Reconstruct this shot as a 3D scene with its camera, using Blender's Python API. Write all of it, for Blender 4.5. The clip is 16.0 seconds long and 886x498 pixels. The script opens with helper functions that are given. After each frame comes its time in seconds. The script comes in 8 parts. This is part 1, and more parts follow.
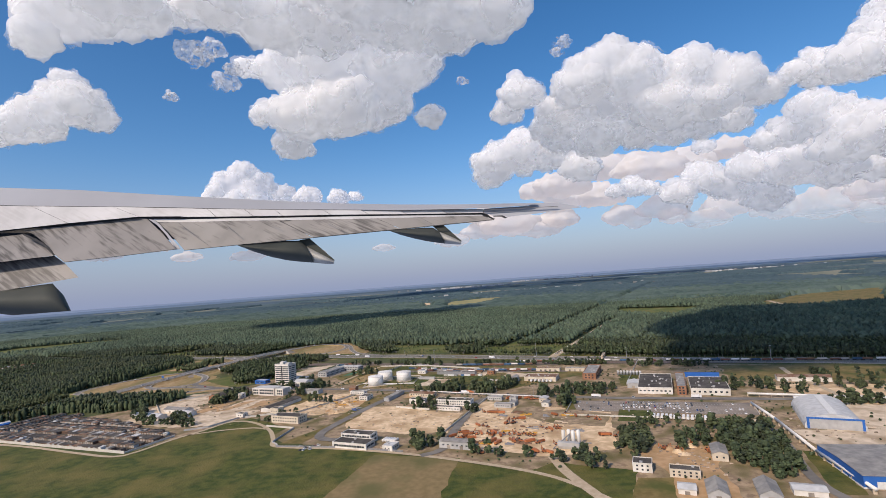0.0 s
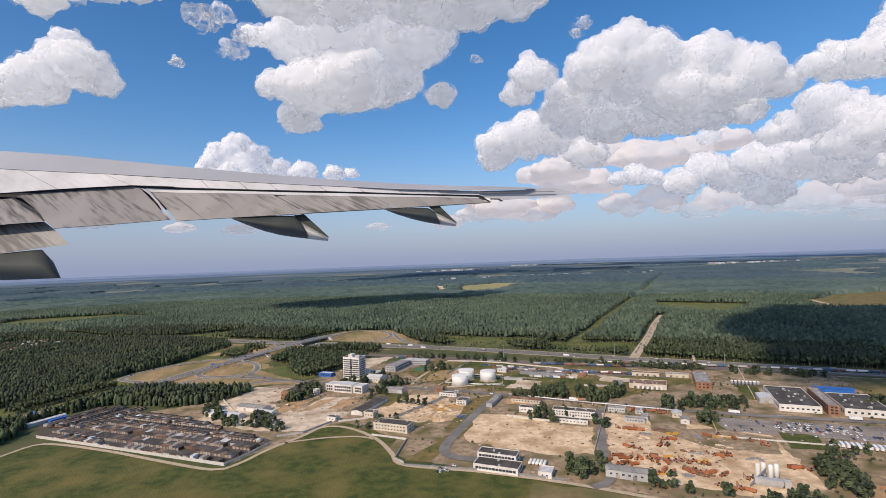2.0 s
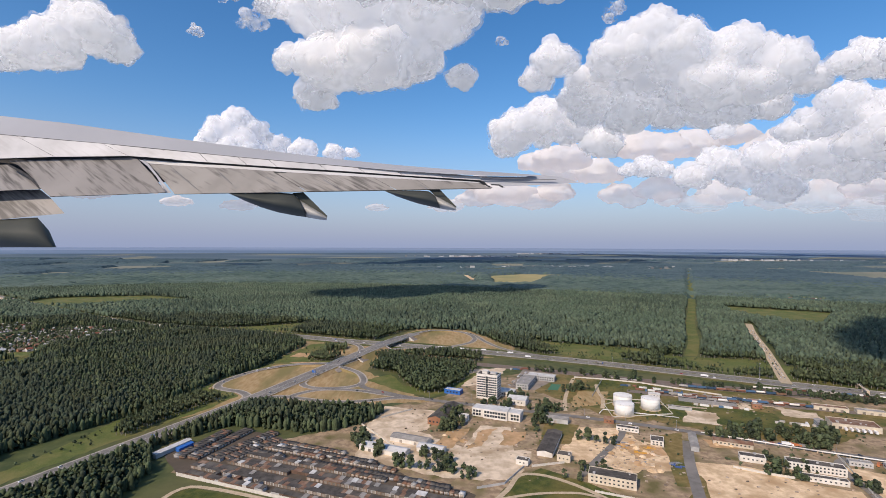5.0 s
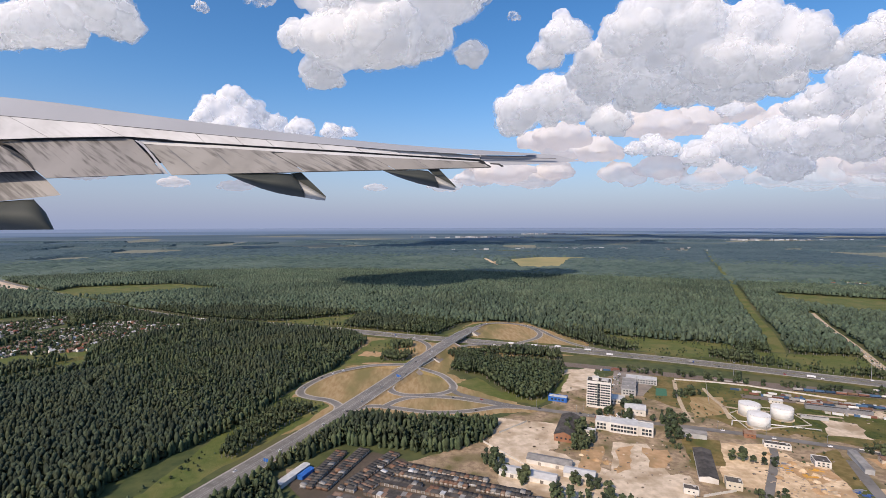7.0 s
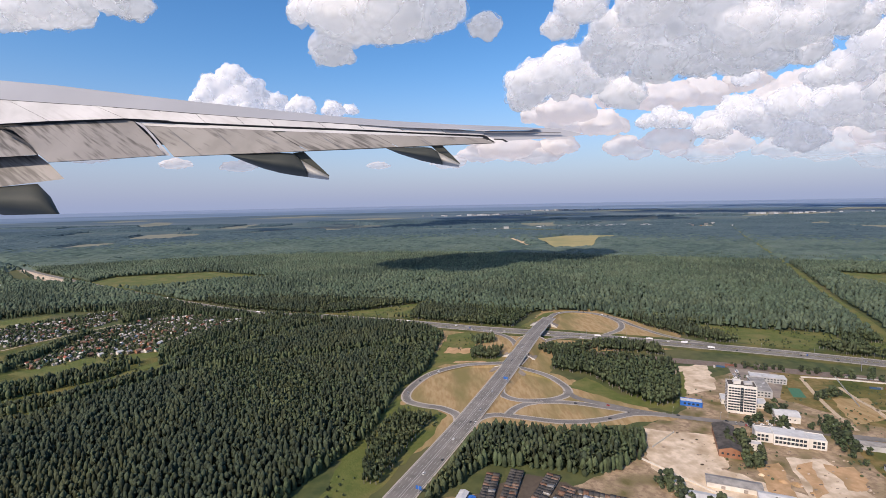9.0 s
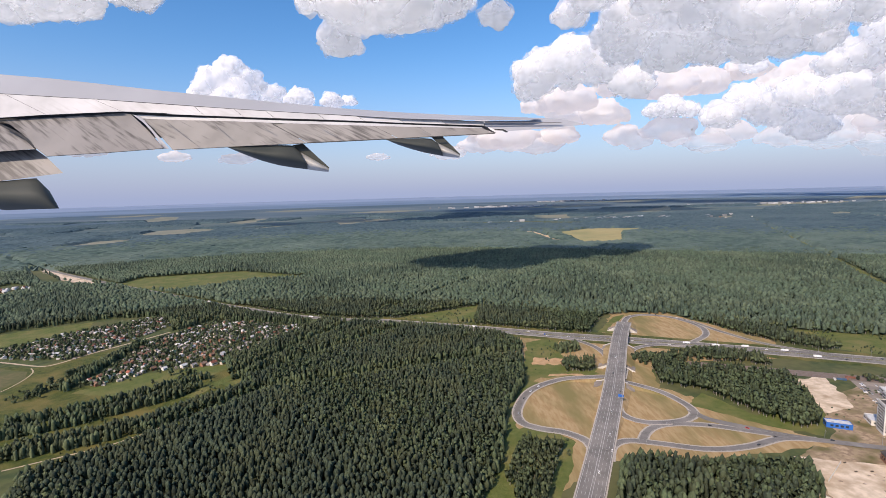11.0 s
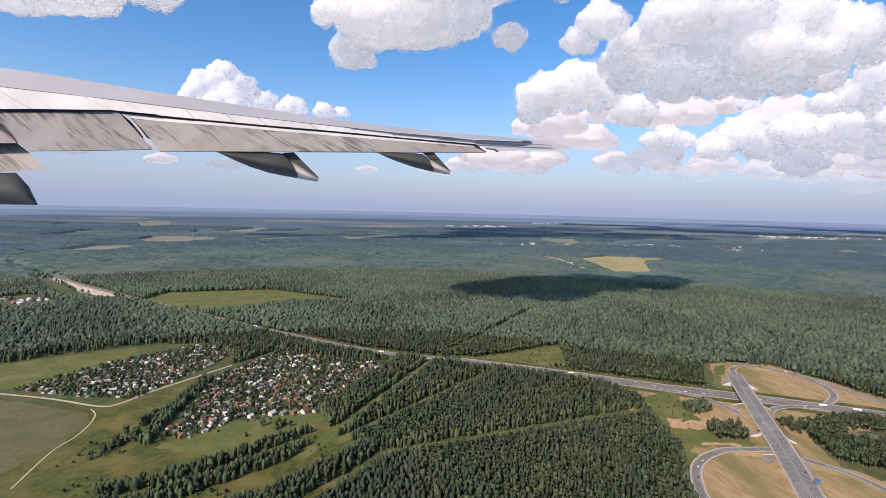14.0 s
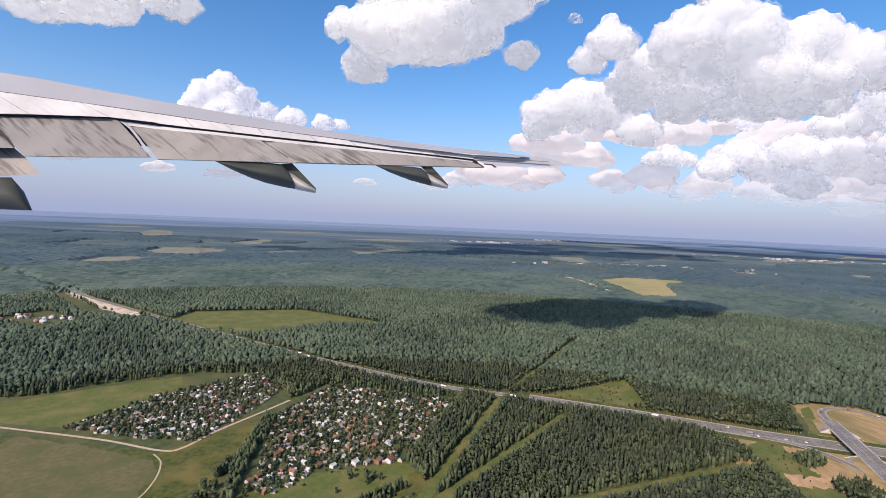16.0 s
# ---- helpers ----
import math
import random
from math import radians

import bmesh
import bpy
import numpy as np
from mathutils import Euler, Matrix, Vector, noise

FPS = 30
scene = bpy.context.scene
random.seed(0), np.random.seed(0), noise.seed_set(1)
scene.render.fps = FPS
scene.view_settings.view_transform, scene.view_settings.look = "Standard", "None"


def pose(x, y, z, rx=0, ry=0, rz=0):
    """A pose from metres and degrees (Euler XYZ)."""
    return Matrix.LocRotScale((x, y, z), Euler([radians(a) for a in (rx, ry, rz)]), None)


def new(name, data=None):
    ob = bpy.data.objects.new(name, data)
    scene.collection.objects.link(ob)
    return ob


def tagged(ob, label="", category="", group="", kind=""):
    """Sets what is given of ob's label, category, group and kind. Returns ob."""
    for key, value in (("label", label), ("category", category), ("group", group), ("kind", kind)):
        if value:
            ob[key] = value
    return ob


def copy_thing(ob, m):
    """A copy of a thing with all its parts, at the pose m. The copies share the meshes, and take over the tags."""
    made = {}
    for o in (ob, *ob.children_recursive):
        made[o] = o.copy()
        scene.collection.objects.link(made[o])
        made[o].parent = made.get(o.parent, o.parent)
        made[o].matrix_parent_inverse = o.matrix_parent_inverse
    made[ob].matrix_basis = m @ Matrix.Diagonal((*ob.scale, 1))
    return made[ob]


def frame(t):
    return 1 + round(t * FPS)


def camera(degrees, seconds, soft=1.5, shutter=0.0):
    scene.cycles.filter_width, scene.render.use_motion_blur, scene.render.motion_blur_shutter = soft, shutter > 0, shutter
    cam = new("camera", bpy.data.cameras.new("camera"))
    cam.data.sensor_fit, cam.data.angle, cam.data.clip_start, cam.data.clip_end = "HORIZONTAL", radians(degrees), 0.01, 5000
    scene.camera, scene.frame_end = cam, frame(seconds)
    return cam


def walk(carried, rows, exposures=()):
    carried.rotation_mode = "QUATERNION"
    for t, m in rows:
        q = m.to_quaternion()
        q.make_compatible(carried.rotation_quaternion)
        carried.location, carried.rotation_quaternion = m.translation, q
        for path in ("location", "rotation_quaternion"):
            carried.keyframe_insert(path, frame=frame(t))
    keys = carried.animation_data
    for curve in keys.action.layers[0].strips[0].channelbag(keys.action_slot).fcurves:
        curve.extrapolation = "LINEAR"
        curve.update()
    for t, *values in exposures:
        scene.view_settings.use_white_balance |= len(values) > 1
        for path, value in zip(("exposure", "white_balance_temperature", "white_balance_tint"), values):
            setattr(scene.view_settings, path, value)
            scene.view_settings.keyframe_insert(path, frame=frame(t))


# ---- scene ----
# The land is modelled at 1 to 20: its lengths below are true metres, and S turns them into scene units. The wing and
# the far clouds are enlarged and set out to fit the camera's view.
S = 0.05
cam = camera(85.1, 16.0, soft=0.8)
METRES, EYE, TILT, LEAN, TURN = 1350.0 * S, 167.7 * S, 3.76, 4.2, 0.0
ROWS = [
    (0.0, 0.0, 0.0, 0.0, -0.0, 0.0, 0.0),
    (0.5, -0.0297, 0.0145, 0.0015, -0.06, -0.09, -0.35),
    (1.0, -0.059, 0.0286, 0.0031, -0.2, -0.51, -0.77),
    (1.5, -0.0884, 0.0425, 0.0049, -0.43, -1.14, -1.61),
    (2.0, -0.1179, 0.0561, 0.0066, -0.75, -2.25, -2.21),
    (2.5, -0.1474, 0.0696, 0.0085, -1.89, -3.41, -3.54),
    (3.0, -0.1767, 0.083, 0.0102, -2.74, -3.94, -4.54),
    (3.5, -0.2061, 0.0968, 0.012, -2.45, -3.97, -4.72),
    (4.0, -0.2349, 0.1103, 0.0131, -1.39, -3.91, -4.91),
    (6.5, -0.373, 0.1722, 0.0204, -1.1, -5.7, -4.25),
    (7.0, -0.4018, 0.1846, 0.022, -1.27, -6.55, -4.19),
    (7.5, -0.4305, 0.1972, 0.0233, -1.13, -7.26, -3.84),
    (8.0, -0.4592, 0.2097, 0.0242, -1.07, -7.97, -3.98),
    (8.5, -0.4878, 0.2223, 0.0251, -1.09, -8.55, -3.76),
    (9.0, -0.5163, 0.2347, 0.0265, -0.96, -9.27, -3.16),
    (11.5, -0.6551, 0.2941, 0.0316, -1.08, -10.31, -2.72),
    (12.0, -0.6836, 0.3067, 0.0324, -1.25, -9.87, -3.23),
    (12.5, -0.7122, 0.3195, 0.0331, -1.43, -9.54, -4.04),
    (13.0, -0.7409, 0.3325, 0.0338, -1.65, -9.29, -4.7),
    (13.5, -0.7693, 0.3455, 0.0344, -2.04, -8.83, -5.05),
    (14.0, -0.7977, 0.3585, 0.0349, -2.46, -8.36, -5.68),
    (14.5, -0.8262, 0.3717, 0.0354, -2.71, -7.88, -5.96),
    (15.0, -0.8545, 0.3847, 0.0362, -2.86, -7.37, -6.22),
    (15.5, -0.8829, 0.3981, 0.0374, -2.94, -6.94, -6.68),
    (16.0, -0.9108, 0.4107, 0.0378, -2.89, -6.69, -6.91),
]
EXPOSURES = [(0.0, -0.30, 6700, 16), (3.5, -0.22, 6700, 16), (8.0, -0.12, 6700, 18), (12.0, 0.06, 6700, 19), (16.0, 0.05, 6700, 20)]
walk(cam, [(t, pose(0, 0, EYE, TILT, LEAN, TURN) @ pose(METRES * x, METRES * y, METRES * z, 90 + pitch, roll, yaw)) for t, x, y, z, yaw, pitch, roll in ROWS], EXPOSURES)

# ---- light ----
SUN_TO = Vector((-0.50, -0.66, 0.72)).normalized()
sun_data = bpy.data.lights.new("sun", "SUN")
sun_data.energy, sun_data.angle, sun_data.color = 4.3, radians(0.6), (1.0, 0.88, 0.70)
sun_ob = new("sun", sun_data)
sun_ob.matrix_basis = Matrix.Translation((0, 0, 100)) @ SUN_TO.to_track_quat("Z", "Y").to_matrix().to_4x4()
world = bpy.data.worlds.new("sky")
scene.world = world
world.use_nodes = True
wn, wl = world.node_tree.nodes, world.node_tree.links
wn.clear()
sky = wn.new("ShaderNodeTexSky")
sky.sky_type = "NISHITA"
sky.sun_disc = False
sky.sun_elevation = math.asin(SUN_TO.z)
sky.sun_rotation = math.atan2(SUN_TO.x, SUN_TO.y)
sky.altitude, sky.air_density, sky.dust_density, sky.ozone_density = 200, 1.0, 1.2, 2.0
w_bg, w_out = wn.new("ShaderNodeBackground"), wn.new("ShaderNodeOutputWorld")
w_bg.inputs["Strength"].default_value = 0.175
sat = wn.new("ShaderNodeHueSaturation")
sat.inputs["Saturation"].default_value = 1.36
wl.new(sky.outputs[0], sat.inputs["Color"])
wl.new(sat.outputs[0], w_bg.inputs["Color"])
w_dir, w_sep = wn.new("ShaderNodeTexCoord"), wn.new("ShaderNodeSeparateXYZ")
wl.new(w_dir.outputs["Generated"], w_sep.inputs[0])
w_haze = wn.new("ShaderNodeBackground")
w_haze.inputs["Color"].default_value = (0.335, 0.425, 0.65, 1)
w_low = wn.new("ShaderNodeMapRange")
w_low.interpolation_type = "SMOOTHERSTEP"
w_low.inputs["From Min"].default_value, w_low.inputs["From Max"].default_value = -0.10, 0.30
wl.new(w_sep.outputs["Z"], w_low.inputs["Value"])
w_mix = wn.new("ShaderNodeMixShader")
wl.new(w_low.outputs[0], w_mix.inputs[0])
wl.new(w_haze.outputs[0], w_mix.inputs[1])
wl.new(w_bg.outputs[0], w_mix.inputs[2])
wl.new(w_mix.outputs[0], w_out.inputs["Surface"])


# ---- materials ----
def material(name, c1, c2=None, size=10.0, rough=0.85, metal=0.0, island=0.0, c3=None, size3=60.0, bump=0.0, bump_size=2.0, stretch=None, detail=6.0, ramp=(0.35, 0.65), spec=0.3, per_object=0.0):
    """A two-scale noise material; sizes in metres."""
    m = bpy.data.materials.new(name)
    m.use_nodes = True
    n, l = m.node_tree.nodes, m.node_tree.links
    b = n["Principled BSDF"]
    b.inputs["Roughness"].default_value, b.inputs["Metallic"].default_value = rough, metal
    b.inputs["Specular IOR Level"].default_value = spec
    geo = n.new("ShaderNodeNewGeometry")
    if per_object:
        tc = n.new("ShaderNodeTexCoord")
        pos = tc.outputs["Object"]
    else:
        pos = geo.outputs["Position"]
    if stretch:
        mp = n.new("ShaderNodeMapping")
        mp.vector_type = "TEXTURE" if len(stretch) > 4 else "POINT"
        mp.inputs["Rotation"].default_value = (0, radians(stretch[4] if len(stretch) > 4 else 0), radians(stretch[3]))
        mp.inputs["Scale"].default_value = stretch[:3]
        l.new(pos, mp.inputs["Vector"])
        pos = mp.outputs["Vector"]

    def tex(s_m, det):
        t = n.new("ShaderNodeTexNoise")
        t.inputs["Scale"].default_value = 1.0 / (s_m * S)
        t.inputs["Detail"].default_value = det
        l.new(pos, t.inputs["Vector"])
        return t

    def mixed(a, c, fac, lo, hi):
        r = n.new("ShaderNodeMapRange")
        r.inputs["From Min"].default_value, r.inputs["From Max"].default_value = lo, hi
        l.new(fac, r.inputs["Value"])
        x = n.new("ShaderNodeMix")
        x.data_type = "RGBA"
        l.new(r.outputs[0], x.inputs[0])
        for i, v in ((6, a), (7, c)):
            if isinstance(v, tuple):
                x.inputs[i].default_value = (*v, 1)
            else:
                l.new(v, x.inputs[i])
        return x.outputs[2]

    col = c1
    if c2:
        col = mixed(c1, c2, tex(size, detail).outputs[0], *ramp)
    if c3:
        col = mixed(col, c3, tex(size3, 5.0).outputs[0], 0.45, 0.66)
    if island or per_object:
        h = n.new("ShaderNodeHueSaturation")
        v = n.new("ShaderNodeMapRange")
        k = island or per_object
        v.inputs["To Min"].default_value, v.inputs["To Max"].default_value = 1 - k, 1 + k
        if island:
            l.new(geo.outputs["Random Per Island"], v.inputs["Value"])
        else:
            oi = n.new("ShaderNodeObjectInfo")
            l.new(oi.outputs["Random"], v.inputs["Value"])
        l.new(v.outputs[0], h.inputs["Value"])
        if isinstance(col, tuple):
            h.inputs["Color"].default_value = (*col, 1)
        else:
            l.new(col, h.inputs["Color"])
        col = h.outputs[0]
    if isinstance(col, tuple):
        b.inputs["Base Color"].default_value = (*col, 1)
    else:
        l.new(col, b.inputs["Base Color"])
    if bump:
        bp = n.new("ShaderNodeBump")
        bp.inputs["Strength"].default_value = bump
        bp.inputs["Distance"].default_value = S
        l.new(tex(bump_size, 4.0).outputs[0], bp.inputs["Height"])
        l.new(bp.outputs[0], b.inputs["Normal"])
    return m


M_LAND = material("land", (0.046, 0.066, 0.022), (0.086, 0.100, 0.034), 16, c3=(0.120, 0.112, 0.046), size3=130, ramp=(0.40, 0.62))
# haze is painted into these land colours, bluer and paler with distance
M_DISTANCE = material("haze_blue_plain", (0.050, 0.088, 0.116), (0.074, 0.118, 0.148), 420, c3=(0.135, 0.170, 0.178), size3=1500, stretch=(0.3, 1.0, 1.0, 0))
M_HORIZON = material("haze_blue_horizon_plain", (0.105, 0.162, 0.235), (0.135, 0.198, 0.278), 1600, c3=(0.19, 0.252, 0.335), size3=5000, stretch=(0.3, 1.0, 1.0, 0))
M_GRASS = material("grass", (0.040, 0.060, 0.010), (0.092, 0.100, 0.020), 9, c3=(0.150, 0.125, 0.036), size3=48, bump=0.8, bump_size=2.2, ramp=(0.38, 0.62))
M_BRIGHT_GRASS = material("bright_grass", (0.078, 0.105, 0.022), (0.115, 0.132, 0.034), 9, c3=(0.165, 0.150, 0.05), size3=45, bump=0.6, bump_size=2.5)
M_DRY = material("dry_grass", (0.31, 0.205, 0.092), (0.40, 0.285, 0.145), 6, c3=(0.20, 0.165, 0.062), size3=40, stretch=(1, 0.25, 1, 24), ramp=(0.40, 0.60))
# palest step of the haze painted into the land
M_SKYLINE = material("haze_pale_skyline_plain", (0.185, 0.245, 0.345), (0.215, 0.28, 0.385), 2600, c3=(0.25, 0.31, 0.41), size3=7000, stretch=(0.3, 1.0, 1.0, 0))
M_FALLOW = material("fallow_grass", (0.105, 0.098, 0.040), (0.145, 0.125, 0.055), 8, c3=(0.085, 0.098, 0.034), size3=40)
M_BROWN = material("brown_field", (0.20, 0.145, 0.065), (0.26, 0.19, 0.09), 6, c3=(0.13, 0.12, 0.045), size3=50)
M_CROP = material("crop", (0.30, 0.25, 0.11), (0.35, 0.30, 0.14), 60, c3=(0.24, 0.23, 0.10), size3=260)
# crop colour with haze painted in: paler and less yellow
M_CROP_HAZED = material("haze_paled_crop", (0.19, 0.19, 0.14), (0.24, 0.23, 0.17), 120, c3=(0.15, 0.165, 0.12), size3=420)
M_SAND = material("sandy_soil", (0.60, 0.43, 0.265), (0.78, 0.60, 0.39), 7, c3=(0.43, 0.285, 0.155), size3=30, ramp=(0.40, 0.60), bump=0.5, bump_size=2.0)
M_CONCRETE = material("concrete_paving", (0.56, 0.45, 0.325), (0.70, 0.575, 0.43), 8, c3=(0.37, 0.275, 0.175), size3=26, ramp=(0.40, 0.60))
M_YARD = material("worn_yard", (0.245, 0.175, 0.112), (0.41, 0.305, 0.195), 6, c3=(0.13, 0.112, 0.042), size3=24, ramp=(0.40, 0.60), bump=0.5, bump_size=2)
M_ASPHALT = material("asphalt", (0.150, 0.140, 0.128), (0.190, 0.178, 0.162), 6, c3=(0.235, 0.218, 0.196), size3=30)
M_PARK = material("parking_asphalt", (0.25, 0.21, 0.175), (0.31, 0.265, 0.22), 6, c3=(0.17, 0.15, 0.13), size3=30)
M_LINE = material("road_paint", (0.46, 0.45, 0.43), (0.34, 0.33, 0.31), 2)
M_SOIL = material("orange_soil", (0.42, 0.26, 0.13), (0.52, 0.34, 0.19), 6, c3=(0.33, 0.22, 0.11), size3=20)
M_WEEDS = material("weedy_ground", (0.155, 0.115, 0.038), (0.225, 0.165, 0.062), 7, c3=(0.085, 0.094, 0.022), size3=30, ramp=(0.40, 0.60))
M_COURT = material("green_court", (0.05, 0.15, 0.09), (0.06, 0.17, 0.10), 4)
M_LANE = material("garage_lane", (0.085, 0.066, 0.050), (0.12, 0.094, 0.070), 5, c3=(0.085, 0.07, 0.05), size3=20)
M_DIRT = material("dirt_track", (0.42, 0.33, 0.22), (0.52, 0.42, 0.30), 4)
M_BALLAST = material("ballast", (0.16, 0.13, 0.11), (0.22, 0.18, 0.15), 3)
M_CONIFER = material("conifer_leaves", (0.025, 0.038, 0.025), (0.055, 0.073, 0.042), 2.6, island=0.40, bump=0.9, bump_size=1.6, c3=(0.060, 0.072, 0.036), size3=90)
M_BROAD = material("broad_leaves", (0.040, 0.061, 0.030), (0.080, 0.106, 0.052), 2.6, island=0.40, bump=0.9, bump_size=1.6, c3=(0.090, 0.108, 0.052), size3=110)
# the blue of these farther woods is haze put into the leaf colour
M_CANOPY = material("haze_tinted_canopy", (0.042, 0.074, 0.064), (0.084, 0.124, 0.100), 45, c3=(0.100, 0.138, 0.112), size3=380, ramp=(0.42, 0.60))
M_CANOPY_FAR = material("haze_blue_canopy", (0.034, 0.066, 0.084), (0.058, 0.096, 0.108), 70, c3=(0.070, 0.108, 0.118), size3=600, ramp=(0.42, 0.60))
# land colour shifted to blue in place of haze
M_PLAIN = material("haze_tinted_land", (0.052, 0.090, 0.096), (0.078, 0.116, 0.114), 90, c3=(0.12, 0.148, 0.135), size3=500)
# copies of the near leaves, tinted blue for haze
M_CONIFER_MID = material("haze_tinted_conifer_leaves", (0.034, 0.056, 0.040), (0.060, 0.086, 0.057), 4, island=0.28, bump=0.6, bump_size=2.5, c3=(0.070, 0.094, 0.060), size3=140)
M_BROAD_MID = material("haze_tinted_broad_leaves", (0.052, 0.082, 0.053), (0.084, 0.118, 0.074), 4, island=0.28, bump=0.6, bump_size=2.5, c3=(0.094, 0.124, 0.078), size3=160)
M_BARK = material("pale_bark", (0.42, 0.38, 0.32), (0.22, 0.18, 0.14), 2)
M_DARKBARK = material("bark", (0.12, 0.085, 0.06), (0.17, 0.12, 0.085), 1.5)
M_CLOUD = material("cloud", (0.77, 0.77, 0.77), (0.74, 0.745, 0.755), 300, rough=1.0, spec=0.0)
glowing_cloud_shader = M_CLOUD.node_tree.nodes["Principled BSDF"]
glowing_cloud_shader.inputs["Subsurface Weight"].default_value = 1.0
glowing_cloud_shader.inputs["Subsurface Radius"].default_value = (1.0, 1.0, 1.0)
glowing_cloud_shader.inputs["Subsurface Scale"].default_value = 30.0
# added glow, in place of sunlight scattered many times inside the cloud
glowing_cloud_shader.inputs["Emission Color"].default_value = (0.84, 0.90, 1.0, 1)
glowing_cloud_shader.inputs["Emission Strength"].default_value = 0.47
cn, cl_ = M_CLOUD.node_tree.nodes, M_CLOUD.node_tree.links
c_tl, c_mix = cn.new("ShaderNodeBsdfTranslucent"), cn.new("ShaderNodeMixShader")
c_tl.inputs["Color"].default_value = (0.78, 0.78, 0.78, 1)
c_mix.inputs[0].default_value = 0.55
cl_.new(glowing_cloud_shader.outputs[0], c_mix.inputs[1])
cl_.new(c_tl.outputs[0], c_mix.inputs[2])
cl_.new(c_mix.outputs[0], cn["Material Output"].inputs["Surface"])


CREAM = (0.74, 0.68, 0.62)


def clearing(base, name, low, high, size=0.0, detail=6.0, z=None):
    """A copy of a cloud material that lets the sky through: in ragged patches of a size, or more and more towards the cloud's base."""
    m = base.copy()
    m.name = name
    n, l = m.node_tree.nodes, m.node_tree.links
    out = n["Material Output"].inputs["Surface"]
    solid = out.links[0].from_socket
    geo, r = n.new("ShaderNodeNewGeometry"), n.new("ShaderNodeMapRange")
    r.interpolation_type = "SMOOTHSTEP"
    if z:
        sep = n.new("ShaderNodeSeparateXYZ")
        l.new(geo.outputs["Position"], sep.inputs[0])
        l.new(sep.outputs["Z"], r.inputs["Value"])
        r.inputs["From Min"].default_value, r.inputs["From Max"].default_value = z[0] * S, z[1] * S
    else:
        tex = n.new("ShaderNodeTexNoise")
        tex.inputs["Scale"].default_value, tex.inputs["Detail"].default_value = 1 / (size * S), detail
        l.new(geo.outputs["Position"], tex.inputs["Vector"])
        l.new(tex.outputs[0], r.inputs["Value"])
        r.inputs["From Min"].default_value, r.inputs["From Max"].default_value = 0.36, 0.64
    r.inputs["To Min"].default_value, r.inputs["To Max"].default_value = low, high
    tr, mx = n.new("ShaderNodeBsdfTransparent"), n.new("ShaderNodeMixShader")
    l.new(r.outputs[0], mx.inputs[0])
    l.new(solid, mx.inputs[1])
    l.new(tr.outputs[0], mx.inputs[2])
    l.new(mx.outputs[0], out)
    return m


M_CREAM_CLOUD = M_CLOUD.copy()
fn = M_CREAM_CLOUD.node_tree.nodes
# the same added glow, in cream
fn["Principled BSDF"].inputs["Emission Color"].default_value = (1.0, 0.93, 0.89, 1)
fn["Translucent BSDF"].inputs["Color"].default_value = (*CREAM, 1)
# transparent towards the base, in place of haze before the far clouds
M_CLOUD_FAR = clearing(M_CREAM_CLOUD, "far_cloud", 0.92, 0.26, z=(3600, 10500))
VEILS = {}


def veil(mean_r, cream):
    """The thin outer matter of a cloud, ragged at the scale of its lobes."""
    key = (round(math.log2(mean_r)), cream)
    if key not in VEILS:
        VEILS[key] = clearing(M_CREAM_CLOUD if cream else M_CLOUD, "cloud_veil", 1.0, 0.72 if cream else 0.50, 0.8 * 2.0 ** key[0], 4.0)
    return VEILS[key]


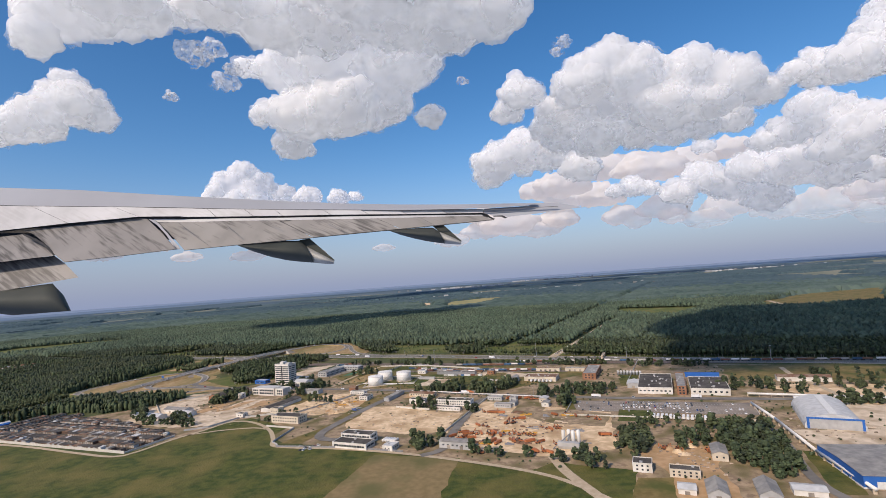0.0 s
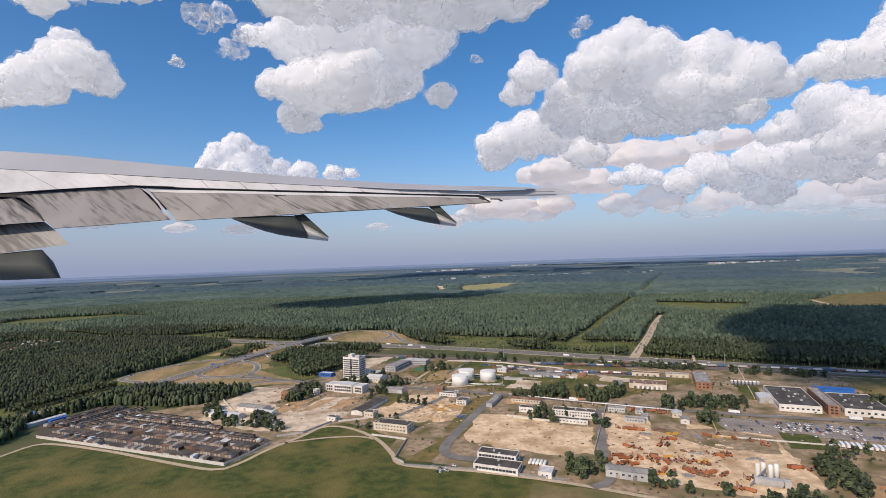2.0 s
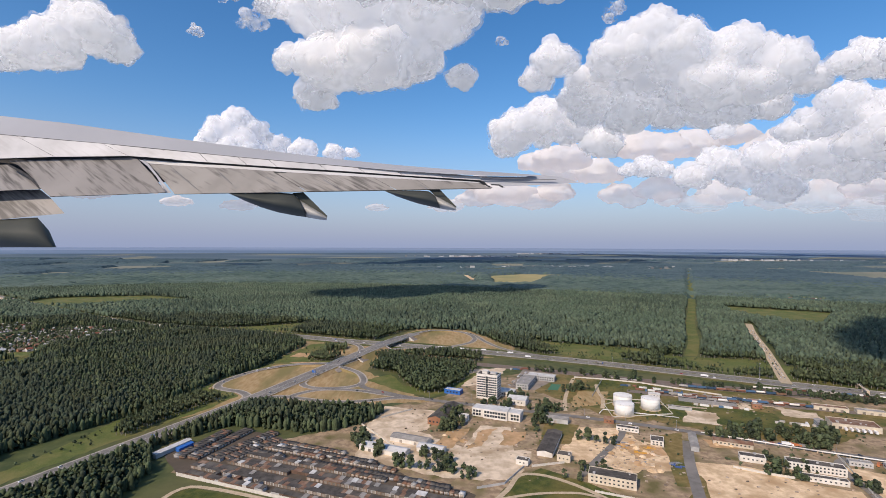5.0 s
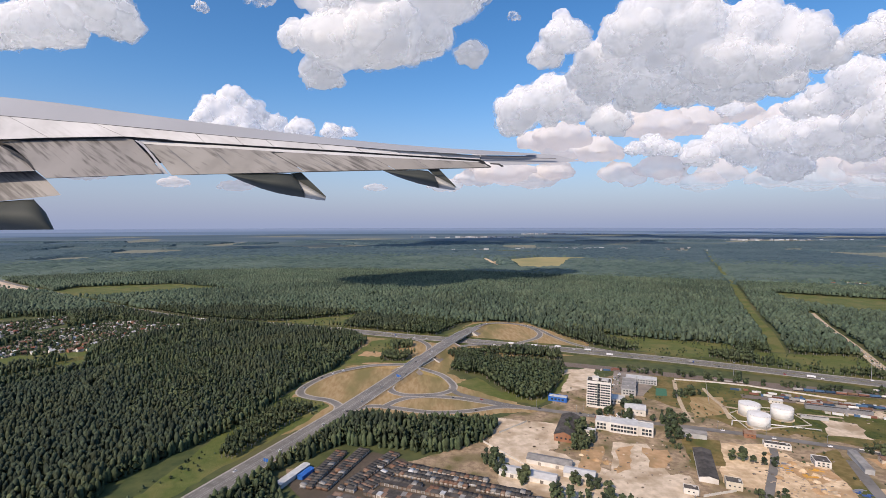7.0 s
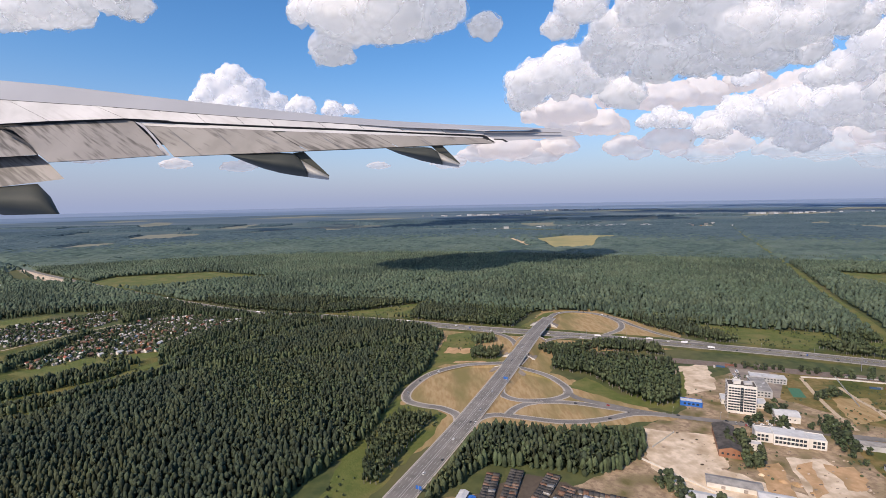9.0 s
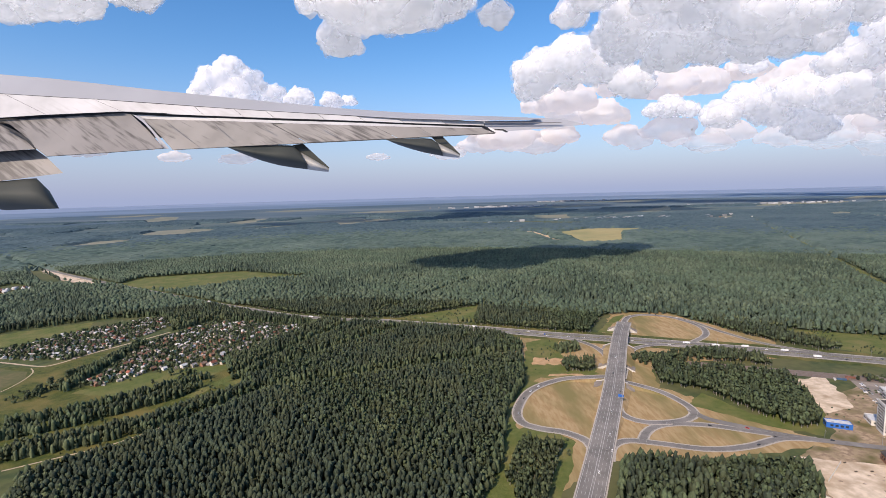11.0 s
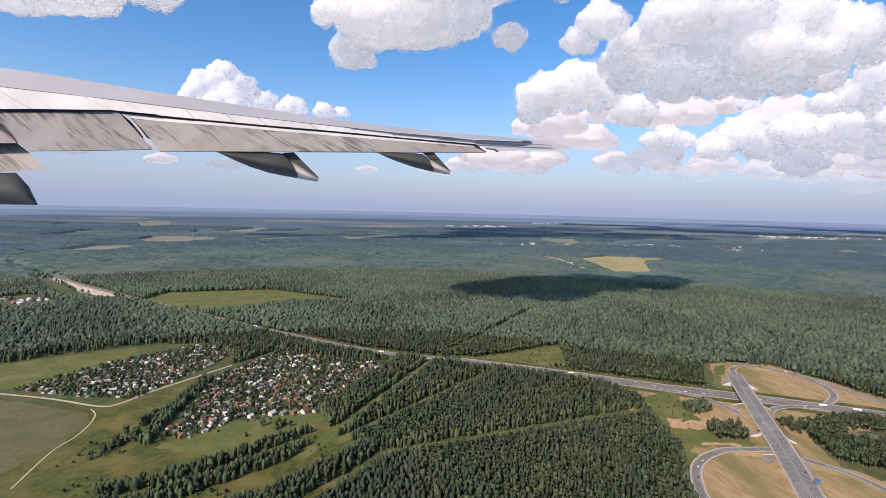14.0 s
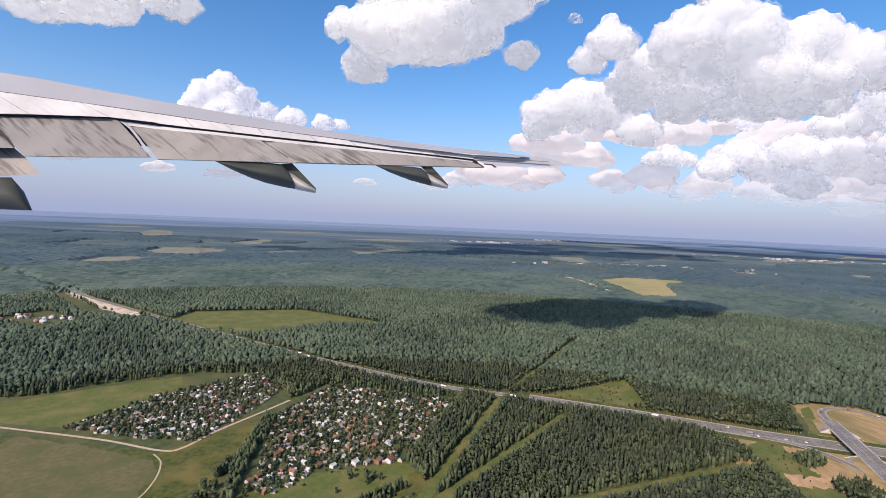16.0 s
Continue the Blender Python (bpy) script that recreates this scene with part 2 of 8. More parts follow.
# ---- mesh building ----
class Shape:
    """Collects simple solids in metres and links them as one mesh."""

    def __init__(self):
        self.v, self.f = [], []

    def add(self, verts, faces):
        k = len(self.v)
        self.v += [tuple(p) for p in verts]
        self.f += [tuple(i + k for i in q) for q in faces]
        return self

    def box(self, x0, x1, y0, y1, z0, z1, inset=0.0):
        i = inset
        v = [(x0, y0, z0), (x1, y0, z0), (x1, y1, z0), (x0, y1, z0), (x0 + i, y0 + i, z1), (x1 - i, y0 + i, z1), (x1 - i, y1 - i, z1), (x0 + i, y1 - i, z1)]
        return self.add(v, [(3, 2, 1, 0), (4, 5, 6, 7), (0, 1, 5, 4), (1, 2, 6, 5), (2, 3, 7, 6), (3, 0, 4, 7)])

    def gable(self, x0, x1, y0, y1, z0, z1, over=0.0, thick=0.25):
        """A pitched roof slab with its ridge along x."""
        x0, x1, y0, y1 = x0 - over, x1 + over, y0 - over, y1 + over
        ym = (y0 + y1) / 2
        v = [(x, y, z + d) for x in (x0, x1) for y, z in ((y0, z0), (ym, z1), (y1, z0)) for d in (0, thick)]
        f = [(1, 3, 9, 7), (3, 5, 11, 9), (0, 6, 8, 2), (2, 8, 10, 4), (0, 1, 7, 6), (5, 4, 10, 11), (0, 2, 3, 1), (2, 4, 5, 3), (6, 7, 9, 8), (8, 9, 11, 10)]
        return self.add(v, f)

    def lathe(self, profile, sides, cx=0.0, cy=0.0):
        v, f = [], []
        for r, z in profile:
            v += [(cx + r * math.cos(2 * math.pi * i / sides), cy + r * math.sin(2 * math.pi * i / sides), z) for i in range(sides)]
        for k in range(len(profile) - 1):
            f += [(k * sides + i, k * sides + (i + 1) % sides, (k + 1) * sides + (i + 1) % sides, (k + 1) * sides + i) for i in range(sides)]
        f += [tuple(range(sides - 1, -1, -1)), tuple(range((len(profile) - 1) * sides, len(profile) * sides))]
        return self.add(v, f)

    def arch(self, x0, x1, y0, y1, h, n=12):
        """A vaulted shell along x."""
        ym, r = (y0 + y1) / 2, (y1 - y0) / 2
        v, f = [], []
        for x in (x0, x1):
            v += [(x, ym - r * math.cos(math.pi * i / n), h * math.sin(math.pi * i / n) ** 0.8) for i in range(n + 1)]
        f += [(i, i + 1, n + 2 + i, n + 1 + i) for i in range(n)]
        f += [tuple(range(n, -1, -1)), tuple(range(n + 1, 2 * n + 2))]
        return self.add(v, f)

    def mesh(self, name, mat, smooth=False):
        me = bpy.data.meshes.new(name)
        me.from_pydata([(x * S, y * S, z * S) for x, y, z in self.v], [], self.f)
        me.materials.append(mat)
        if smooth:
            me.polygons.foreach_set("use_smooth", [True] * len(me.polygons))
        me.update()
        return me


def part(name, shape, mat, parent, label="", smooth=False):
    ob = new(name, shape.mesh(name, mat, smooth))
    ob.parent = parent
    if label:
        ob["label"] = label
    return ob


def lay_out(sites, limit, name, label, category):
    """Copies of models at their sites (model, x, y, deg, z, scale): the first ones as things, all past the limit joined in one mesh."""
    for m, *p in sites[:limit]:
        copy_thing(m, place(*p))
    rest = sites[limit:]
    if not rest:
        return
    vs, loops, sizes, mats, slots, base = [], [], [], [], [], 0
    cache = {}
    for m, *p in rest:
        if m not in cache:
            bits = []
            for c in m.children_recursive:
                me = c.data
                co = np.empty(len(me.vertices) * 3, np.float32)
                me.vertices.foreach_get("co", co)
                lp = np.empty(len(me.loops), np.int32)
                me.loops.foreach_get("vertex_index", lp)
                sz = np.array([q.loop_total for q in me.polygons], np.int32)
                if me.materials[0] not in mats:
                    mats.append(me.materials[0])
                bits.append((co.reshape(-1, 3), lp, sz, mats.index(me.materials[0])))
            cache[m] = bits
        w = np.array(place(*p))
        for co, lp, sz, k in cache[m]:
            vs.append(co @ w[:3, :3].T + w[:3, 3])
            loops.append(lp + base)
            sizes.append(sz)
            slots.append(np.full(len(sz), k, np.int32))
            base += len(co)
    vs, loops, sizes, slots = (np.concatenate(q) for q in (vs, loops, sizes, slots))
    me = bpy.data.meshes.new(name)
    me.vertices.add(len(vs))
    me.vertices.foreach_set("co", vs.astype(np.float32).ravel())
    me.loops.add(len(loops))
    me.loops.foreach_set("vertex_index", loops.astype(np.int32))
    me.polygons.add(len(sizes))
    me.polygons.foreach_set("loop_start", np.concatenate([[0], np.cumsum(sizes)[:-1]]).astype(np.int32))
    me.polygons.foreach_set("material_index", slots)
    for m in mats:
        me.materials.append(m)
    me.update(calc_edges=True)
    tagged(new(name, me), label, category, "", "stuff")


def place(x, y, deg=0.0, z=0.0, k=1.0):
    return Matrix.LocRotScale((x * S, y * S, z * S), Euler((0, 0, radians(deg))), (k, k, k))


def thing(name, x, y, deg, label, category, group="", z=0.0):
    ob = new(name)
    ob.matrix_basis = place(x, y, deg, z)
    return tagged(ob, label, category, group)


def single(name, shape, mat, label, category, group="", kind="", smooth=False):
    return tagged(new(name, shape.mesh(name, mat, smooth)), label, category, group, kind)


def bulk(name, verts, faces, mat, label, category, kind="stuff", smooth=False):
    """One mesh from numpy arrays (metres), faces all of one size."""
    me = bpy.data.meshes.new(name)
    nf, k = faces.shape
    me.vertices.add(len(verts))
    me.vertices.foreach_set("co", (verts * S).astype(np.float32).ravel())
    me.loops.add(nf * k)
    me.loops.foreach_set("vertex_index", faces.astype(np.int32).ravel())
    me.polygons.add(nf)
    me.polygons.foreach_set("loop_start", np.arange(0, nf * k, k, dtype=np.int32))
    me.polygons.foreach_set("use_smooth", np.full(nf, smooth))
    me.materials.append(mat)
    me.update(calc_edges=True)
    return tagged(new(name, me), label, category, "", kind)


def spline(pts, step=8.0, closed=False):
    """A smooth line through the points, which may have 2 or 3 coordinates."""
    p = [np.array((*q, 0.0)[:3], float) for q in pts]
    n, out = len(p), []
    for i in range(n if closed else n - 1):
        if closed:
            a, b, c, d = p[i - 1], p[i], p[(i + 1) % n], p[(i + 2) % n]
        else:
            a, b, c, d = p[max(i - 1, 0)], p[i], p[i + 1], p[min(i + 2, n - 1)]
        m = max(2, int(np.linalg.norm(c - b) / step))
        for k in range(m):
            t = k / m
            out.append(0.5 * (2 * b + (c - a) * t + (2 * a - 5 * b + 4 * c - d) * t * t + (3 * b - a - 3 * c + d) * t ** 3))
    if not closed:
        out.append(p[-1])
    return np.array(out)


def smooth_noise(x, y):
    return (np.sin(x * 1.3 + 1.7 * np.sin(y * 0.7)) + np.sin(y * 1.1 + 2.3 * np.sin(x * 0.6) + 1.0) + np.sin((x + y) * 2.3 + 0.5) * 0.5) / 2.5


LAYER = {}


def patch(name, pts, mat, h, label, category="ground", jitter=3.0, curved=False, step=9.0):
    """A thin sheet of ground cover with an uneven outline."""
    line = spline(pts, step, True) if curved else None
    if line is None:
        line = []
        n = len(pts)
        for i in range(n):
            a, b = np.array(pts[i], float), np.array(pts[(i + 1) % n], float)
            m = max(1, int(np.linalg.norm(b - a) / step))
            line += [a + (b - a) * k / m for k in range(m)]
        line = np.array(line)
    LAYER["n"] = LAYER.get("n", 0) + 1
    h = 0.35 * h + 0.0015 * LAYER["n"]
    rng = np.random.default_rng(len(pts) * 7 + int(abs(pts[0][0])))
    xy = line[:, :2] + rng.normal(0, jitter, (len(line), 2)) * 0.5
    sh = Shape().add([(x, y, h) for x, y in xy], [tuple(range(len(xy)))])
    ob = single(name, sh, mat, label, category, kind="structure")
    return ob


def ribbon(name, pts, width, mat, h, label, category="road", step=8.0, side=0.0, skirt=True):
    """A road strip along a smooth line, with sloping shoulders."""
    c = spline(pts, step)
    d = np.gradient(c[:, :2], axis=0)
    d /= np.linalg.norm(d, axis=1)[:, None] + 1e-9
    nrm = np.stack([-d[:, 1], d[:, 0]], 1)
    sh = Shape()
    z = c[:, 2] + 0.4 * h
    offs = (-width / 2, width / 2)
    v = []
    for i in range(len(c)):
        for o in offs:
            q = c[i, :2] + nrm[i] * (o + side)
            v.append((q[0], q[1], z[i]))
    f = [(2 * i, 2 * i + 1, 2 * i + 3, 2 * i + 2) for i in range(len(c) - 1)]
    f = [q[::-1] for q in f]
    sh.add(v, f)
    return single(name, sh, mat, label, category, kind="structure")


def inside(poly, x, y):
    r = np.zeros(x.shape, bool)
    n = len(poly)
    for i in range(n):
        (x0, y0), (x1, y1) = poly[i][:2], poly[(i + 1) % n][:2]
        if y0 != y1:
            r ^= ((y0 > y) != (y1 > y)) & (x < (x1 - x0) * (y - y0) / (y1 - y0) + x0)
    return r


def near_line(pts, x, y, dist):
    r = np.zeros(x.shape, bool)
    for a, b in zip(pts[:-1], pts[1:]):
        ax, ay, bx, by = a[0], a[1], b[0], b[1]
        t = np.clip(((x - ax) * (bx - ax) + (y - ay) * (by - ay)) / ((bx - ax) ** 2 + (by - ay) ** 2 + 1e-9), 0, 1)
        r |= (x - ax - t * (bx - ax)) ** 2 + (y - ay - t * (by - ay)) ** 2 < dist * dist
    return r


# ---- plan of the roads and open areas, metres ----
HIGHWAY_WEST = [(-3300, 3150), (-2400, 2420), (-1657, 1874), (-1408, 1702), (-1180, 1562), (-1020, 1505)]
HIGHWAY = [(-3300, 3150), (-2400, 2420), (-1657, 1874), (-1408, 1702), (-1180, 1562), (-978, 1490), (-774, 1412), (-604, 1338), (-500, 1300), (-398, 1260), (-255, 1200), (-72, 1117), (147, 996), (271, 930), (433, 840), (700, 700), (1100, 500)]
BRIDGE_ROAD = [(-880, 430, 0), (-800, 590, 0), (-742, 713, 0), (-686, 830, 0), (-648, 910, 1), (-585, 1045, 5.5), (-512, 1215, 8.5), (-470, 1310, 8), (-430, 1395, 5.5)]
LOOP_NORTH = [(-430, 1395, 5.5), (-402, 1440, 4), (-360, 1458, 3), (-315, 1440, 2), (-288, 1395, 1), (-284, 1345, 0.5), (-305, 1300, 0), (-350, 1262, 0)]
RAMP_NORTH = [(-340, 1455, 2.5), (-300, 1430, 1.5), (-276, 1385, 0.6), (-260, 1320, 0), (-225, 1235, 0), (-150, 1165, 0)]
LOOP_WEST = [(-570, 1095, 5), (-600, 1097, 4), (-648, 1097, 2), (-701, 1064, 0.5), (-732, 1003, 0), (-733, 965, 0), (-712, 947, 0), (-682, 933, 0), (-664, 900, 0), (-690, 830, 0)]
LOOP_EAST = [(-562, 1075, 5), (-540, 1060, 3.5), (-516, 1035, 2), (-502, 995, 0.5), (-507, 970, 0), (-533, 954, 0), (-578, 953, 0.6), (-600, 975, 2), (-592, 1015, 4)]
OVAL = [(-655, 870, 0), (-640, 900, 0), (-618, 911, 0), (-590, 904, 0), (-535, 886, 0), (-487, 889, 0), (-440, 903, 0), (-400, 897, 0)]
OVAL_NORTH = [(-602, 907, 0), (-591, 925, 0), (-572, 941, 0), (-545, 947, 0), (-504, 940, 0), (-463, 922, 0), (-430, 907, 0)]
MAIN_STREET = [(-505, 985, 0), (-497, 957, 0), (-458, 928, 0), (-425, 907, 0), (-369, 884, 0), (-243, 838, 0), (-189, 818, 0), (-106, 784, 0), (-13, 738, 0), (62, 702, 0), (153, 660, 0), (240, 626, 0), (446, 556, 0), (800, 420, 0)]
RAMP_WEST = [(-640, 1340, 0), (-575, 1303, 0.5), (-545, 1255, 1), (-541, 1195, 2.5), (-556, 1130, 4.5), (-577, 1075, 5.5)]
RAMP_EAST = [(-556, 1085, 5), (-530, 1140, 3.5), (-508, 1190, 2), (-475, 1232, 1), (-430, 1250, 0.5), (-360, 1243, 0), (-280, 1210, 0)]
ROAD_NORTH = [(205, 970), (221, 1002), (343, 1218), (440, 1400), (545, 1580)]
ROAD_YARD = [(60, 690), (36, 672), (22, 621), (0, 550), (-12, 495), (-34, 480)]
ROAD_LAB = [(-88, 738), (-112, 690), (-135, 635), (-155, 580), (-148, 556), (-118, 545)]
ROAD_OLD = [(-140, 795), (-160, 755), (-195, 710), (-240, 655)]
TRACK = [(-700, 480), (-650, 560), (-634, 600), (-622, 636), (-593, 636), (-517, 608), (-439, 573), (-380, 549), (-361, 558), (-341, 596), (-317, 629), (-300, 658), (-276, 657), (-249, 636), (-225, 605), (-208, 568), (-200, 545), (-174, 533), (-121, 518), (-36, 482), (60, 425), (100, 380), (140, 300)]
TRACK_SIDE = [(-330, 612), (-290, 622), (-250, 622), (-232, 612)]
VILLAGE_ROAD = [(-1960, 1335), (-1817, 1308), (-1669, 1277), (-1571, 1247), (-1544, 1257), (-1520, 1312), (-1480, 1380), (-1440, 1450)]
LANE_WEST = [(-1330, 895), (-1284, 921), (-1247, 942), (-1212, 978), (-1170, 1039), (-1140, 1085)]
VILLAGE_TRACK = [(-1520, 1020), (-1537, 1103), (-1535, 1140), (-1541, 1181), (-1555, 1216), (-1575, 1236)]
CUT_A = [(-1180, 1125), (-1055, 1264), (-931, 1403)]
CUT_B = [(-1218, 1083), (-1119, 1302), (-1020, 1522)]
CUT_C = [(-1100, 1095), (-900, 1163), (-700, 1228)]
CUT_B_NORTH = [(-990, 1555), (-695, 2012)]
CUT_A_NORTH = [(-930, 1470), (-668, 1765)]
POWER_CUT = [(150, 1170), (247, 1335), (373, 1581), (669, 2119), (1468, 3622), (2100, 4800)]
RAIL_LINE = [(-420, 1150), (-250, 1085), (31, 966), (216, 906), (390, 834), (654, 728), (1000, 590)]
VILLAGE_A = [(-1752, 1311), (-1683, 1454), (-1548, 1602), (-1467, 1507), (-1499, 1379), (-1535, 1275), (-1605, 1282)]
VILLAGE_B = [(-1418, 1128), (-1425, 1216), (-1440, 1382), (-1380, 1537), (-1163, 1481), (-1114, 1452), (-1207, 1238), (-1247, 1220), (-1339, 1201), (-1374, 1142)]
GARAGES = [(-645, 671), (-373, 562), (-347, 621), (-560, 752), (-600, 775), (-690, 725)]
CLEARING = [(-975, 1500), (-852, 1548), (-725, 1618), (-755, 1440)]
MEADOW = [(-1980, 2110), (-1966, 2251), (-1801, 2300), (-1619, 2340), (-1435, 2236), (-1260, 2130), (-1480, 2080), (-1684, 1915), (-1771, 1975)]
FIELD_WEST = [(-2100, 1380), (-1903, 1420), (-1811, 1494), (-1690, 1572), (-1660, 1502), (-1690, 1380), (-1752, 1318), (-1826, 1325), (-2000, 1350)]
CROP_FAR = [(30, 3752), (328, 3990), (720, 3900), (660, 3720), (420, 3560), (190, 2960), (-20, 2960)]
SAND_FAR = [(-290, 3930), (-91, 3840), (-85, 3100), (-150, 3060), (-160, 3620)]
NORTH_OPEN = [(620, 1780), (714, 1990), (990, 1800), (720, 1520), (640, 1650)]
SAND_LOOP = [(1053, 1586), (1180, 1820), (1501, 2050), (1700, 2095), (1919, 2104), (1359, 1497), (1122, 1528)]
FAR_FIELDS = [[(-5287, 7900), (-5740, 9214), (-5268, 8891), (-4456, 7201), (-4587, 6800)], [(-3462, 4650), (-3527, 5183), (-3297, 5326), (-2941, 5208), (-2853, 4755), (-2932, 4400), (-3167, 4350)],
              [(-3334, 3560), (-3406, 4073), (-3215, 4203), (-3023, 3996), (-3057, 3640)], [(-3389, 6380), (-3282, 7386), (-2961, 6865), (-3090, 6100)], [(-2655, 5000), (-2355, 5694), (-2145, 5213), (-2465, 4830)],
              [(-2211, 5900), (-1788, 6445), (-1356, 6265), (-1203, 5890), (-1571, 5400), (-1723, 5060), (-1909, 5640)], [(277, 6105), (775, 6147), (593, 5385), (375, 5309)], [(1658, 6352), (2780, 7730), (2247, 6584), (1767, 6197)],
              [(1700, 4817), (2086, 5048), (1770, 4505), (1619, 4592)], [(3005, 5034), (3294, 5199), (3251, 4930), (2714, 4561)], [(2930, 4907), (3018, 4653), (3329, 4215), (2796, 3000), (2600, 3180), (2780, 4025)],
              [(4633, 5716), (5316, 5551), (4539, 4700), (4189, 4950)], [(2950, 4316), (3622, 4426), (3851, 4319), (3252, 3750)], [(-7400, 9800), (-6900, 10700), (-6200, 10300), (-6600, 9500)],
              [(-2500, 8600), (-1700, 9300), (-900, 9000), (-1500, 8300)], [(500, 8600), (1500, 9400), (2300, 9100), (1300, 8300)], [(3600, 7000), (4700, 8100), (5600, 7700), (4400, 6700)], [(5200, 6300), (6400, 7200), (7000, 6700), (5900, 5900)],
              [(-4700, 10600), (-3600, 11700), (-2800, 11300), (-3700, 10300)], [(2400, 10900), (3900, 12300), (5100, 11900), (3600, 10600)], [(6500, 8900), (8000, 10300), (8900, 9700), (7300, 8400)]]
WOODS = [
    [(-840, 560), (-850, 716), (-822, 767), (-775, 858), (-762, 918), (-745, 1005), (-705, 1091), (-690, 1200), (-672, 1290), (-720, 1372), (-978, 1462), (-1110, 1510), (-1130, 1450), (-1222, 1232), (-1180, 1150), (-1099, 1090), (-1146, 1023), (-1198, 961), (-1228, 919), (-1290, 880), (-1250, 780), (-1050, 500), (-950, 450)],
    [(-478, 1170), (-350, 1205), (-285, 1170), (-304, 1057), (-346, 971), (-375, 923), (-407, 925), (-428, 970), (-456, 1040), (-503, 1074)],
    [(-735, 660), (-672, 858), (-640, 864), (-619, 870), (-552, 850), (-452, 846), (-472, 800), (-509, 775), (-545, 768), (-600, 785), (-643, 790), (-695, 735), (-715, 690)],
    [(-1690, 1590), (-1548, 1630), (-1440, 1565), (-1375, 1560), (-1163, 1500), (-1120, 1490), (-1180, 1528), (-1290, 1585), (-1408, 1667), (-1657, 1840), (-2400, 2385), (-3200, 3050), (-3600, 1500), (-2100, 1400), (-1903, 1440), (-1811, 1515)],
    [(-1425, 1012), (-1364, 1040), (-1323, 1072), (-1279, 1118), (-1225, 1165), (-1215, 1155), (-1270, 1102), (-1315, 1055), (-1360, 1022), (-1415, 1000)],
    [(-1410, 985), (-1354, 1003), (-1307, 1043), (-1256, 1089), (-1190, 1145), (-1180, 1125), (-1246, 1066), (-1297, 1022), (-1350, 982), (-1400, 962)],
    [(-1365, 945), (-1309, 968), (-1269, 986), (-1234, 1006), (-1175, 1075), (-1130, 1125), (-1110, 1110), (-1155, 1045), (-1216, 975), (-1262, 950), (-1300, 930), (-1351, 908)],
    [(-1440, 1120), (-1455, 1220), (-1460, 1370), (-1440, 1370), (-1436, 1220), (-1425, 1120)],
    [(-800, 600), (-745, 705), (-700, 722), (-668, 670), (-665, 620), (-720, 540)],
    [(-768, 762), (-772, 847), (-743, 914), (-697, 902), (-732, 820), (-749, 761)],
    [(-1680, 1590), (-1550, 1608), (-1462, 1512), (-1440, 1450), (-1390, 1545), (-1165, 1490), (-1120, 1490), (-1290, 1590), (-1548, 1640)],
    [(-622, 1250), (-575, 1264), (-578, 1232), (-617, 1218)],
    [(-628, 1178), (-568, 1180), (-585, 1130), (-634, 1132)],
]
NORTH_VERGE = [(-171, 1350), (-52, 1290), (90, 1235), (60, 1150), (-60, 1140), (-120, 1190)]
OPEN = FAR_FIELDS + [NORTH_VERGE, CLEARING, MEADOW, CROP_FAR, SAND_FAR, NORTH_OPEN, SAND_LOOP,
        [(-2660, 2600), (-2274, 2230), (-2008, 2110), (-1990, 2060), (-2290, 2160), (-2680, 2560)],
        [(-2450, 2020), (-2420, 2190), (-2220, 2080), (-2220, 1900)],
        [(-535, 1320), (-450, 1475), (-370, 1492), (-290, 1460), (-240, 1320), (-190, 1180), (-400, 1255)],
        [(-2660, 2600), (-2274, 2240), (-2090, 2130), (-2120, 2200), (-2300, 2330), (-2640, 2640)],
        [(130, 1040), (60, 1100), (90, 1170), (260, 1130), (330, 1010)],
        [(-190, 1185), (-60, 1200), (20, 1110), (-80, 1120)],
        [(1040, 2130), (1071, 2290), (1270, 2150), (1230, 2060)]]
LINES = [(HIGHWAY[5:], 27), (HIGHWAY_WEST, 12), (CUT_A, 10), (CUT_B, 9), (CUT_C, 12), (CUT_B_NORTH, 9), (POWER_CUT, 18), (ROAD_NORTH, 15), (BRIDGE_ROAD, 24), (LOOP_NORTH, 20), (RAMP_NORTH, 18), (RAIL_LINE, 22), (VILLAGE_ROAD, 6)]
HIGHWAY_FLAT = spline(HIGHWAY, 60)[:, :2]


def north_of_highway(x, y):
    return y > np.interp(x, HIGHWAY_FLAT[:, 0], HIGHWAY_FLAT[:, 1]) + np.where(x < -1000, 10, 24)


def wooded(x, y):
    r = north_of_highway(x, y)
    for p in WOODS:
        r |= inside(p, x, y)
    for p in OPEN:
        r &= ~inside(p, x, y)
    for p, d in LINES:
        r &= ~near_line(p, x, y, d)
    return r


# ---- ground ----
rim = Shape()
rings = [0, 600, 1500, 3000, 4200]
rim.add([(-500, 900, 0)], [])
for r in rings[1:]:
    rim.add([(-500 + r * math.cos(2 * math.pi * i / 96), 900 + r * math.sin(2 * math.pi * i / 96), 0) for i in range(96)], [])
rim.f += [(0, 1 + i, 1 + (i + 1) % 96) for i in range(96)]
for k in range(len(rings) - 2):
    a, b = 1 + 96 * k, 1 + 96 * (k + 1)
    rim.f += [(a + i, b + i, b + (i + 1) % 96, a + (i + 1) % 96) for i in range(96)]
single("ground", rim, M_LAND, "wide green and brown plain under haze", "ground", kind="structure")
mid = Shape()
for r in (4200, 5600, 7000):
    mid.add([(-500 + r * math.cos(2 * math.pi * i / 96), 900 + r * math.sin(2 * math.pi * i / 96), 0) for i in range(96)], [])
for k in range(2):
    a, b = 96 * k, 96 * (k + 1)
    mid.f += [(a + i, b + i, b + (i + 1) % 96, a + (i + 1) % 96) for i in range(96)]
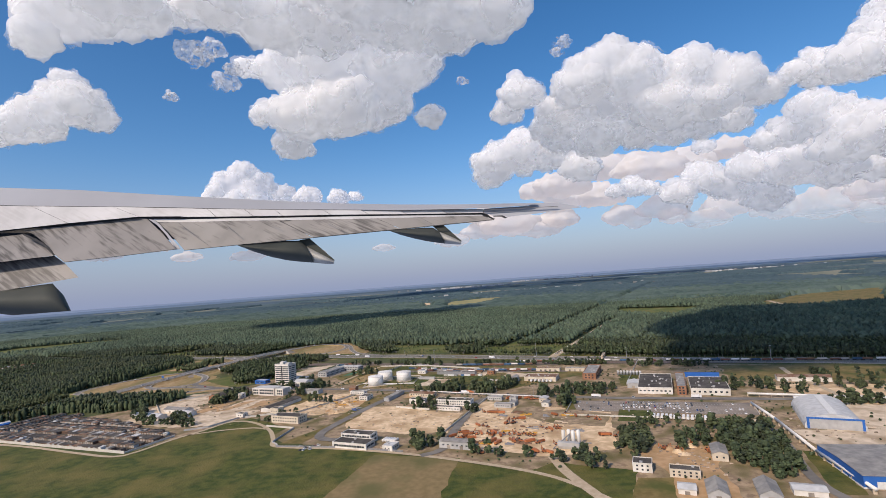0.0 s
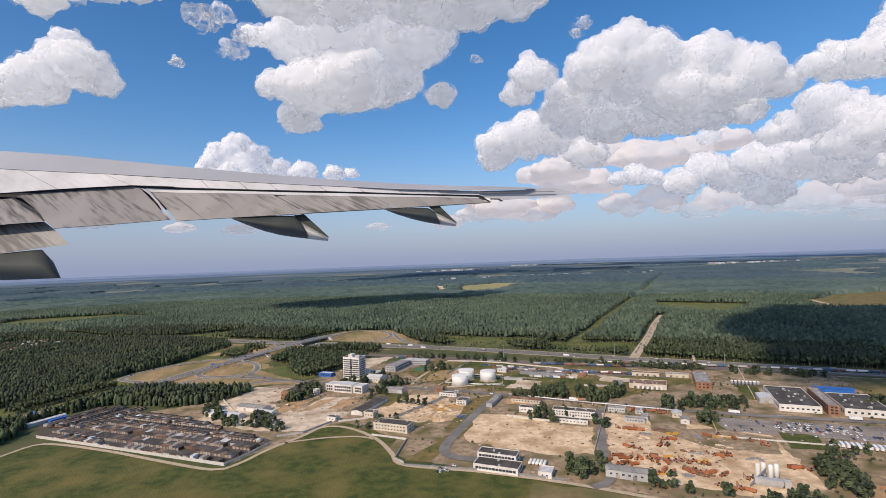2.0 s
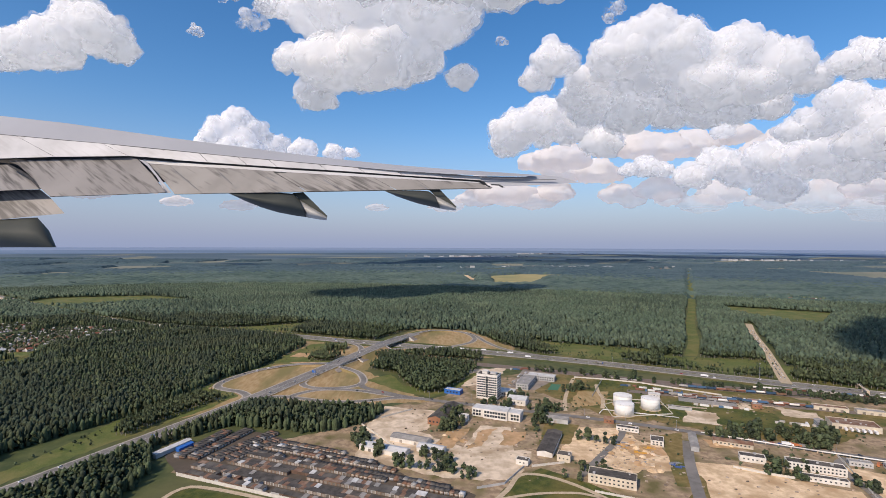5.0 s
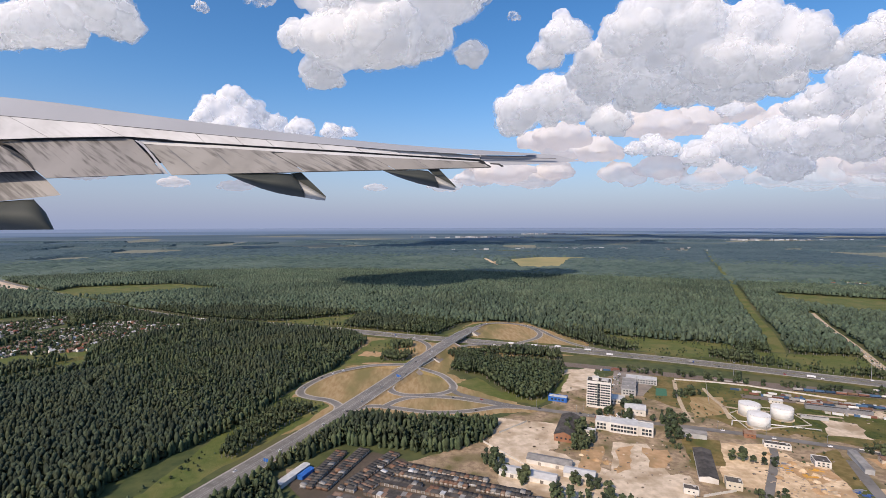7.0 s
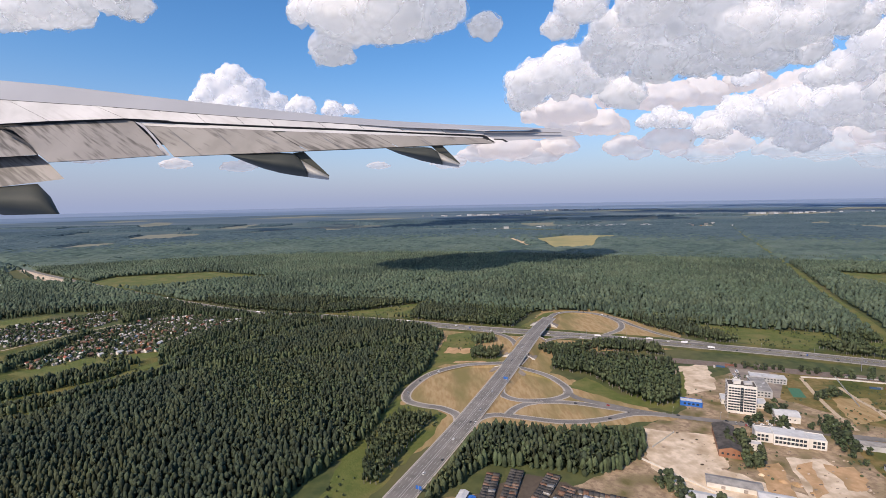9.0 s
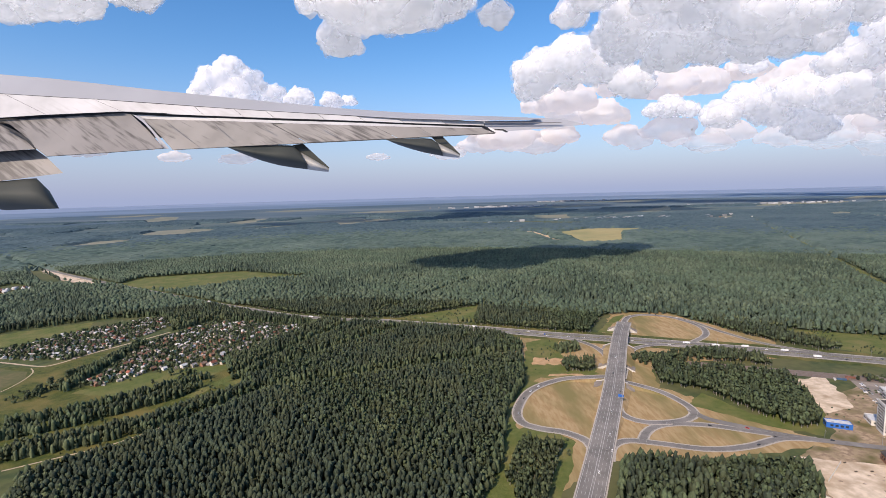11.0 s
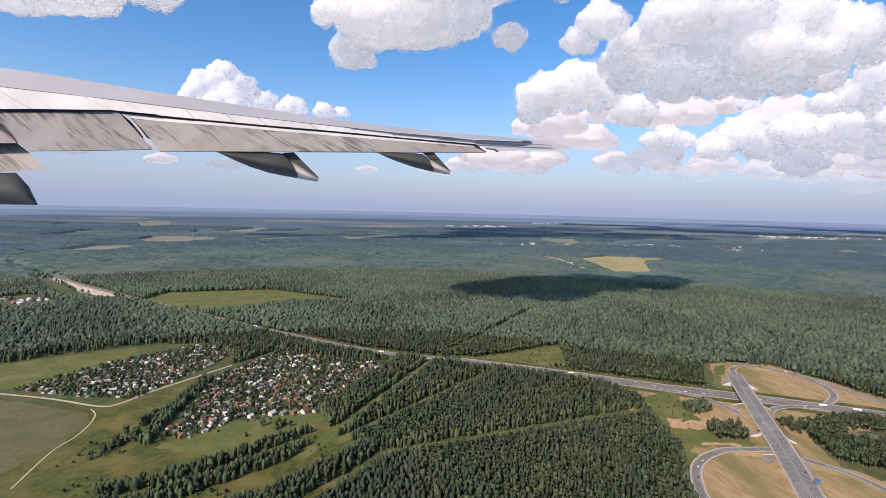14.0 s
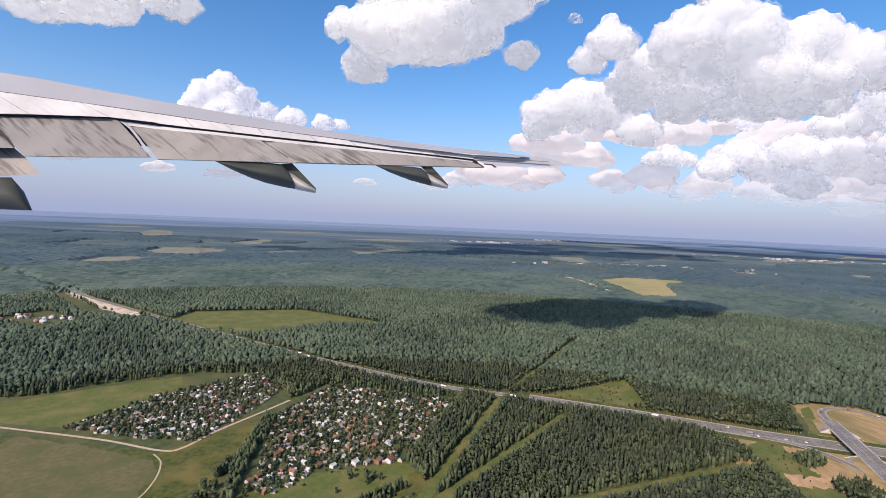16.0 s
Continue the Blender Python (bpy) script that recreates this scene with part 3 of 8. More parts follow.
single("ground_far", mid, M_PLAIN, "green plain with blue haze put into its colour", "ground", kind="structure")
far = Shape()
for r in (7000, 10000, 13000):
    far.add([(-500 + r * math.cos(2 * math.pi * i / 96), 900 + r * math.sin(2 * math.pi * i / 96), 0) for i in range(96)], [])
for k in range(2):
    a, b = 96 * k, 96 * (k + 1)
    far.f += [(a + i, b + i, b + (i + 1) % 96, a + (i + 1) % 96) for i in range(96)]
single("backdrop", far, M_DISTANCE, "distant plain coloured blue-grey in place of haze", "ground", kind="structure")
rimland = Shape()
for r in (13000, 16500, 20000):
    rimland.add([(-500 + r * math.cos(2 * math.pi * i / 96), 900 + r * math.sin(2 * math.pi * i / 96), 0) for i in range(96)], [])
for k in range(2):
    a, b = 96 * k, 96 * (k + 1)
    rimland.f += [(a + i, b + i, b + (i + 1) % 96, a + (i + 1) % 96) for i in range(96)]
single("backdrop_rim", rimland, M_HORIZON, "plain before the horizon coloured blue-grey in place of haze", "ground", kind="structure")
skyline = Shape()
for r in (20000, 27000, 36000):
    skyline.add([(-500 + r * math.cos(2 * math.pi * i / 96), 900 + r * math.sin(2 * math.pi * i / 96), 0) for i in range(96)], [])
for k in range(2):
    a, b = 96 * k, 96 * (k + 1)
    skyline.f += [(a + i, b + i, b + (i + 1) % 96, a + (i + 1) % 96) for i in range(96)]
single("backdrop_skyline", skyline, M_SKYLINE, "plain at the horizon paled in place of haze", "ground", kind="structure")

AIRFIELD = [(-760, 420), (-640, 560), (-622, 640), (-517, 610), (-378, 552), (-340, 597), (-305, 655), (-276, 655), (-249, 634), (-222, 600), (-202, 545), (-121, 518), (-36, 480), (60, 425), (150, 300), (0, 150), (-500, 150)]
patch("field_grass", AIRFIELD, M_GRASS, 0.3, "open green grass field with dry yellow tufts", jitter=1.5)
patch("field_fallow", [(-130, 340), (-81, 492), (3, 466), (-14, 389), (-40, 300)], M_BROWN, 0.6, "fallow brown field with dry grass", jitter=2)
patch("industrial_ground", [(-640, 663), (-372, 560), (-330, 612), (-305, 655), (-276, 657), (-249, 636), (-200, 560), (-121, 522), (-36, 486), (60, 430), (140, 330), (420, 260), (900, 380), (700, 660), (433, 800), (216, 890), (31, 950), (-200, 1050), (-270, 1020), (-330, 985), (-370, 910), (-455, 860), (-480, 800), (-560, 750), (-690, 740)], M_YARD, 0.25, "worn grey-brown industrial ground", jitter=3)
patch("interchange_ground", [(-720, 820), (-790, 1010), (-690, 1330), (-500, 1330), (-420, 1500), (-300, 1490), (-200, 1250), (-260, 1160), (-480, 1160), (-510, 1060), (-440, 960), (-390, 885), (-560, 865), (-650, 870)], M_DRY, 0.35, "dry yellow grass between the road loops", jitter=4)
patch("verge_grass", [(-745, 840), (-775, 860), (-760, 930), (-742, 1010), (-700, 1100), (-680, 1095), (-735, 1010), (-742, 950), (-700, 920), (-715, 880)], M_BRIGHT_GRASS, 0.5, "green verge beside the forest edge", jitter=3)
patch("verge_grass", [(-850, 600), (-815, 690), (-800, 760), (-795, 830), (-765, 930), (-725, 955), (-679, 919), (-700, 855), (-756, 743), (-810, 620)], M_BRIGHT_GRASS, 0.45, "green verge beside the forest edge", jitter=4)
patch("verge_grass", [(-620, 1322), (-665, 1290), (-690, 1180), (-742, 1046), (-762, 988), (-740, 975), (-702, 1079), (-677, 1112), (-643, 1112), (-594, 1101), (-575, 1142), (-600, 1160), (-616, 1200), (-612, 1250), (-595, 1299)], M_BRIGHT_GRASS, 0.52, "green and yellow verge between the forest and the loop", jitter=6)
patch("verge_grass", [(-505, 1345), (-430, 1462), (-398, 1475), (-440, 1400), (-474, 1332)], M_BRIGHT_GRASS, 0.52, "green strip beside the road loop", jitter=2)
patch("bare_soil", [(-669, 1206), (-640, 1196), (-597, 1196), (-606, 1172), (-614, 1157), (-650, 1172), (-677, 1169)], M_SOIL, 0.6, "scraped orange soil on the verge", jitter=6)
patch("bare_soil", [(-655, 1128), (-610, 1122), (-606, 1116), (-660, 1118)], M_SOIL, 0.6, "scraped orange soil on the verge", jitter=4)
patch("bare_verge", [(-2660, 2600), (-2274, 2240), (-2090, 2130), (-2120, 2200), (-2300, 2330), (-2640, 2640)], M_CONCRETE, 0.5, "pale bare ground beside the highway", jitter=6)
patch("clearing_grass", [(-1010, 1480), (-852, 1552), (-720, 1626), (-740, 1430), (-880, 1440)], M_BRIGHT_GRASS, 0.3, "green wedge clearing beside the highway", jitter=3)
patch("meadow", MEADOW, M_BRIGHT_GRASS, 0.3, "pale green meadow in the forest", jitter=4)
patch("field_west", FIELD_WEST, M_BRIGHT_GRASS, 0.3, "smooth green crop field beside the village", jitter=3)
patch("pasture", [(-1900, 1290), (-1778, 1268), (-1571, 1240), (-1455, 1380), (-1460, 1120), (-1200, 1240), (-1150, 1050), (-1230, 900), (-1500, 900), (-1900, 1100)], M_GRASS, 0.3, "uneven green pasture with bushes", jitter=4)
patch("field_brown", [(-1800, 1285), (-1707, 1266), (-1572, 1220), (-1546, 1190), (-1540, 1120), (-1560, 1040), (-1800, 1040)], M_FALLOW, 0.6, "brown mown field", jitter=4)
patch("field_crop", CROP_FAR, M_CROP, 0.3, "pale yellow crop field beyond the forest", jitter=8)
patch("field_sand", SAND_FAR, M_SAND, 0.6, "bare sandy field", jitter=6)
patch("north_clearing", NORTH_OPEN, M_BRIGHT_GRASS, 0.3, "green overgrown clearing", jitter=6)
patch("sand_pit", SAND_LOOP, M_WEEDS, 0.3, "dry sandy ground in the forest", jitter=6)
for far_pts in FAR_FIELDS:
    patch("far_field", far_pts, M_CROP_HAZED, 0.4, "far crop field with haze put into its pale colour", jitter=12)
patch("bare_lot", [(-454, 865), (-373, 844), (-395, 775), (-431, 770), (-467, 792)], M_CONCRETE, 0.6, "pale bare concrete lot", jitter=2)
patch("bare_lot", [(-355, 1066), (-245, 1076), (-292, 973), (-338, 960), (-371, 987)], M_CONCRETE, 0.6, "pale bare lot behind the office tower", jitter=3)
patch("pale_paving", [(-326, 790), (-289, 785), (-298, 690), (-330, 690), (-354, 721)], M_CONCRETE, 0.62, "pale worn paving of the forecourt", jitter=2)
for soil_pts in ([(-366, 776), (-339, 781), (-365, 722), (-389, 722)], [(-325, 777), (-308, 780), (-332, 730), (-348, 721)], [(-296, 773), (-270, 767), (-293, 729), (-312, 730)], [(-172, 730), (-127, 729), (-130, 700), (-169, 692)], [(-64, 745), (-30, 738), (-40, 715), (-70, 722)]):
    patch("bare_soil", soil_pts, M_SOIL, 0.75, "patch of bare orange soil", jitter=2.5)
patch("building_site", [(-203, 783), (-159, 781), (-130, 700), (-135, 668), (-190, 664), (-250, 700)], M_SAND, 0.6, "sandy building site with tracks", jitter=4)
for weed_pts in ([(-153, 635), (-112, 755), (-82, 765), (-138, 632)], [(-195, 552), (-147, 621), (-138, 618), (-170, 545)], [(-240, 800), (-200, 790), (-230, 730), (-262, 740)], [(-130, 660), (-118, 655), (-140, 600), (-150, 610)]):
    patch("weed_strip", weed_pts, M_WEEDS, 0.66, "strip of dry brown weeds", jitter=2)
patch("lawn", [(-312, 648), (-276, 673), (-236, 640), (-205, 610), (-215, 580), (-250, 625), (-290, 640)], M_GRASS, 0.66, "green lawn beside the dirt track", jitter=1.5)
patch("garage_lanes", GARAGES, M_LANE, 0.5, "brown unpaved lanes between the garages", jitter=2)
for green_pts in ([(-145, 1000), (-40, 985), (-20, 930), (-135, 925)], [(-20, 870), (80, 830), (60, 760), (-40, 800)], [(240, 700), (262, 690), (300, 780), (275, 790)]):
    patch("green_plot", green_pts, M_GRASS, 0.68, "green weedy plot", jitter=3)
patch("village_green", [(-1413, 1116), (-1346, 1190), (-1261, 1215), (-1198, 1221), (-1237, 1131), (-1300, 1080)], M_BRIGHT_GRASS, 0.5, "bright green village meadow", jitter=4)
patch("verge_grass", NORTH_VERGE, M_BRIGHT_GRASS, 0.5, "bright green clearing beside the highway", jitter=5)
patch("verge_grass", [(130, 1035), (60, 1085), (90, 1175), (265, 1135), (340, 1000), (260, 960)], M_BRIGHT_GRASS, 0.5, "bright green clearing beside the highway", jitter=5)
patch("verge_grass", [(-500, 1000), (-430, 930), (-385, 905), (-340, 965), (-300, 1050), (-430, 960), (-460, 1035)], M_BRIGHT_GRASS, 0.6, "green strip along the wood", jitter=3)
ribbon("highway_verge", HIGHWAY[5:], 74, M_GRASS, 0.75, "green and dry verge of the highway", "verge")
ribbon("cut_line", POWER_CUT, 24, M_BRIGHT_GRASS, 0.8, "straight green cutting through the forest", "clearing")
for cut in (CUT_A, CUT_B, CUT_C, CUT_B_NORTH):
    ribbon("cut_line", cut, 18, M_BRIGHT_GRASS, 0.85, "straight green lane through the forest", "clearing")
patch("car_lot", [(-262, 955), (-215, 1078), (-160, 1074), (-188, 985), (-225, 938)], M_PARK, 0.7, "grey asphalt staff car park", jitter=1)
patch("villa_yard", [(173, 465), (240, 450), (212, 400), (205, 365), (197, 345), (156, 352), (172, 403), (160, 436)], M_SOIL, 0.5, "brown trodden yard", jitter=2)
patch("villa_lawn", [(144, 396), (169, 391), (155, 355), (126, 364)], M_WEEDS, 0.6, "yellowish lawn", jitter=1.5)
patch("rough_grass", [(60, 425), (88, 440), (128, 418), (148, 407), (128, 364), (112, 330), (60, 380)], M_GRASS, 0.55, "rough green grass by the yard", jitter=3)
patch("rough_grass", [(297, 424), (311, 418), (280, 340), (262, 345)], M_GRASS, 0.55, "rough green grass beside the road", jitter=1.5)
patch("grass_plot", [(197, 585), (229, 570), (209, 532), (181, 542)], M_GRASS, 0.6, "small green grass plot", jitter=1)
patch("grass_plot", [(143, 628), (156, 644), (148, 574), (131, 572)], M_GRASS, 0.6, "small green grass plot", jitter=1)
patch("sandy_waste", [(407, 630), (440, 640), (500, 620), (545, 607), (470, 520), (430, 560)], M_SAND, 0.5, "sandy waste ground", jitter=5)
patch("paved_pad", [(425, 556), (470, 520), (405, 452), (380, 474)], M_CONCRETE, 0.55, "pale concrete pad", jitter=1)
patch("waste_grass", [(390, 690), (520, 640), (700, 560), (640, 700), (433, 790)], M_WEEDS, 0.45, "dry weedy waste ground", jitter=5)
ribbon("dirt_track", [(88, 455), (91, 420), (100, 382), (112, 340), (130, 290)], 9, M_DIRT, 1.25, "pale rutted dirt track")
ribbon("dirt_track", [(500, 740), (480, 690), (467, 632), (451, 562)], 7, M_DIRT, 1.25, "pale rutted dirt track")
ribbon("side_road", [(310, 480), (293, 436), (266, 372), (264, 330), (280, 280)], 8, M_ASPHALT, 1.3, "grey asphalt lane along the pipe")
patch("sand_yard", [(-118, 688), (-60, 674), (-30, 645), (10, 618), (-6, 546), (-60, 552), (-84, 566), (-134, 600)], M_SAND, 0.5, "bare cleared sandy building plot", jitter=4)
patch("concrete_yard", [(-415, 850), (-450, 815), (-350, 722), (-276, 714), (-305, 645), (-386, 658), (-470, 700), (-470, 800)], M_CONCRETE, 0.45, "pale concrete yard with weeds", jitter=4)
patch("plant_yard", [(38, 673), (184, 576), (150, 462), (93, 450), (-8, 502), (19, 596)], M_SAND, 0.5, "dusty yard for building machines", jitter=3)
patch("yard_asphalt", [(98, 684), (141, 678), (112, 604), (155, 595), (183, 567), (163, 527), (111, 549), (73, 605)], M_YARD, 0.7, "dark worn asphalt of the machine yard", jitter=3)
patch("parking_lot", [(157, 640), (347, 571), (328, 525), (140, 597)], M_PARK, 0.5, "large asphalt car park", jitter=0.4)
patch("hangar_apron", [(325, 475), (420, 455), (365, 400), (310, 402)], M_CONCRETE, 0.5, "pale concrete apron before the hangar", jitter=1)
patch("tank_yard", [(-145, 835), (-38, 803), (-5, 880), (-122, 905)], M_GRASS, 0.5, "grass plot round the fuel tanks", jitter=2)
patch("brown_plot", [(-137, 1006), (-104, 996), (-121, 954), (-166, 948)], M_WEEDS, 0.62, "dry brown plot beside the fuel depot", jitter=2)
patch("brown_plot", [(-158, 932), (-111, 930), (-140, 870), (-196, 854)], M_DRY, 0.62, "dry yellow-brown plot beside the fuel depot", jitter=3)
patch("sports_court", [(-189, 973), (-175, 968), (-189, 937), (-205, 940)], M_COURT, 0.78, "small green sports court", jitter=0)
for plot in ([(-60, 800), (-20, 788), (0, 830), (-30, 850)], [(10, 860), (60, 840), (70, 870), (20, 890)], [(90, 820), (130, 805), (140, 830), (100, 850)]):
    patch("dusty_plot", plot, M_CONCRETE, 0.66, "pale dusty plot between the tracks", jitter=4)
patch("rail_verge", [(-150, 1040), (130, 930), (230, 800), (60, 715), (-100, 800), (-160, 830), (-240, 960)], M_WEEDS, 0.4, "weedy brown grass beside the railway", jitter=4)

ROADS = [("highway", HIGHWAY[5:], 34, "wide grey dual carriageway"), ("highway", HIGHWAY_WEST, 16, "grey highway between the woods"), ("overpass_road", BRIDGE_ROAD, 27, "grey dual carriageway rising to a bridge"),
         ("slip_road", LOOP_NORTH, 10, "curved grey slip road"), ("slip_road", RAMP_NORTH, 9, "curved grey slip road"), ("slip_road", LOOP_WEST, 10, "looping grey slip road"),
         ("slip_road", LOOP_EAST, 9, "looping grey slip road"), ("slip_road", OVAL, 9, "curved grey slip road"), ("slip_road", OVAL_NORTH, 9, "curved grey slip road"),
         ("main_street", MAIN_STREET, 11, "worn grey asphalt street"), ("slip_road", RAMP_WEST, 9, "curved grey slip road"), ("slip_road", RAMP_EAST, 9, "curved grey slip road"),
         ("side_road", ROAD_YARD, 9, "grey asphalt yard road"), ("side_road", ROAD_LAB, 11, "grey asphalt access road"),
         ("side_road", ROAD_OLD, 8, "worn asphalt access road")]
for i, (nm, pts, w, lab) in enumerate(ROADS):
    ribbon(nm, pts, w, M_ASPHALT, 1.25 + 0.02 * i, lab)
for pts in ([(-143, 1007), (-170, 945), (-192, 885), (-203, 842)], [(-117, 970), (-128, 925), (-132, 895), (-148, 852)], [(-132, 895), (-106, 881), (-60, 868), (0, 850)], [(-20, 905), (40, 880), (110, 850)]):
    ribbon("dirt_track", pts, 5.5, M_DIRT, 1.2, "pale sandy service track")
for pts, w in ((TRACK, 5), (TRACK_SIDE, 4), (VILLAGE_ROAD, 5), (VILLAGE_TRACK, 2.2), (LANE_WEST, 2.5)):
    ribbon("dirt_track", pts, w, M_DIRT, 1.2, "pale sandy dirt track")
ribbon("side_road", ROAD_NORTH, 17, M_DIRT, 1.3, "pale dusty road full of queuing cars")
ribbon("dirt_track", [(1265, 1923), (1360, 2010), (1480, 2085), (1603, 2137), (1755, 2090)], 16, M_DIRT, 1.2, "pale sandy track round the pit")
ribbon("dirt_track", [(1139, 1626), (1170, 1690), (1215, 1800), (1265, 1923)], 16, M_DIRT, 1.2, "pale sandy track round the pit")
ribbon("rail_bed", RAIL_LINE, 26, M_BALLAST, 1.05, "brown ballast bed of several railway tracks")


# ---- woods ----
def tree_template(rng, sides, profile):
    v = []
    for r, z in profile:
        a0 = rng.uniform(0, 6.28)
        for i in range(sides):
            a = a0 + 2 * math.pi * i / sides
            k = r * rng.uniform(0.62, 1.3)
            v.append((k * math.cos(a), k * math.sin(a), z + rng.uniform(-0.06, 0.06)))
    v.append((rng.uniform(-0.03, 0.03), rng.uniform(-0.03, 0.03), 1.0))
    f = []
    n = len(profile)
    for k in range(n - 1):
        for i in range(sides):
            a, b, c, d = k * sides + i, k * sides + (i + 1) % sides, (k + 1) * sides + (i + 1) % sides, (k + 1) * sides + i
            f += [(a, b, c), (a, c, d)]
    f += [((n - 1) * sides + i, (n - 1) * sides + (i + 1) % sides, n * sides) for i in range(sides)]
    return np.array(v), np.array(f)


SPRUCE = [(0.12, 0.14), (0.180, 0.48), (0.150, 0.83)]
EDGE_TREE = [(0.06, 0.50), (0.15, 0.66), (0.12, 0.31)]
BIRCH = [(0.10, 0.20), (0.21, 0.44), (0.205, 0.70), (0.115, 0.92)]
SPRUCE_LOW, BIRCH_LOW = [(0.18, 0.12), (0.13, 0.50)], [(0.17, 0.30), (0.19, 0.70)]


def plant(name, x, y, h, wide, profile, sides, mat, label, seed):
    """Many trees in one mesh."""
    rng = np.random.default_rng(seed)
    temps = [tree_template(rng, sides, profile) for _ in range(10)]
    pick = rng.integers(0, 10, len(x))
    vs, fs, base = [], [], 0
    for k in range(10):
        m = pick == k
        n = int(m.sum())
        if not n:
            continue
        tv, tf = temps[k]
        a = rng.uniform(0, 6.28, n)
        ca, sa = np.cos(a)[:, None], np.sin(a)[:, None]
        hh, ww = h[m][:, None], (h * wide)[m][:, None]
        px = x[m][:, None] + (tv[:, 0] * ca - tv[:, 1] * sa) * ww
        py = y[m][:, None] + (tv[:, 0] * sa + tv[:, 1] * ca) * ww
        pz = tv[:, 2] * hh
        vs.append(np.stack([px, py, pz], 2).reshape(-1, 3))
        fs.append((tf[None] + (base + np.arange(n) * len(tv))[:, None, None]).reshape(-1, 3))
        base += n * len(tv)
    return bulk(name, np.concatenate(vs), np.concatenate(fs), mat, label, "forest", smooth=True)


def jitter_grid(x0, x1, y0, y1, step, rng):
    gx, gy = np.meshgrid(np.arange(x0, x1, step), np.arange(y0, y1, step))
    gx, gy = gx.ravel(), gy.ravel()
    return gx + rng.uniform(-0.5, 0.5, gx.size) * step, gy + rng.uniform(-0.5, 0.5, gx.size) * step


def path_distance(x, y):
    """Distance from the flight line, which runs straight over the plan."""
    t = np.clip(-(x * 1230 - y * 555) / (1230 ** 2 + 555 ** 2), 0, 1)
    return np.hypot(x + 1230 * t, y - 555 * t)


rng = np.random.default_rng(5)
tx, ty = jitter_grid(-2300, 900, 350, 2100, 5.6, rng)
pd = path_distance(tx, ty)
keep = ((pd < 800) | (rng.uniform(0, 1, tx.size) < 0.74)) & (pd < 1150 + rng.uniform(-60, 60, tx.size)) & (ty > 0.0)
tx, ty = tx[keep], ty[keep]
keep = wooded(tx, ty)
tx, ty = tx[keep], ty[keep]
mixture = smooth_noise(tx / 110, ty / 110) + rng.normal(0, 0.45, tx.size) + np.where(tx < -800, -0.5, 0.25)
hh = rng.uniform(14, 20, tx.size) * (1 + 0.12 * smooth_noise(tx / 70 + 3, ty / 70))
fir = mixture < 0
edge = ~(wooded(tx + 9, ty) & wooded(tx - 9, ty) & wooded(tx, ty + 9) & wooded(tx, ty - 9))
grove = inside(WOODS[-1], tx, ty) | inside(WOODS[9], tx, ty)
edge |= grove
plant("forest", tx[fir & ~edge], ty[fir & ~edge], hh[fir & ~edge], 0.86, SPRUCE, 5, M_CONIFER, "dense dark green conifer forest", 11)
plant("forest", tx[~fir & ~edge], ty[~fir & ~edge], hh[~fir & ~edge] * 0.92, 0.98, BIRCH, 5, M_BROAD, "dense mixed broadleaf forest", 12)
bare = edge & (north_of_highway(tx, ty) | (inside(WOODS[1], tx, ty) | grove))
leafy = edge & ~bare
plant("forest_edge", tx[leafy], ty[leafy], hh[leafy] * 0.85, 1.15, [(0.15, 0.04), (0.19, 0.36), (0.14, 0.74)], 5, M_BROAD, "leafy trees along the forest edge", 16)
edge = bare
plant("forest_edge", tx[edge], ty[edge], hh[edge], 1.0, EDGE_TREE, 5, M_BROAD, "tall thin trees along the forest edge", 15)
# pale trunks along the forest edges
ex, ey, eh = tx[edge], ty[edge], hh[edge]
tv = np.array([(0.42 * math.cos(a), 0.42 * math.sin(a), z) for z in (0, 1) for a in (0, 2.1, 4.2)])
tf = np.array([(0, 1, 4), (0, 4, 3), (1, 2, 5), (1, 5, 4), (2, 0, 3), (2, 3, 5)])
vv = np.stack([ex[:, None] + tv[:, 0] * 1.0, ey[:, None] + tv[:, 1] * 1.0, tv[:, 2] * eh[:, None] * 0.7], 2).reshape(-1, 3)
bulk("forest_trunks", vv, (tf[None] + (np.arange(len(ex)) * 6)[:, None, None]).reshape(-1, 3), M_BARK, "pale slender trunks along the forest edge", "forest")

tx, ty = jitter_grid(-3600, 2600, 700, 4000, 10.0, rng)
pd = path_distance(tx, ty)
keep = (pd > 1150) & (pd < 2500 + rng.uniform(-150, 150, tx.size)) & (ty > 0.55 * tx - 200)
tx, ty = tx[keep], ty[keep]
keep = wooded(tx, ty)
tx, ty = tx[keep], ty[keep]
mixture = smooth_noise(tx / 160, ty / 160) + rng.normal(0, 0.5, tx.size) + 0.3
hh = rng.uniform(15, 23, tx.size)
fir = mixture < 0
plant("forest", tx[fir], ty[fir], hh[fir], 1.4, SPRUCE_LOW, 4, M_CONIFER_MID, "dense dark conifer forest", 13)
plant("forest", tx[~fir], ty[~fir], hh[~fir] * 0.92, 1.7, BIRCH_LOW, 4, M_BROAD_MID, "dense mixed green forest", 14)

# far canopy
step = 23.0
gx, gy = np.meshgrid(np.arange(-8000, 7500, step), np.arange(1500, 7600, step))
jx, jy = gx + rng.uniform(-0.4, 0.4, gx.shape) * step, gy + rng.uniform(-0.4, 0.4, gx.shape) * step
fw = wooded(jx, jy) & (path_distance(jx, jy) > 2350) & (smooth_noise(jx / 900, jy / 420) + 0.4 * smooth_noise(jx / 300, jy / 200) < 0.35 + np.clip((5200 - jy) / 1200, -0.4, 1.2))
gz = np.where(fw, rng.uniform(13, 22, gx.shape), -3.0)
ny, nx = gx.shape
idx = np.arange(nx * ny).reshape(ny, nx)
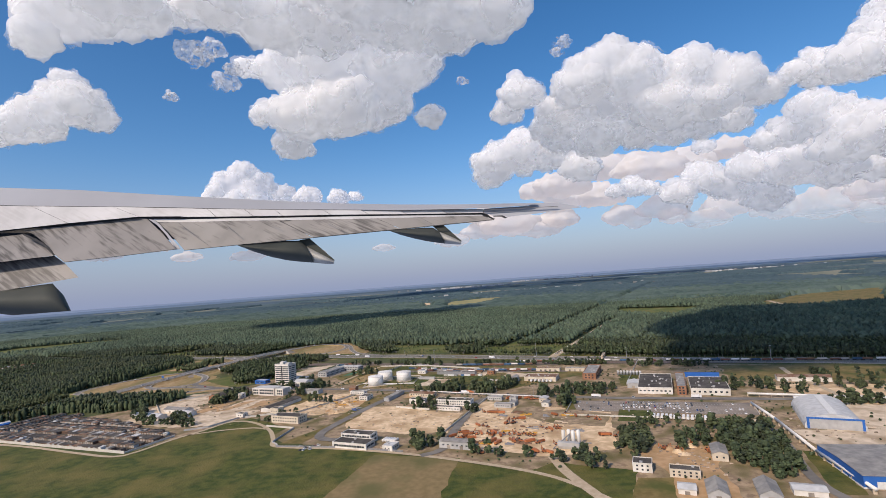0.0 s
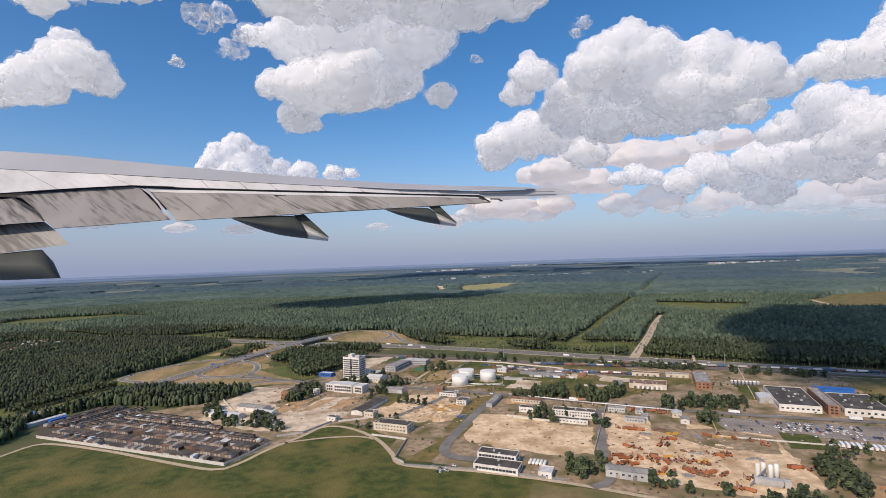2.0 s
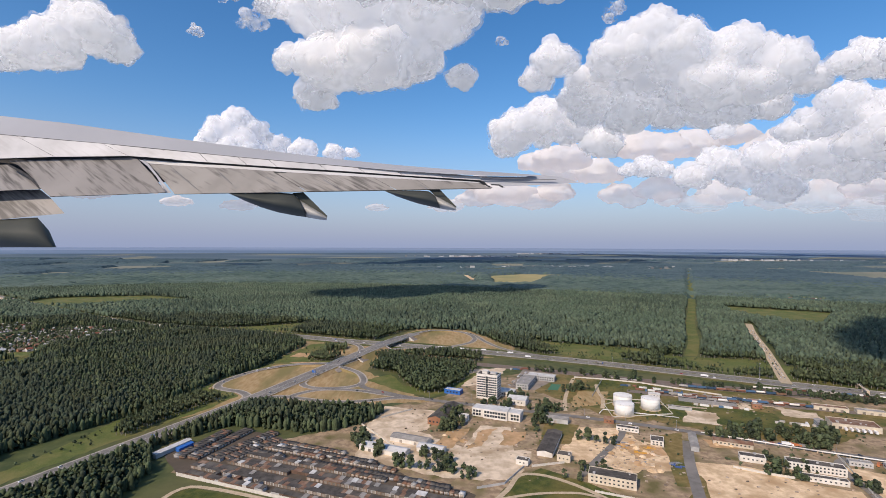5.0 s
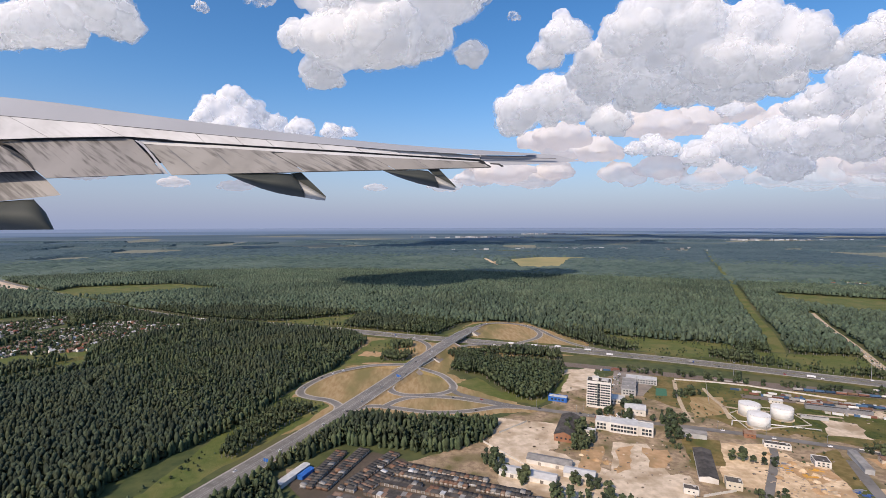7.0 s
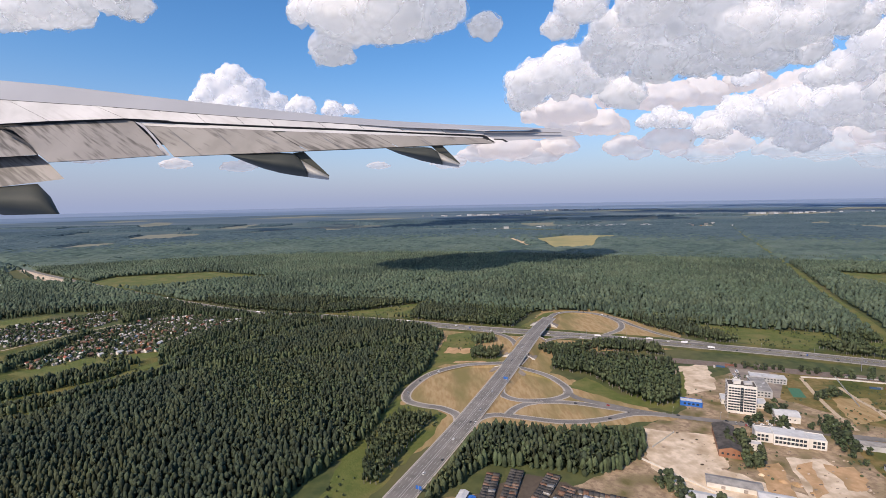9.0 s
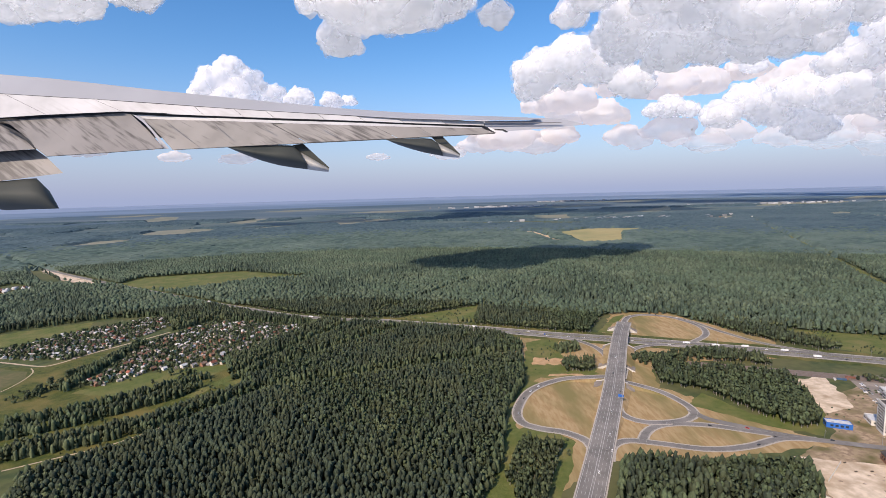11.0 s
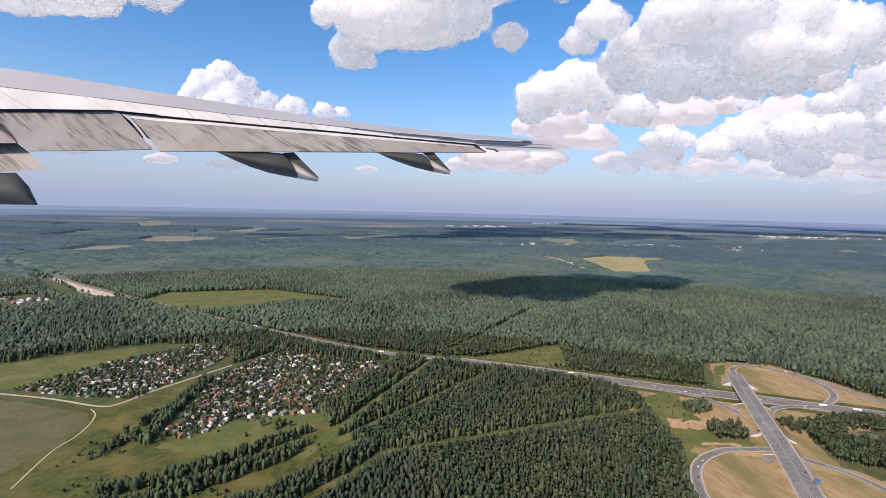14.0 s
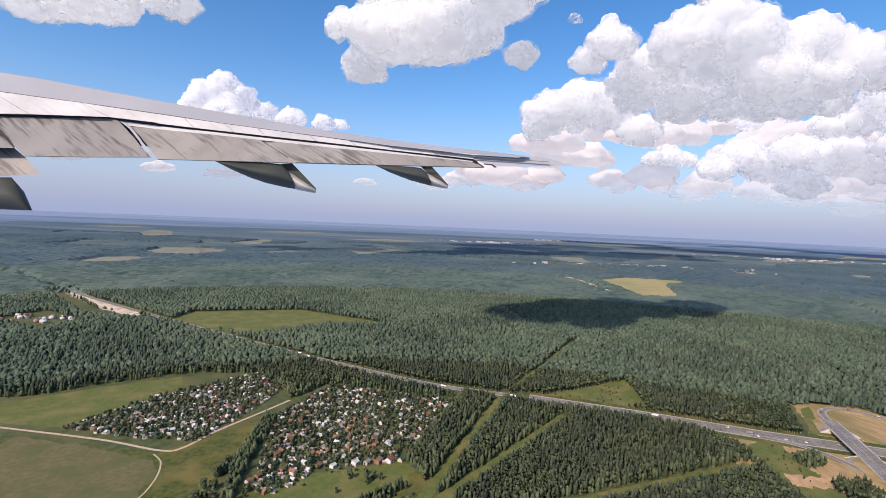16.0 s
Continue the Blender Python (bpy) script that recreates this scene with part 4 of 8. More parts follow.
quads = np.stack([idx[:-1, :-1], idx[:-1, 1:], idx[1:, 1:], idx[1:, :-1]], 2).reshape(-1, 4)
used = fw.ravel()[quads].any(1)
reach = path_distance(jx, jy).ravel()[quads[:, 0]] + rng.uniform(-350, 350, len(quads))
for band, mat_, label_ in ((used & (reach < 3500), M_CANOPY, "wide forest canopy beyond the highway"), (used & (reach >= 3500), M_CANOPY_FAR, "distant forest canopy with blue haze put into its colour")):
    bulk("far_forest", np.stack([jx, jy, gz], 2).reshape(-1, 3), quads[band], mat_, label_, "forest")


# far towns, too small to tell apart
tn = Shape()
town_rng = random.Random(17)
for cx_, cy_, n_, sx_, sy_ in ((600, 9500, 60, 1500, 500), (2600, 12500, 30, 2400, 250), (1000, 5000, 50, 1800, 250), (4500, 7500, 40, 2500, 500)):
    for _ in range(n_):
        x_, y_, k_ = cx_ + town_rng.gauss(0, 0.3) * sx_, cy_ + town_rng.gauss(0, 0.3) * sy_, 0.45 + cy_ / 14000
        w_, h_ = town_rng.uniform(8, 40) * k_, town_rng.uniform(2, 12) * k_
        tn.box(x_ - w_, x_ + w_, y_ - 10, y_ + 10, 0, 14 + h_)
single("far_town", tn, material("far_town_walls", (0.42, 0.42, 0.42), (0.26, 0.27, 0.29), 90, island=0.6), "pale far town buildings near the horizon", "town", kind="stuff")


# ---- clouds ----
def lump_template(detail):
    bm = bmesh.new()
    bmesh.ops.create_icosphere(bm, subdivisions=detail, radius=1.0)
    bm.verts.index_update()
    out = np.array([v.co[:] for v in bm.verts]), np.array([[v.index for v in f.verts] for f in bm.faces])
    bm.free()
    return out


LUMP = lump_template(2)


def cloud(lobes, label, seed, away=1.0, puffs=28, ragged=0.0, mat=None, grain=0.082, wide=1.0, turn=0.0, veils=(0.055,), wisp=False):
    """A heaped cloud: large lobes (x, y, z, radius in metres) with smaller puffs on their upper sides, fused into one billowing skin."""
    rng = np.random.default_rng(seed)
    vs, fs, base = [], [], 0
    veils = () if mat else veils
    mean_r = away * sum(q[3] for q in lobes) / len(lobes)

    def add(c, r, flat):
        nonlocal base
        v, f = LUMP
        p = v * r
        p[:, 0] *= wide
        p[:, 2] = np.where(p[:, 2] < 0, p[:, 2] * flat, p[:, 2] * 0.95)
        vs.append(p + c)
        fs.append(f + base)
        base += len(v)

    ct, st = math.cos(radians(turn)), math.sin(radians(turn))
    for x, y, z, r in lobes:
        c = np.array(((x * ct + y * st) * away, (y * ct - x * st) * away, 167 + (z - 167) * away))
        r = r * away
        add(c, r * (0.90 - ragged), 0.62)
        for _ in range(puffs):
            d = rng.normal(size=3)
            d /= np.linalg.norm(d)
            d[2] = abs(d[2]) * 0.95 - 0.2
            k = rng.uniform(0.12, 0.42)
            d[0] *= wide
            add(c + d * r * (0.98 - 0.55 * k), r * k, 0.7)
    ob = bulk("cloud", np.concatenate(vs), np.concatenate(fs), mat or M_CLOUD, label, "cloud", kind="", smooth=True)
    md = ob.modifiers.new("fuse", "REMESH")
    md.mode, md.voxel_size = "VOXEL", mean_r * grain * S
    me = bpy.data.meshes.new_from_object(ob.evaluated_get(bpy.context.evaluated_depsgraph_get()))
    ob.modifiers.clear()
    n = len(me.vertices)
    co, no = np.empty(n * 3, np.float32), np.empty(n * 3, np.float32)
    me.vertices.foreach_get("co", co)
    me.vertex_normals.foreach_get("vector", no)
    co, no = co.reshape(-1, 3), no.reshape(-1, 3)
    ms = mean_r * S
    f1, f2 = 1.7 / ms, 4.6 / ms
    amp = np.array([0.17 * noise.fractal(Vector(p * f1), 0.8, 2.1, 3) + 0.13 * (abs(noise.noise(Vector(p * f2))) + 0.45 * abs(noise.noise(Vector(p * f2 * 2.3)))) - 0.06 for p in co]) * ms
    quads = np.empty(len(me.polygons) * 4, np.int32)
    me.loops.foreach_get("vertex_index", quads)
    quads = quads.reshape(-1, 4)
    lab = np.arange(n)
    while True:
        low = lab[quads].min(axis=1)
        nxt = lab.copy()
        for c in range(4):
            np.minimum.at(nxt, quads[:, c], low)
        nxt = nxt[nxt]
        if (nxt == lab).all():
            break
        lab = nxt
    skin = co + no * amp[:, None]
    soft = no.copy()
    for _ in range(9):
        mean = soft[quads].mean(axis=1)
        nxt = np.zeros_like(soft)
        for c in range(4):
            np.add.at(nxt, quads[:, c], mean)
        soft = nxt / (np.linalg.norm(nxt, axis=1)[:, None] + 1e-9)
    soft = soft * 0.72 + no * 0.28
    soft /= np.linalg.norm(soft, axis=1)[:, None] + 1e-9
    mean = skin[quads].mean(axis=1)
    nxt, num = np.zeros_like(skin), np.zeros(n)
    for c in range(4):
        np.add.at(nxt, quads[:, c], mean)
        np.add.at(num, quads[:, c], 1.0)
    skin = 0.4 * skin + 0.6 * nxt / np.maximum(num, 1.0)[:, None]
    rag = np.array([noise.fractal(Vector(p * f2 * 0.7), 0.7, 2.2, 4) for p in co])
    bpy.data.objects.remove(ob)
    for root in np.unique(lab):
        own = np.flatnonzero(lab == root)
        if len(own) < 60:
            continue
        back = np.full(n, -1)
        back[own] = np.arange(len(own))
        faces = back[quads[lab[quads[:, 0]] == root]]
        shells = [skin[own] + no[own] * (ms * np.maximum(0.3 * off, off + 2.2 * off * rag[own]))[:, None] for off in veils]
        rings = ([] if wisp else [skin[own]]) + shells
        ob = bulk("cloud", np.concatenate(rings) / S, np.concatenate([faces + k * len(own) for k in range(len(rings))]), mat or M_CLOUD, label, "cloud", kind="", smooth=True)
        ob.data.materials.append(veil(mean_r, mat is not None))
        ob.data.polygons.foreach_set("material_index", np.repeat([0 if k == 0 and not wisp else 1 for k in range(len(rings))], len(faces)).astype(np.int32))
        ob.data.normals_split_custom_set_from_vertices(np.concatenate([soft[own]] * len(rings)))
        ob["group"] = "clouds in the sky"


cloud([(-1143, 5907, 2351, 529), (-1583, 5958, 2329, 427), (-780, 6484, 2689, 621), (-421, 6232, 3028, 599), (-1402, 5951, 2972, 572), (-1890, 6458, 2130, 268), (-2072, 5943, 2396, 213), (-23, 6511, 2404, 194), (-865, 6266, 3231, 679), (-1860, 6033, 2968, 362), (-2241, 5904, 3013, 177)],
      "bright white cumulus cloud with grey shaded side", 1)
cloud([(-1356, 4151, 2566, 351), (-937, 4566, 2822, 497), (-266, 4449, 2735, 539), (273, 4561, 2674, 441), (676, 4297, 2552, 312), (-619, 4087, 2890, 498), (185, 4310, 2976, 472), (-1754, 3932, 2598, 286), (-2269, 4183, 2835, 355), (-2432, 3664, 2490, 355), (-2888, 3677, 2416, 267), (-2910, 3488, 2182, 168)],
      "broad grey-based cumulus cloud", 2)
for k, lobe in enumerate([(-2314, 4641, 2560, 167), (-2240, 4848, 2714, 152), (-2230, 5197, 2498, 149), (-2062, 4957, 2539, 107), (-2576, 4684, 2183, 67)]):
    cloud([lobe], "thin ragged white cloud scrap", 160 + k, puffs=12, ragged=0.35, wisp=True, veils=(0.10,))
cloud([(-3198, 4244, 1963, 279), (-3456, 4126, 1787, 270), (-3521, 4607, 2347, 154), (-3069, 4380, 1869, 167), (-3597, 4062, 1727, 218), (-3976, 4207, 1775, 225)],
      "puffy white cumulus cloud", 4)
cloud([(2570, 6598, 3056, 357), (2275, 6752, 2815, 486), (2874, 6642, 2725, 558), (3548, 6393, 2730, 422), (3989, 6270, 2489, 413), (3264, 6535, 2331, 508), (2666, 7486, 2724, 537), (4547, 6498, 2422, 296), (3759, 6312, 2251, 339), (2181, 7692, 2741, 413), (1386, 7247, 2909, 347), (1264, 7694, 2809, 275), (2928, 7548, 2405, 315), (2780, 7050, 2600, 430)],
      "towering white cumulus cloud with blue-grey base", 5)
cloud([(1898, 9869, 2635, 645), (1330, 10106, 2556, 539), (2472, 9805, 2635, 641), (2889, 9376, 2149, 389), (1202, 10200, 2343, 423)],
      "white heaped cumulus cloud", 6)
cloud([(5310, 6386, 2637, 345), (5289, 5763, 2467, 381), (4768, 6091, 2507, 205), (5777, 5868, 2772, 425), (5971, 5871, 3128, 355), (6078, 5847, 2521, 422)],
      "white cumulus cloud with grey base", 7)
cloud([(7121, 8803, 2828, 473), (7528, 8820, 2588, 579), (7032, 9310, 2563, 444), (7600, 8245, 2188, 589), (6411, 9245, 2397, 275), (7466, 8578, 2041, 510), (8113, 8176, 2079, 584)],
      "white heaped cumulus cloud", 8)
cloud([(6935, 12216, 3107, 261), (7461, 11253, 2253, 533), (7879, 10564, 2061, 626), (8603, 10236, 1931, 607), (9025, 9758, 1906, 579), (6865, 12393, 2265, 557), (7605, 12433, 2070, 617), (6065, 12043, 1889, 455), (8311, 12019, 1648, 568)],
      "low bank of cream cumulus clouds", 9)
cloud([(5288, 12885, 2252, 396), (4682, 12503, 2148, 251), (5628, 12623, 2177, 268)],
      "small blue-grey shaded cloud", 10)
cloud([(8802, 23101, 2575, 735), (9438, 22736, 2210, 481), (10881, 22351, 2324, 579), (17370, 19702, 2555, 1164), (15469, 19166, 2022, 950), (14485, 20337, 2156, 767), (17718, 19191, 1632, 814), (13273, 22324, 2543, 842), (7848, 23223, 3631, 878), (6856, 25652, 4126, 1030), (5648, 25541, 4501, 845), (19011, 18611, 2009, 1319), (18846, 16917, 1524, 1198)],
      "distant bank of cream cumulus clouds", 11, away=3.3, mat=M_CLOUD_FAR, wide=1.35, puffs=20, grain=0.08)
for k, lobe in enumerate([(3620, 25050, 2767, 943), (5391, 26592, 2656, 876), (2539, 26274, 2675, 741), (671, 27205, 2329, 575), (-244, 24949, 2448, 410), (6537, 26021, 2973, 735), (2222, 25474, 3372, 600)]):
    cloud([lobe], "distant small cream cumulus clouds", 340 + k, away=3.3, mat=M_CLOUD_FAR, wide=1.8, puffs=20, grain=0.08)
for k, lobe in enumerate([(-10543, 26455, 2249, 434), (-7191, 25562, 2109, 479), (-13026, 24709, 2287, 376), (-13672, 23376, 2795, 411), (-12081, 25267, 3646, 713), (-11274, 26893, 3912, 632), (-15321, 21816, 2499, 562), (-17158, 23664, 3294, 444), (-3082, 26381, 2163, 278), (-8972, 25612, 2847, 360)]):
    cloud([lobe], "distant small white cumulus clouds", 360 + k, away=3.3, mat=M_CLOUD_FAR, wide=2.3, puffs=20, grain=0.08)
cloud([(-5940, 12728, 3389, 447), (-6288, 12696, 2980, 679), (-5694, 12943, 3171, 510), (-5649, 14411, 3017, 533), (-4434, 13377, 2747, 418), (-3622, 13680, 2761, 331), (-6664, 12582, 2582, 533), (-3388, 14960, 2998, 214), (-5975, 12882, 2611, 821)],
      "distant towering white cumulus cloud", 14, away=6.1, puffs=24, grain=0.07, turn=3.2, veils=(0.05,))
for k, lobe in enumerate([(1482, 5096, 2626, 104), (1405, 5071, 2524, 73), (415, 5792, 2587, 69)]):
    cloud([lobe], "thin ragged white cloud scrap", 400 + k, puffs=12, ragged=0.35, wisp=True, veils=(0.10,))
cloud([(5519, 20487, 3817, 824), (7599, 20690, 4450, 785), (8551, 18998, 3985, 856), (10424, 19514, 4203, 833), (11434, 18071, 4386, 559), (11699, 17072, 3097, 930), (12619, 16337, 3458, 1009), (13831, 15864, 3823, 869), (9802, 20553, 2532, 727), (11137, 20006, 1876, 612), (15520, 15501, 2096, 1174), (16825, 15285, 2508, 1269), (15673, 15097, 3462, 1078)],
      "hazy bank of cream cumulus clouds", 45, away=3.2, mat=M_CLOUD_FAR, wide=1.7, puffs=22, grain=0.07)
cloud([(3406, 7853, 2325, 374), (3742, 7400, 2207, 352), (4059, 7167, 2198, 307), (4568, 7146, 2241, 290), (2656, 7603, 2211, 398), (2293, 8231, 2473, 392), (2046, 7961, 2604, 379)],
      "blue-grey base of a white cumulus cloud", 46)
# two clouds out of view, added to cast the shadows on the ground
cloud([(-2140, 500, 2050, 170), (-1950, 590, 2060, 215), (-1960, 430, 2040, 150), (-1700, 690, 2050, 190), (-1450, 690, 2040, 140), (-1330, 800, 2040, 120)], "unseen small cumulus cloud that shades the forest", 41)
cloud([(-700, -920, 2100, 300), (-360, -1020, 2080, 320), (-10, -1140, 2050, 320), (-540, -680, 2060, 290), (-110, -710, 2060, 320), (310, -1260, 2050, 320), (230, -860, 2050, 300)], "unseen broad cumulus cloud that shades the railway side", 42)


# ---- things: materials ----
M_WHITE = material("white_plaster", (0.74, 0.71, 0.66), (0.64, 0.61, 0.56), 5, c3=(0.56, 0.52, 0.46), size3=14)
M_CREAM = material("cream_plaster", (0.66, 0.58, 0.46), (0.56, 0.49, 0.39), 5, c3=(0.47, 0.41, 0.33), size3=14)
M_GREYWALL = material("grey_panel_wall", (0.42, 0.42, 0.42), (0.34, 0.34, 0.34), 5, c3=(0.50, 0.49, 0.47), size3=16)
M_BRICK = material("orange_brick_wall", (0.29, 0.135, 0.075), (0.23, 0.105, 0.06), 2.5, c3=(0.34, 0.18, 0.11), size3=10)
M_BLUE = material("blue_cladding", (0.03, 0.14, 0.46), (0.025, 0.12, 0.40), 6, rough=0.5)
M_ROOF_DARK = material("bitumen_roof", (0.048, 0.043, 0.040), (0.080, 0.072, 0.064), 4, c3=(0.12, 0.108, 0.094), size3=12)
M_ROOF_GREY = material("grey_sheet_roof", (0.27, 0.26, 0.24), (0.20, 0.19, 0.18), 4, c3=(0.35, 0.33, 0.30), size3=10, rough=0.6)
M_ROOF_PALE = material("pale_sheet_roof", (0.58, 0.58, 0.57), (0.46, 0.46, 0.45), 5, rough=0.6)
M_ROOF_RUST = material("rusty_sheet_roof", (0.21, 0.11, 0.07), (0.15, 0.085, 0.055), 3, c3=(0.26, 0.19, 0.14), size3=8)
M_ROOF_RED = material("red_tile_roof", (0.25, 0.088, 0.056), (0.19, 0.075, 0.05), 3, per_object=0.35)
M_ROOF_GREEN = material("green_sheet_roof", (0.06, 0.14, 0.10), (0.05, 0.11, 0.08), 3, per_object=0.25)
M_ROOF_SLATE = material("old_slate_roof", (0.25, 0.24, 0.23), (0.19, 0.18, 0.17), 3, per_object=0.35)
M_GLASS = material("window_glass", (0.035, 0.045, 0.055), None, rough=0.12, spec=0.6)
M_FRAME = material("white_frame", (0.70, 0.70, 0.68), (0.62, 0.62, 0.60), 2)
M_TANK = material("tank_white_paint", (0.80, 0.79, 0.76), (0.73, 0.71, 0.67), 6, c3=(0.66, 0.62, 0.56), size3=16, rough=0.5)
M_STEEL = material("grey_steel", (0.34, 0.34, 0.35), (0.27, 0.27, 0.28), 2, rough=0.5, metal=0.4)
M_ORANGE = material("orange_paint", (0.40, 0.14, 0.055), (0.30, 0.11, 0.05), 1.5, rough=0.5, per_object=0.4)
M_YELLOW = material("yellow_paint", (0.60, 0.33, 0.06), (0.52, 0.28, 0.05), 1.5, rough=0.5)
M_BLACK = material("black_rubber", (0.025, 0.025, 0.025), (0.035, 0.035, 0.035), 1)
M_CARWHITE = material("white_car_paint", (0.78, 0.78, 0.78), None, rough=0.3, spec=0.5)
M_CARDARK = material("dark_car_paint", (0.035, 0.04, 0.05), None, rough=0.3, spec=0.5)
M_CARSILVER = material("silver_car_paint", (0.42, 0.43, 0.45), None, rough=0.35, metal=0.4)
M_CARRED = material("red_car_paint", (0.36, 0.03, 0.03), None, rough=0.3, spec=0.5)
M_CARBLUE = material("blue_car_paint", (0.04, 0.09, 0.28), None, rough=0.3, spec=0.5)
M_DOOR = material("garage_door_paint", (0.20, 0.18, 0.16), (0.30, 0.26, 0.22), 4, per_object=0.5)
M_WALLPANEL = material("concrete_fence_panel", (0.62, 0.59, 0.53), (0.52, 0.49, 0.44), 3)
M_WAGON = material("wagon_paint", (0.22, 0.10, 0.07), (0.17, 0.08, 0.06), 3, per_object=0.4)
M_WAGON_BLUE = material("wagon_blue_paint", (0.06, 0.12, 0.21), (0.05, 0.10, 0.17), 3, per_object=0.45)
M_WAGON_GREY = material("wagon_grey_paint", (0.40, 0.38, 0.35), (0.32, 0.30, 0.28), 3, per_object=0.4)
M_RUST = material("rust", (0.20, 0.10, 0.06), (0.14, 0.075, 0.05), 1)
G = -24.0
GU, GV = (math.cos(radians(G)), math.sin(radians(G))), (-math.sin(radians(G)), math.cos(radians(G)))


# ---- overpass structure, embankments and markings ----
def edge_lines(pts, off, step=8.0):
    c = spline(pts, step)
    d = np.gradient(c[:, :2], axis=0)
    d /= np.linalg.norm(d, axis=1)[:, None] + 1e-9
    q = c.copy()
    q[:, 0] -= d[:, 1] * off
    q[:, 1] += d[:, 0] * off
    return c, q


def embankment(pts, width, skip=()):
    """Sloping earth sides below a raised road."""
    sh = Shape()
    for sgn in (-1, 1):
        c, a = edge_lines(pts, sgn * width / 2)
        n = len(c)
        d = np.gradient(c[:, :2], axis=0)
        d /= np.linalg.norm(d, axis=1)[:, None] + 1e-9
        v, f = [], []
        for i in range(n):
            z = c[i, 2]
            o = sgn * (width / 2 + 1.9 * z)
            v += [(a[i, 0], a[i, 1], z + 0.42), (c[i, 0] - d[i, 1] * o, c[i, 1] + d[i, 0] * o, 0.2)]
        for i in range(n - 1):
            if c[i, 2] > 0.2 and not any(s0 < c[i, 1] < s1 for s0, s1 in skip):
                f.append((2 * i, 2 * i + 2, 2 * i + 3, 2 * i + 1))
        sh.add(v, f)
    return single("embankment", sh, M_DRY, "dry grassy embankment under the raised road", "embankment", kind="structure")


embankment(BRIDGE_ROAD, 27, ((1070, 1140), (1235, 1345)))
for line_ in (LOOP_NORTH, LOOP_WEST, LOOP_EAST, RAMP_WEST, RAMP_EAST):
    embankment(line_, 9.5, ((1240, 1300),) if line_ is RAMP_WEST else ())


def bridge_span(y0, y1, label):
    """One span of the overpass: deck, parapets and piers."""
    c = spline(BRIDGE_ROAD, 4.0)
    c = c[(c[:, 1] > y0) & (c[:, 1] < y1)]
    d = c[-1, :2] - c[0, :2]
    length = float(np.linalg.norm(d))
    deg = math.degrees(math.atan2(d[1], d[0]))
    br = thing("overpass", c[0, 0], c[0, 1], deg, label, "bridge")
    za, zb = c[0, 2], c[-1, 2]
    v = [(0, -14, za - 1.3), (0, 14, za - 1.3), (0, 14, za + 0.4), (0, -14, za + 0.4), (length, -14, zb - 1.3), (length, 14, zb - 1.3), (length, 14, zb + 0.4), (length, -14, zb + 0.4)]
    f = [(0, 1, 2, 3), (7, 6, 5, 4), (0, 3, 7, 4), (2, 1, 5, 6), (1, 0, 4, 5), (3, 2, 6, 7)]
    part("deck", Shape().add(v, f), M_CONCRETE, br, "grey concrete deck")
    for s in (-1, 1):
        part("parapet", Shape().add([(x, s * 14.2 + w, z + h) for x, z in ((0, za), (length, zb)) for w in (-0.2, 0.2) for h in (0.3, 2.0)], [(0, 1, 3, 2), (4, 6, 7, 5), (0, 4, 5, 1), (2, 3, 7, 6), (1, 5, 7, 3), (0, 2, 6, 4)]), M_WALLPANEL, br, "pale concrete parapet")
    n = max(1, int(length / 26))
    for i in range(n + 1):
        for w in (-9, -3, 3, 9):
            part("pier", Shape().lathe([(0.8, 0), (0.8, za + (zb - za) * i / n - 1.3)], 8, min(max(length * i / n, 2), length - 2), w), M_CONCRETE, br, "round concrete pier")
    for x in (-3.0, length + 3.0):
        part("abutment", Shape().box(x - 2.5, x + 2.5, -15, 15, 0, (za if x < 0 else zb) - 0.4), M_CONCRETE, br, "concrete abutment")
        for s in (-1, 1):
            k = -1 if x < 0 else 1
            part("slope_paving", Shape().add([(x, s * 15, za - 1), (x + k * 16, s * 15, za - 1.5), (x + k * 20, s * 29, 0.9), (x - k * 3, s * 29, 0.9), (x, s * 15, 0), (x + k * 16, s * 15, 0)], [(0, 1, 2, 3), (0, 3, 4), (1, 5, 2)]), M_PARK, br, "grey stone-paved slope")
            part("slope_kerb", Shape().add([(x - k * 3, s * 29, 1.5), (x - k * 4.5, s * 29, 1.5), (x - k * 1.5, s * 15, za), (x, s * 15, za), (x - k * 3, s * 29, 0.4), (x - k * 4.5, s * 29, 0.4), (x - k * 1.5, s * 15, 0.4), (x, s * 15, 0.4)], [(0, 1, 2, 3), (0, 3, 7, 4), (1, 5, 6, 2), (0, 4, 5, 1)]), M_WALLPANEL, br, "white concrete kerb down the slope")
    return br


bridge_span(1240, 1342, "concrete road overpass above the highway")
bridge_span(1076, 1136, "concrete road overpass above the ramp")


def markings(pts, offsets, h, dash=0.0, width=0.5, name="lane_marking"):
    sh = Shape()
    for o in offsets:
        _, a = edge_lines(pts, o - width / 2, 6.0)
        _, b = edge_lines(pts, o + width / 2, 6.0)
        k = len(sh.v)
        n = len(a)
        v = []
        for i in range(n):
            v += [(a[i, 0], a[i, 1], a[i, 2] + 0.42 * h), (b[i, 0], b[i, 1], b[i, 2] + 0.42 * h)]
        sh.add(v, [(2 * i, 2 * i + 2, 2 * i + 3, 2 * i + 1) for i in range(n - 1) if not dash or i % 2 == 0])
    return single(name, sh, M_LINE, "thin white painted road lines", "road marking", kind="structure")


markings(BRIDGE_ROAD, (-12.4, -1.2, 1.2, 12.4), 1.7, width=0.55)
markings(BRIDGE_ROAD, (-8.6, -5.0, 5.0, 8.6), 1.7, dash=1, width=0.35)
markings(HIGHWAY[5:], (-15.5, -2.2, 2.2, 15.5), 1.65, width=0.5)
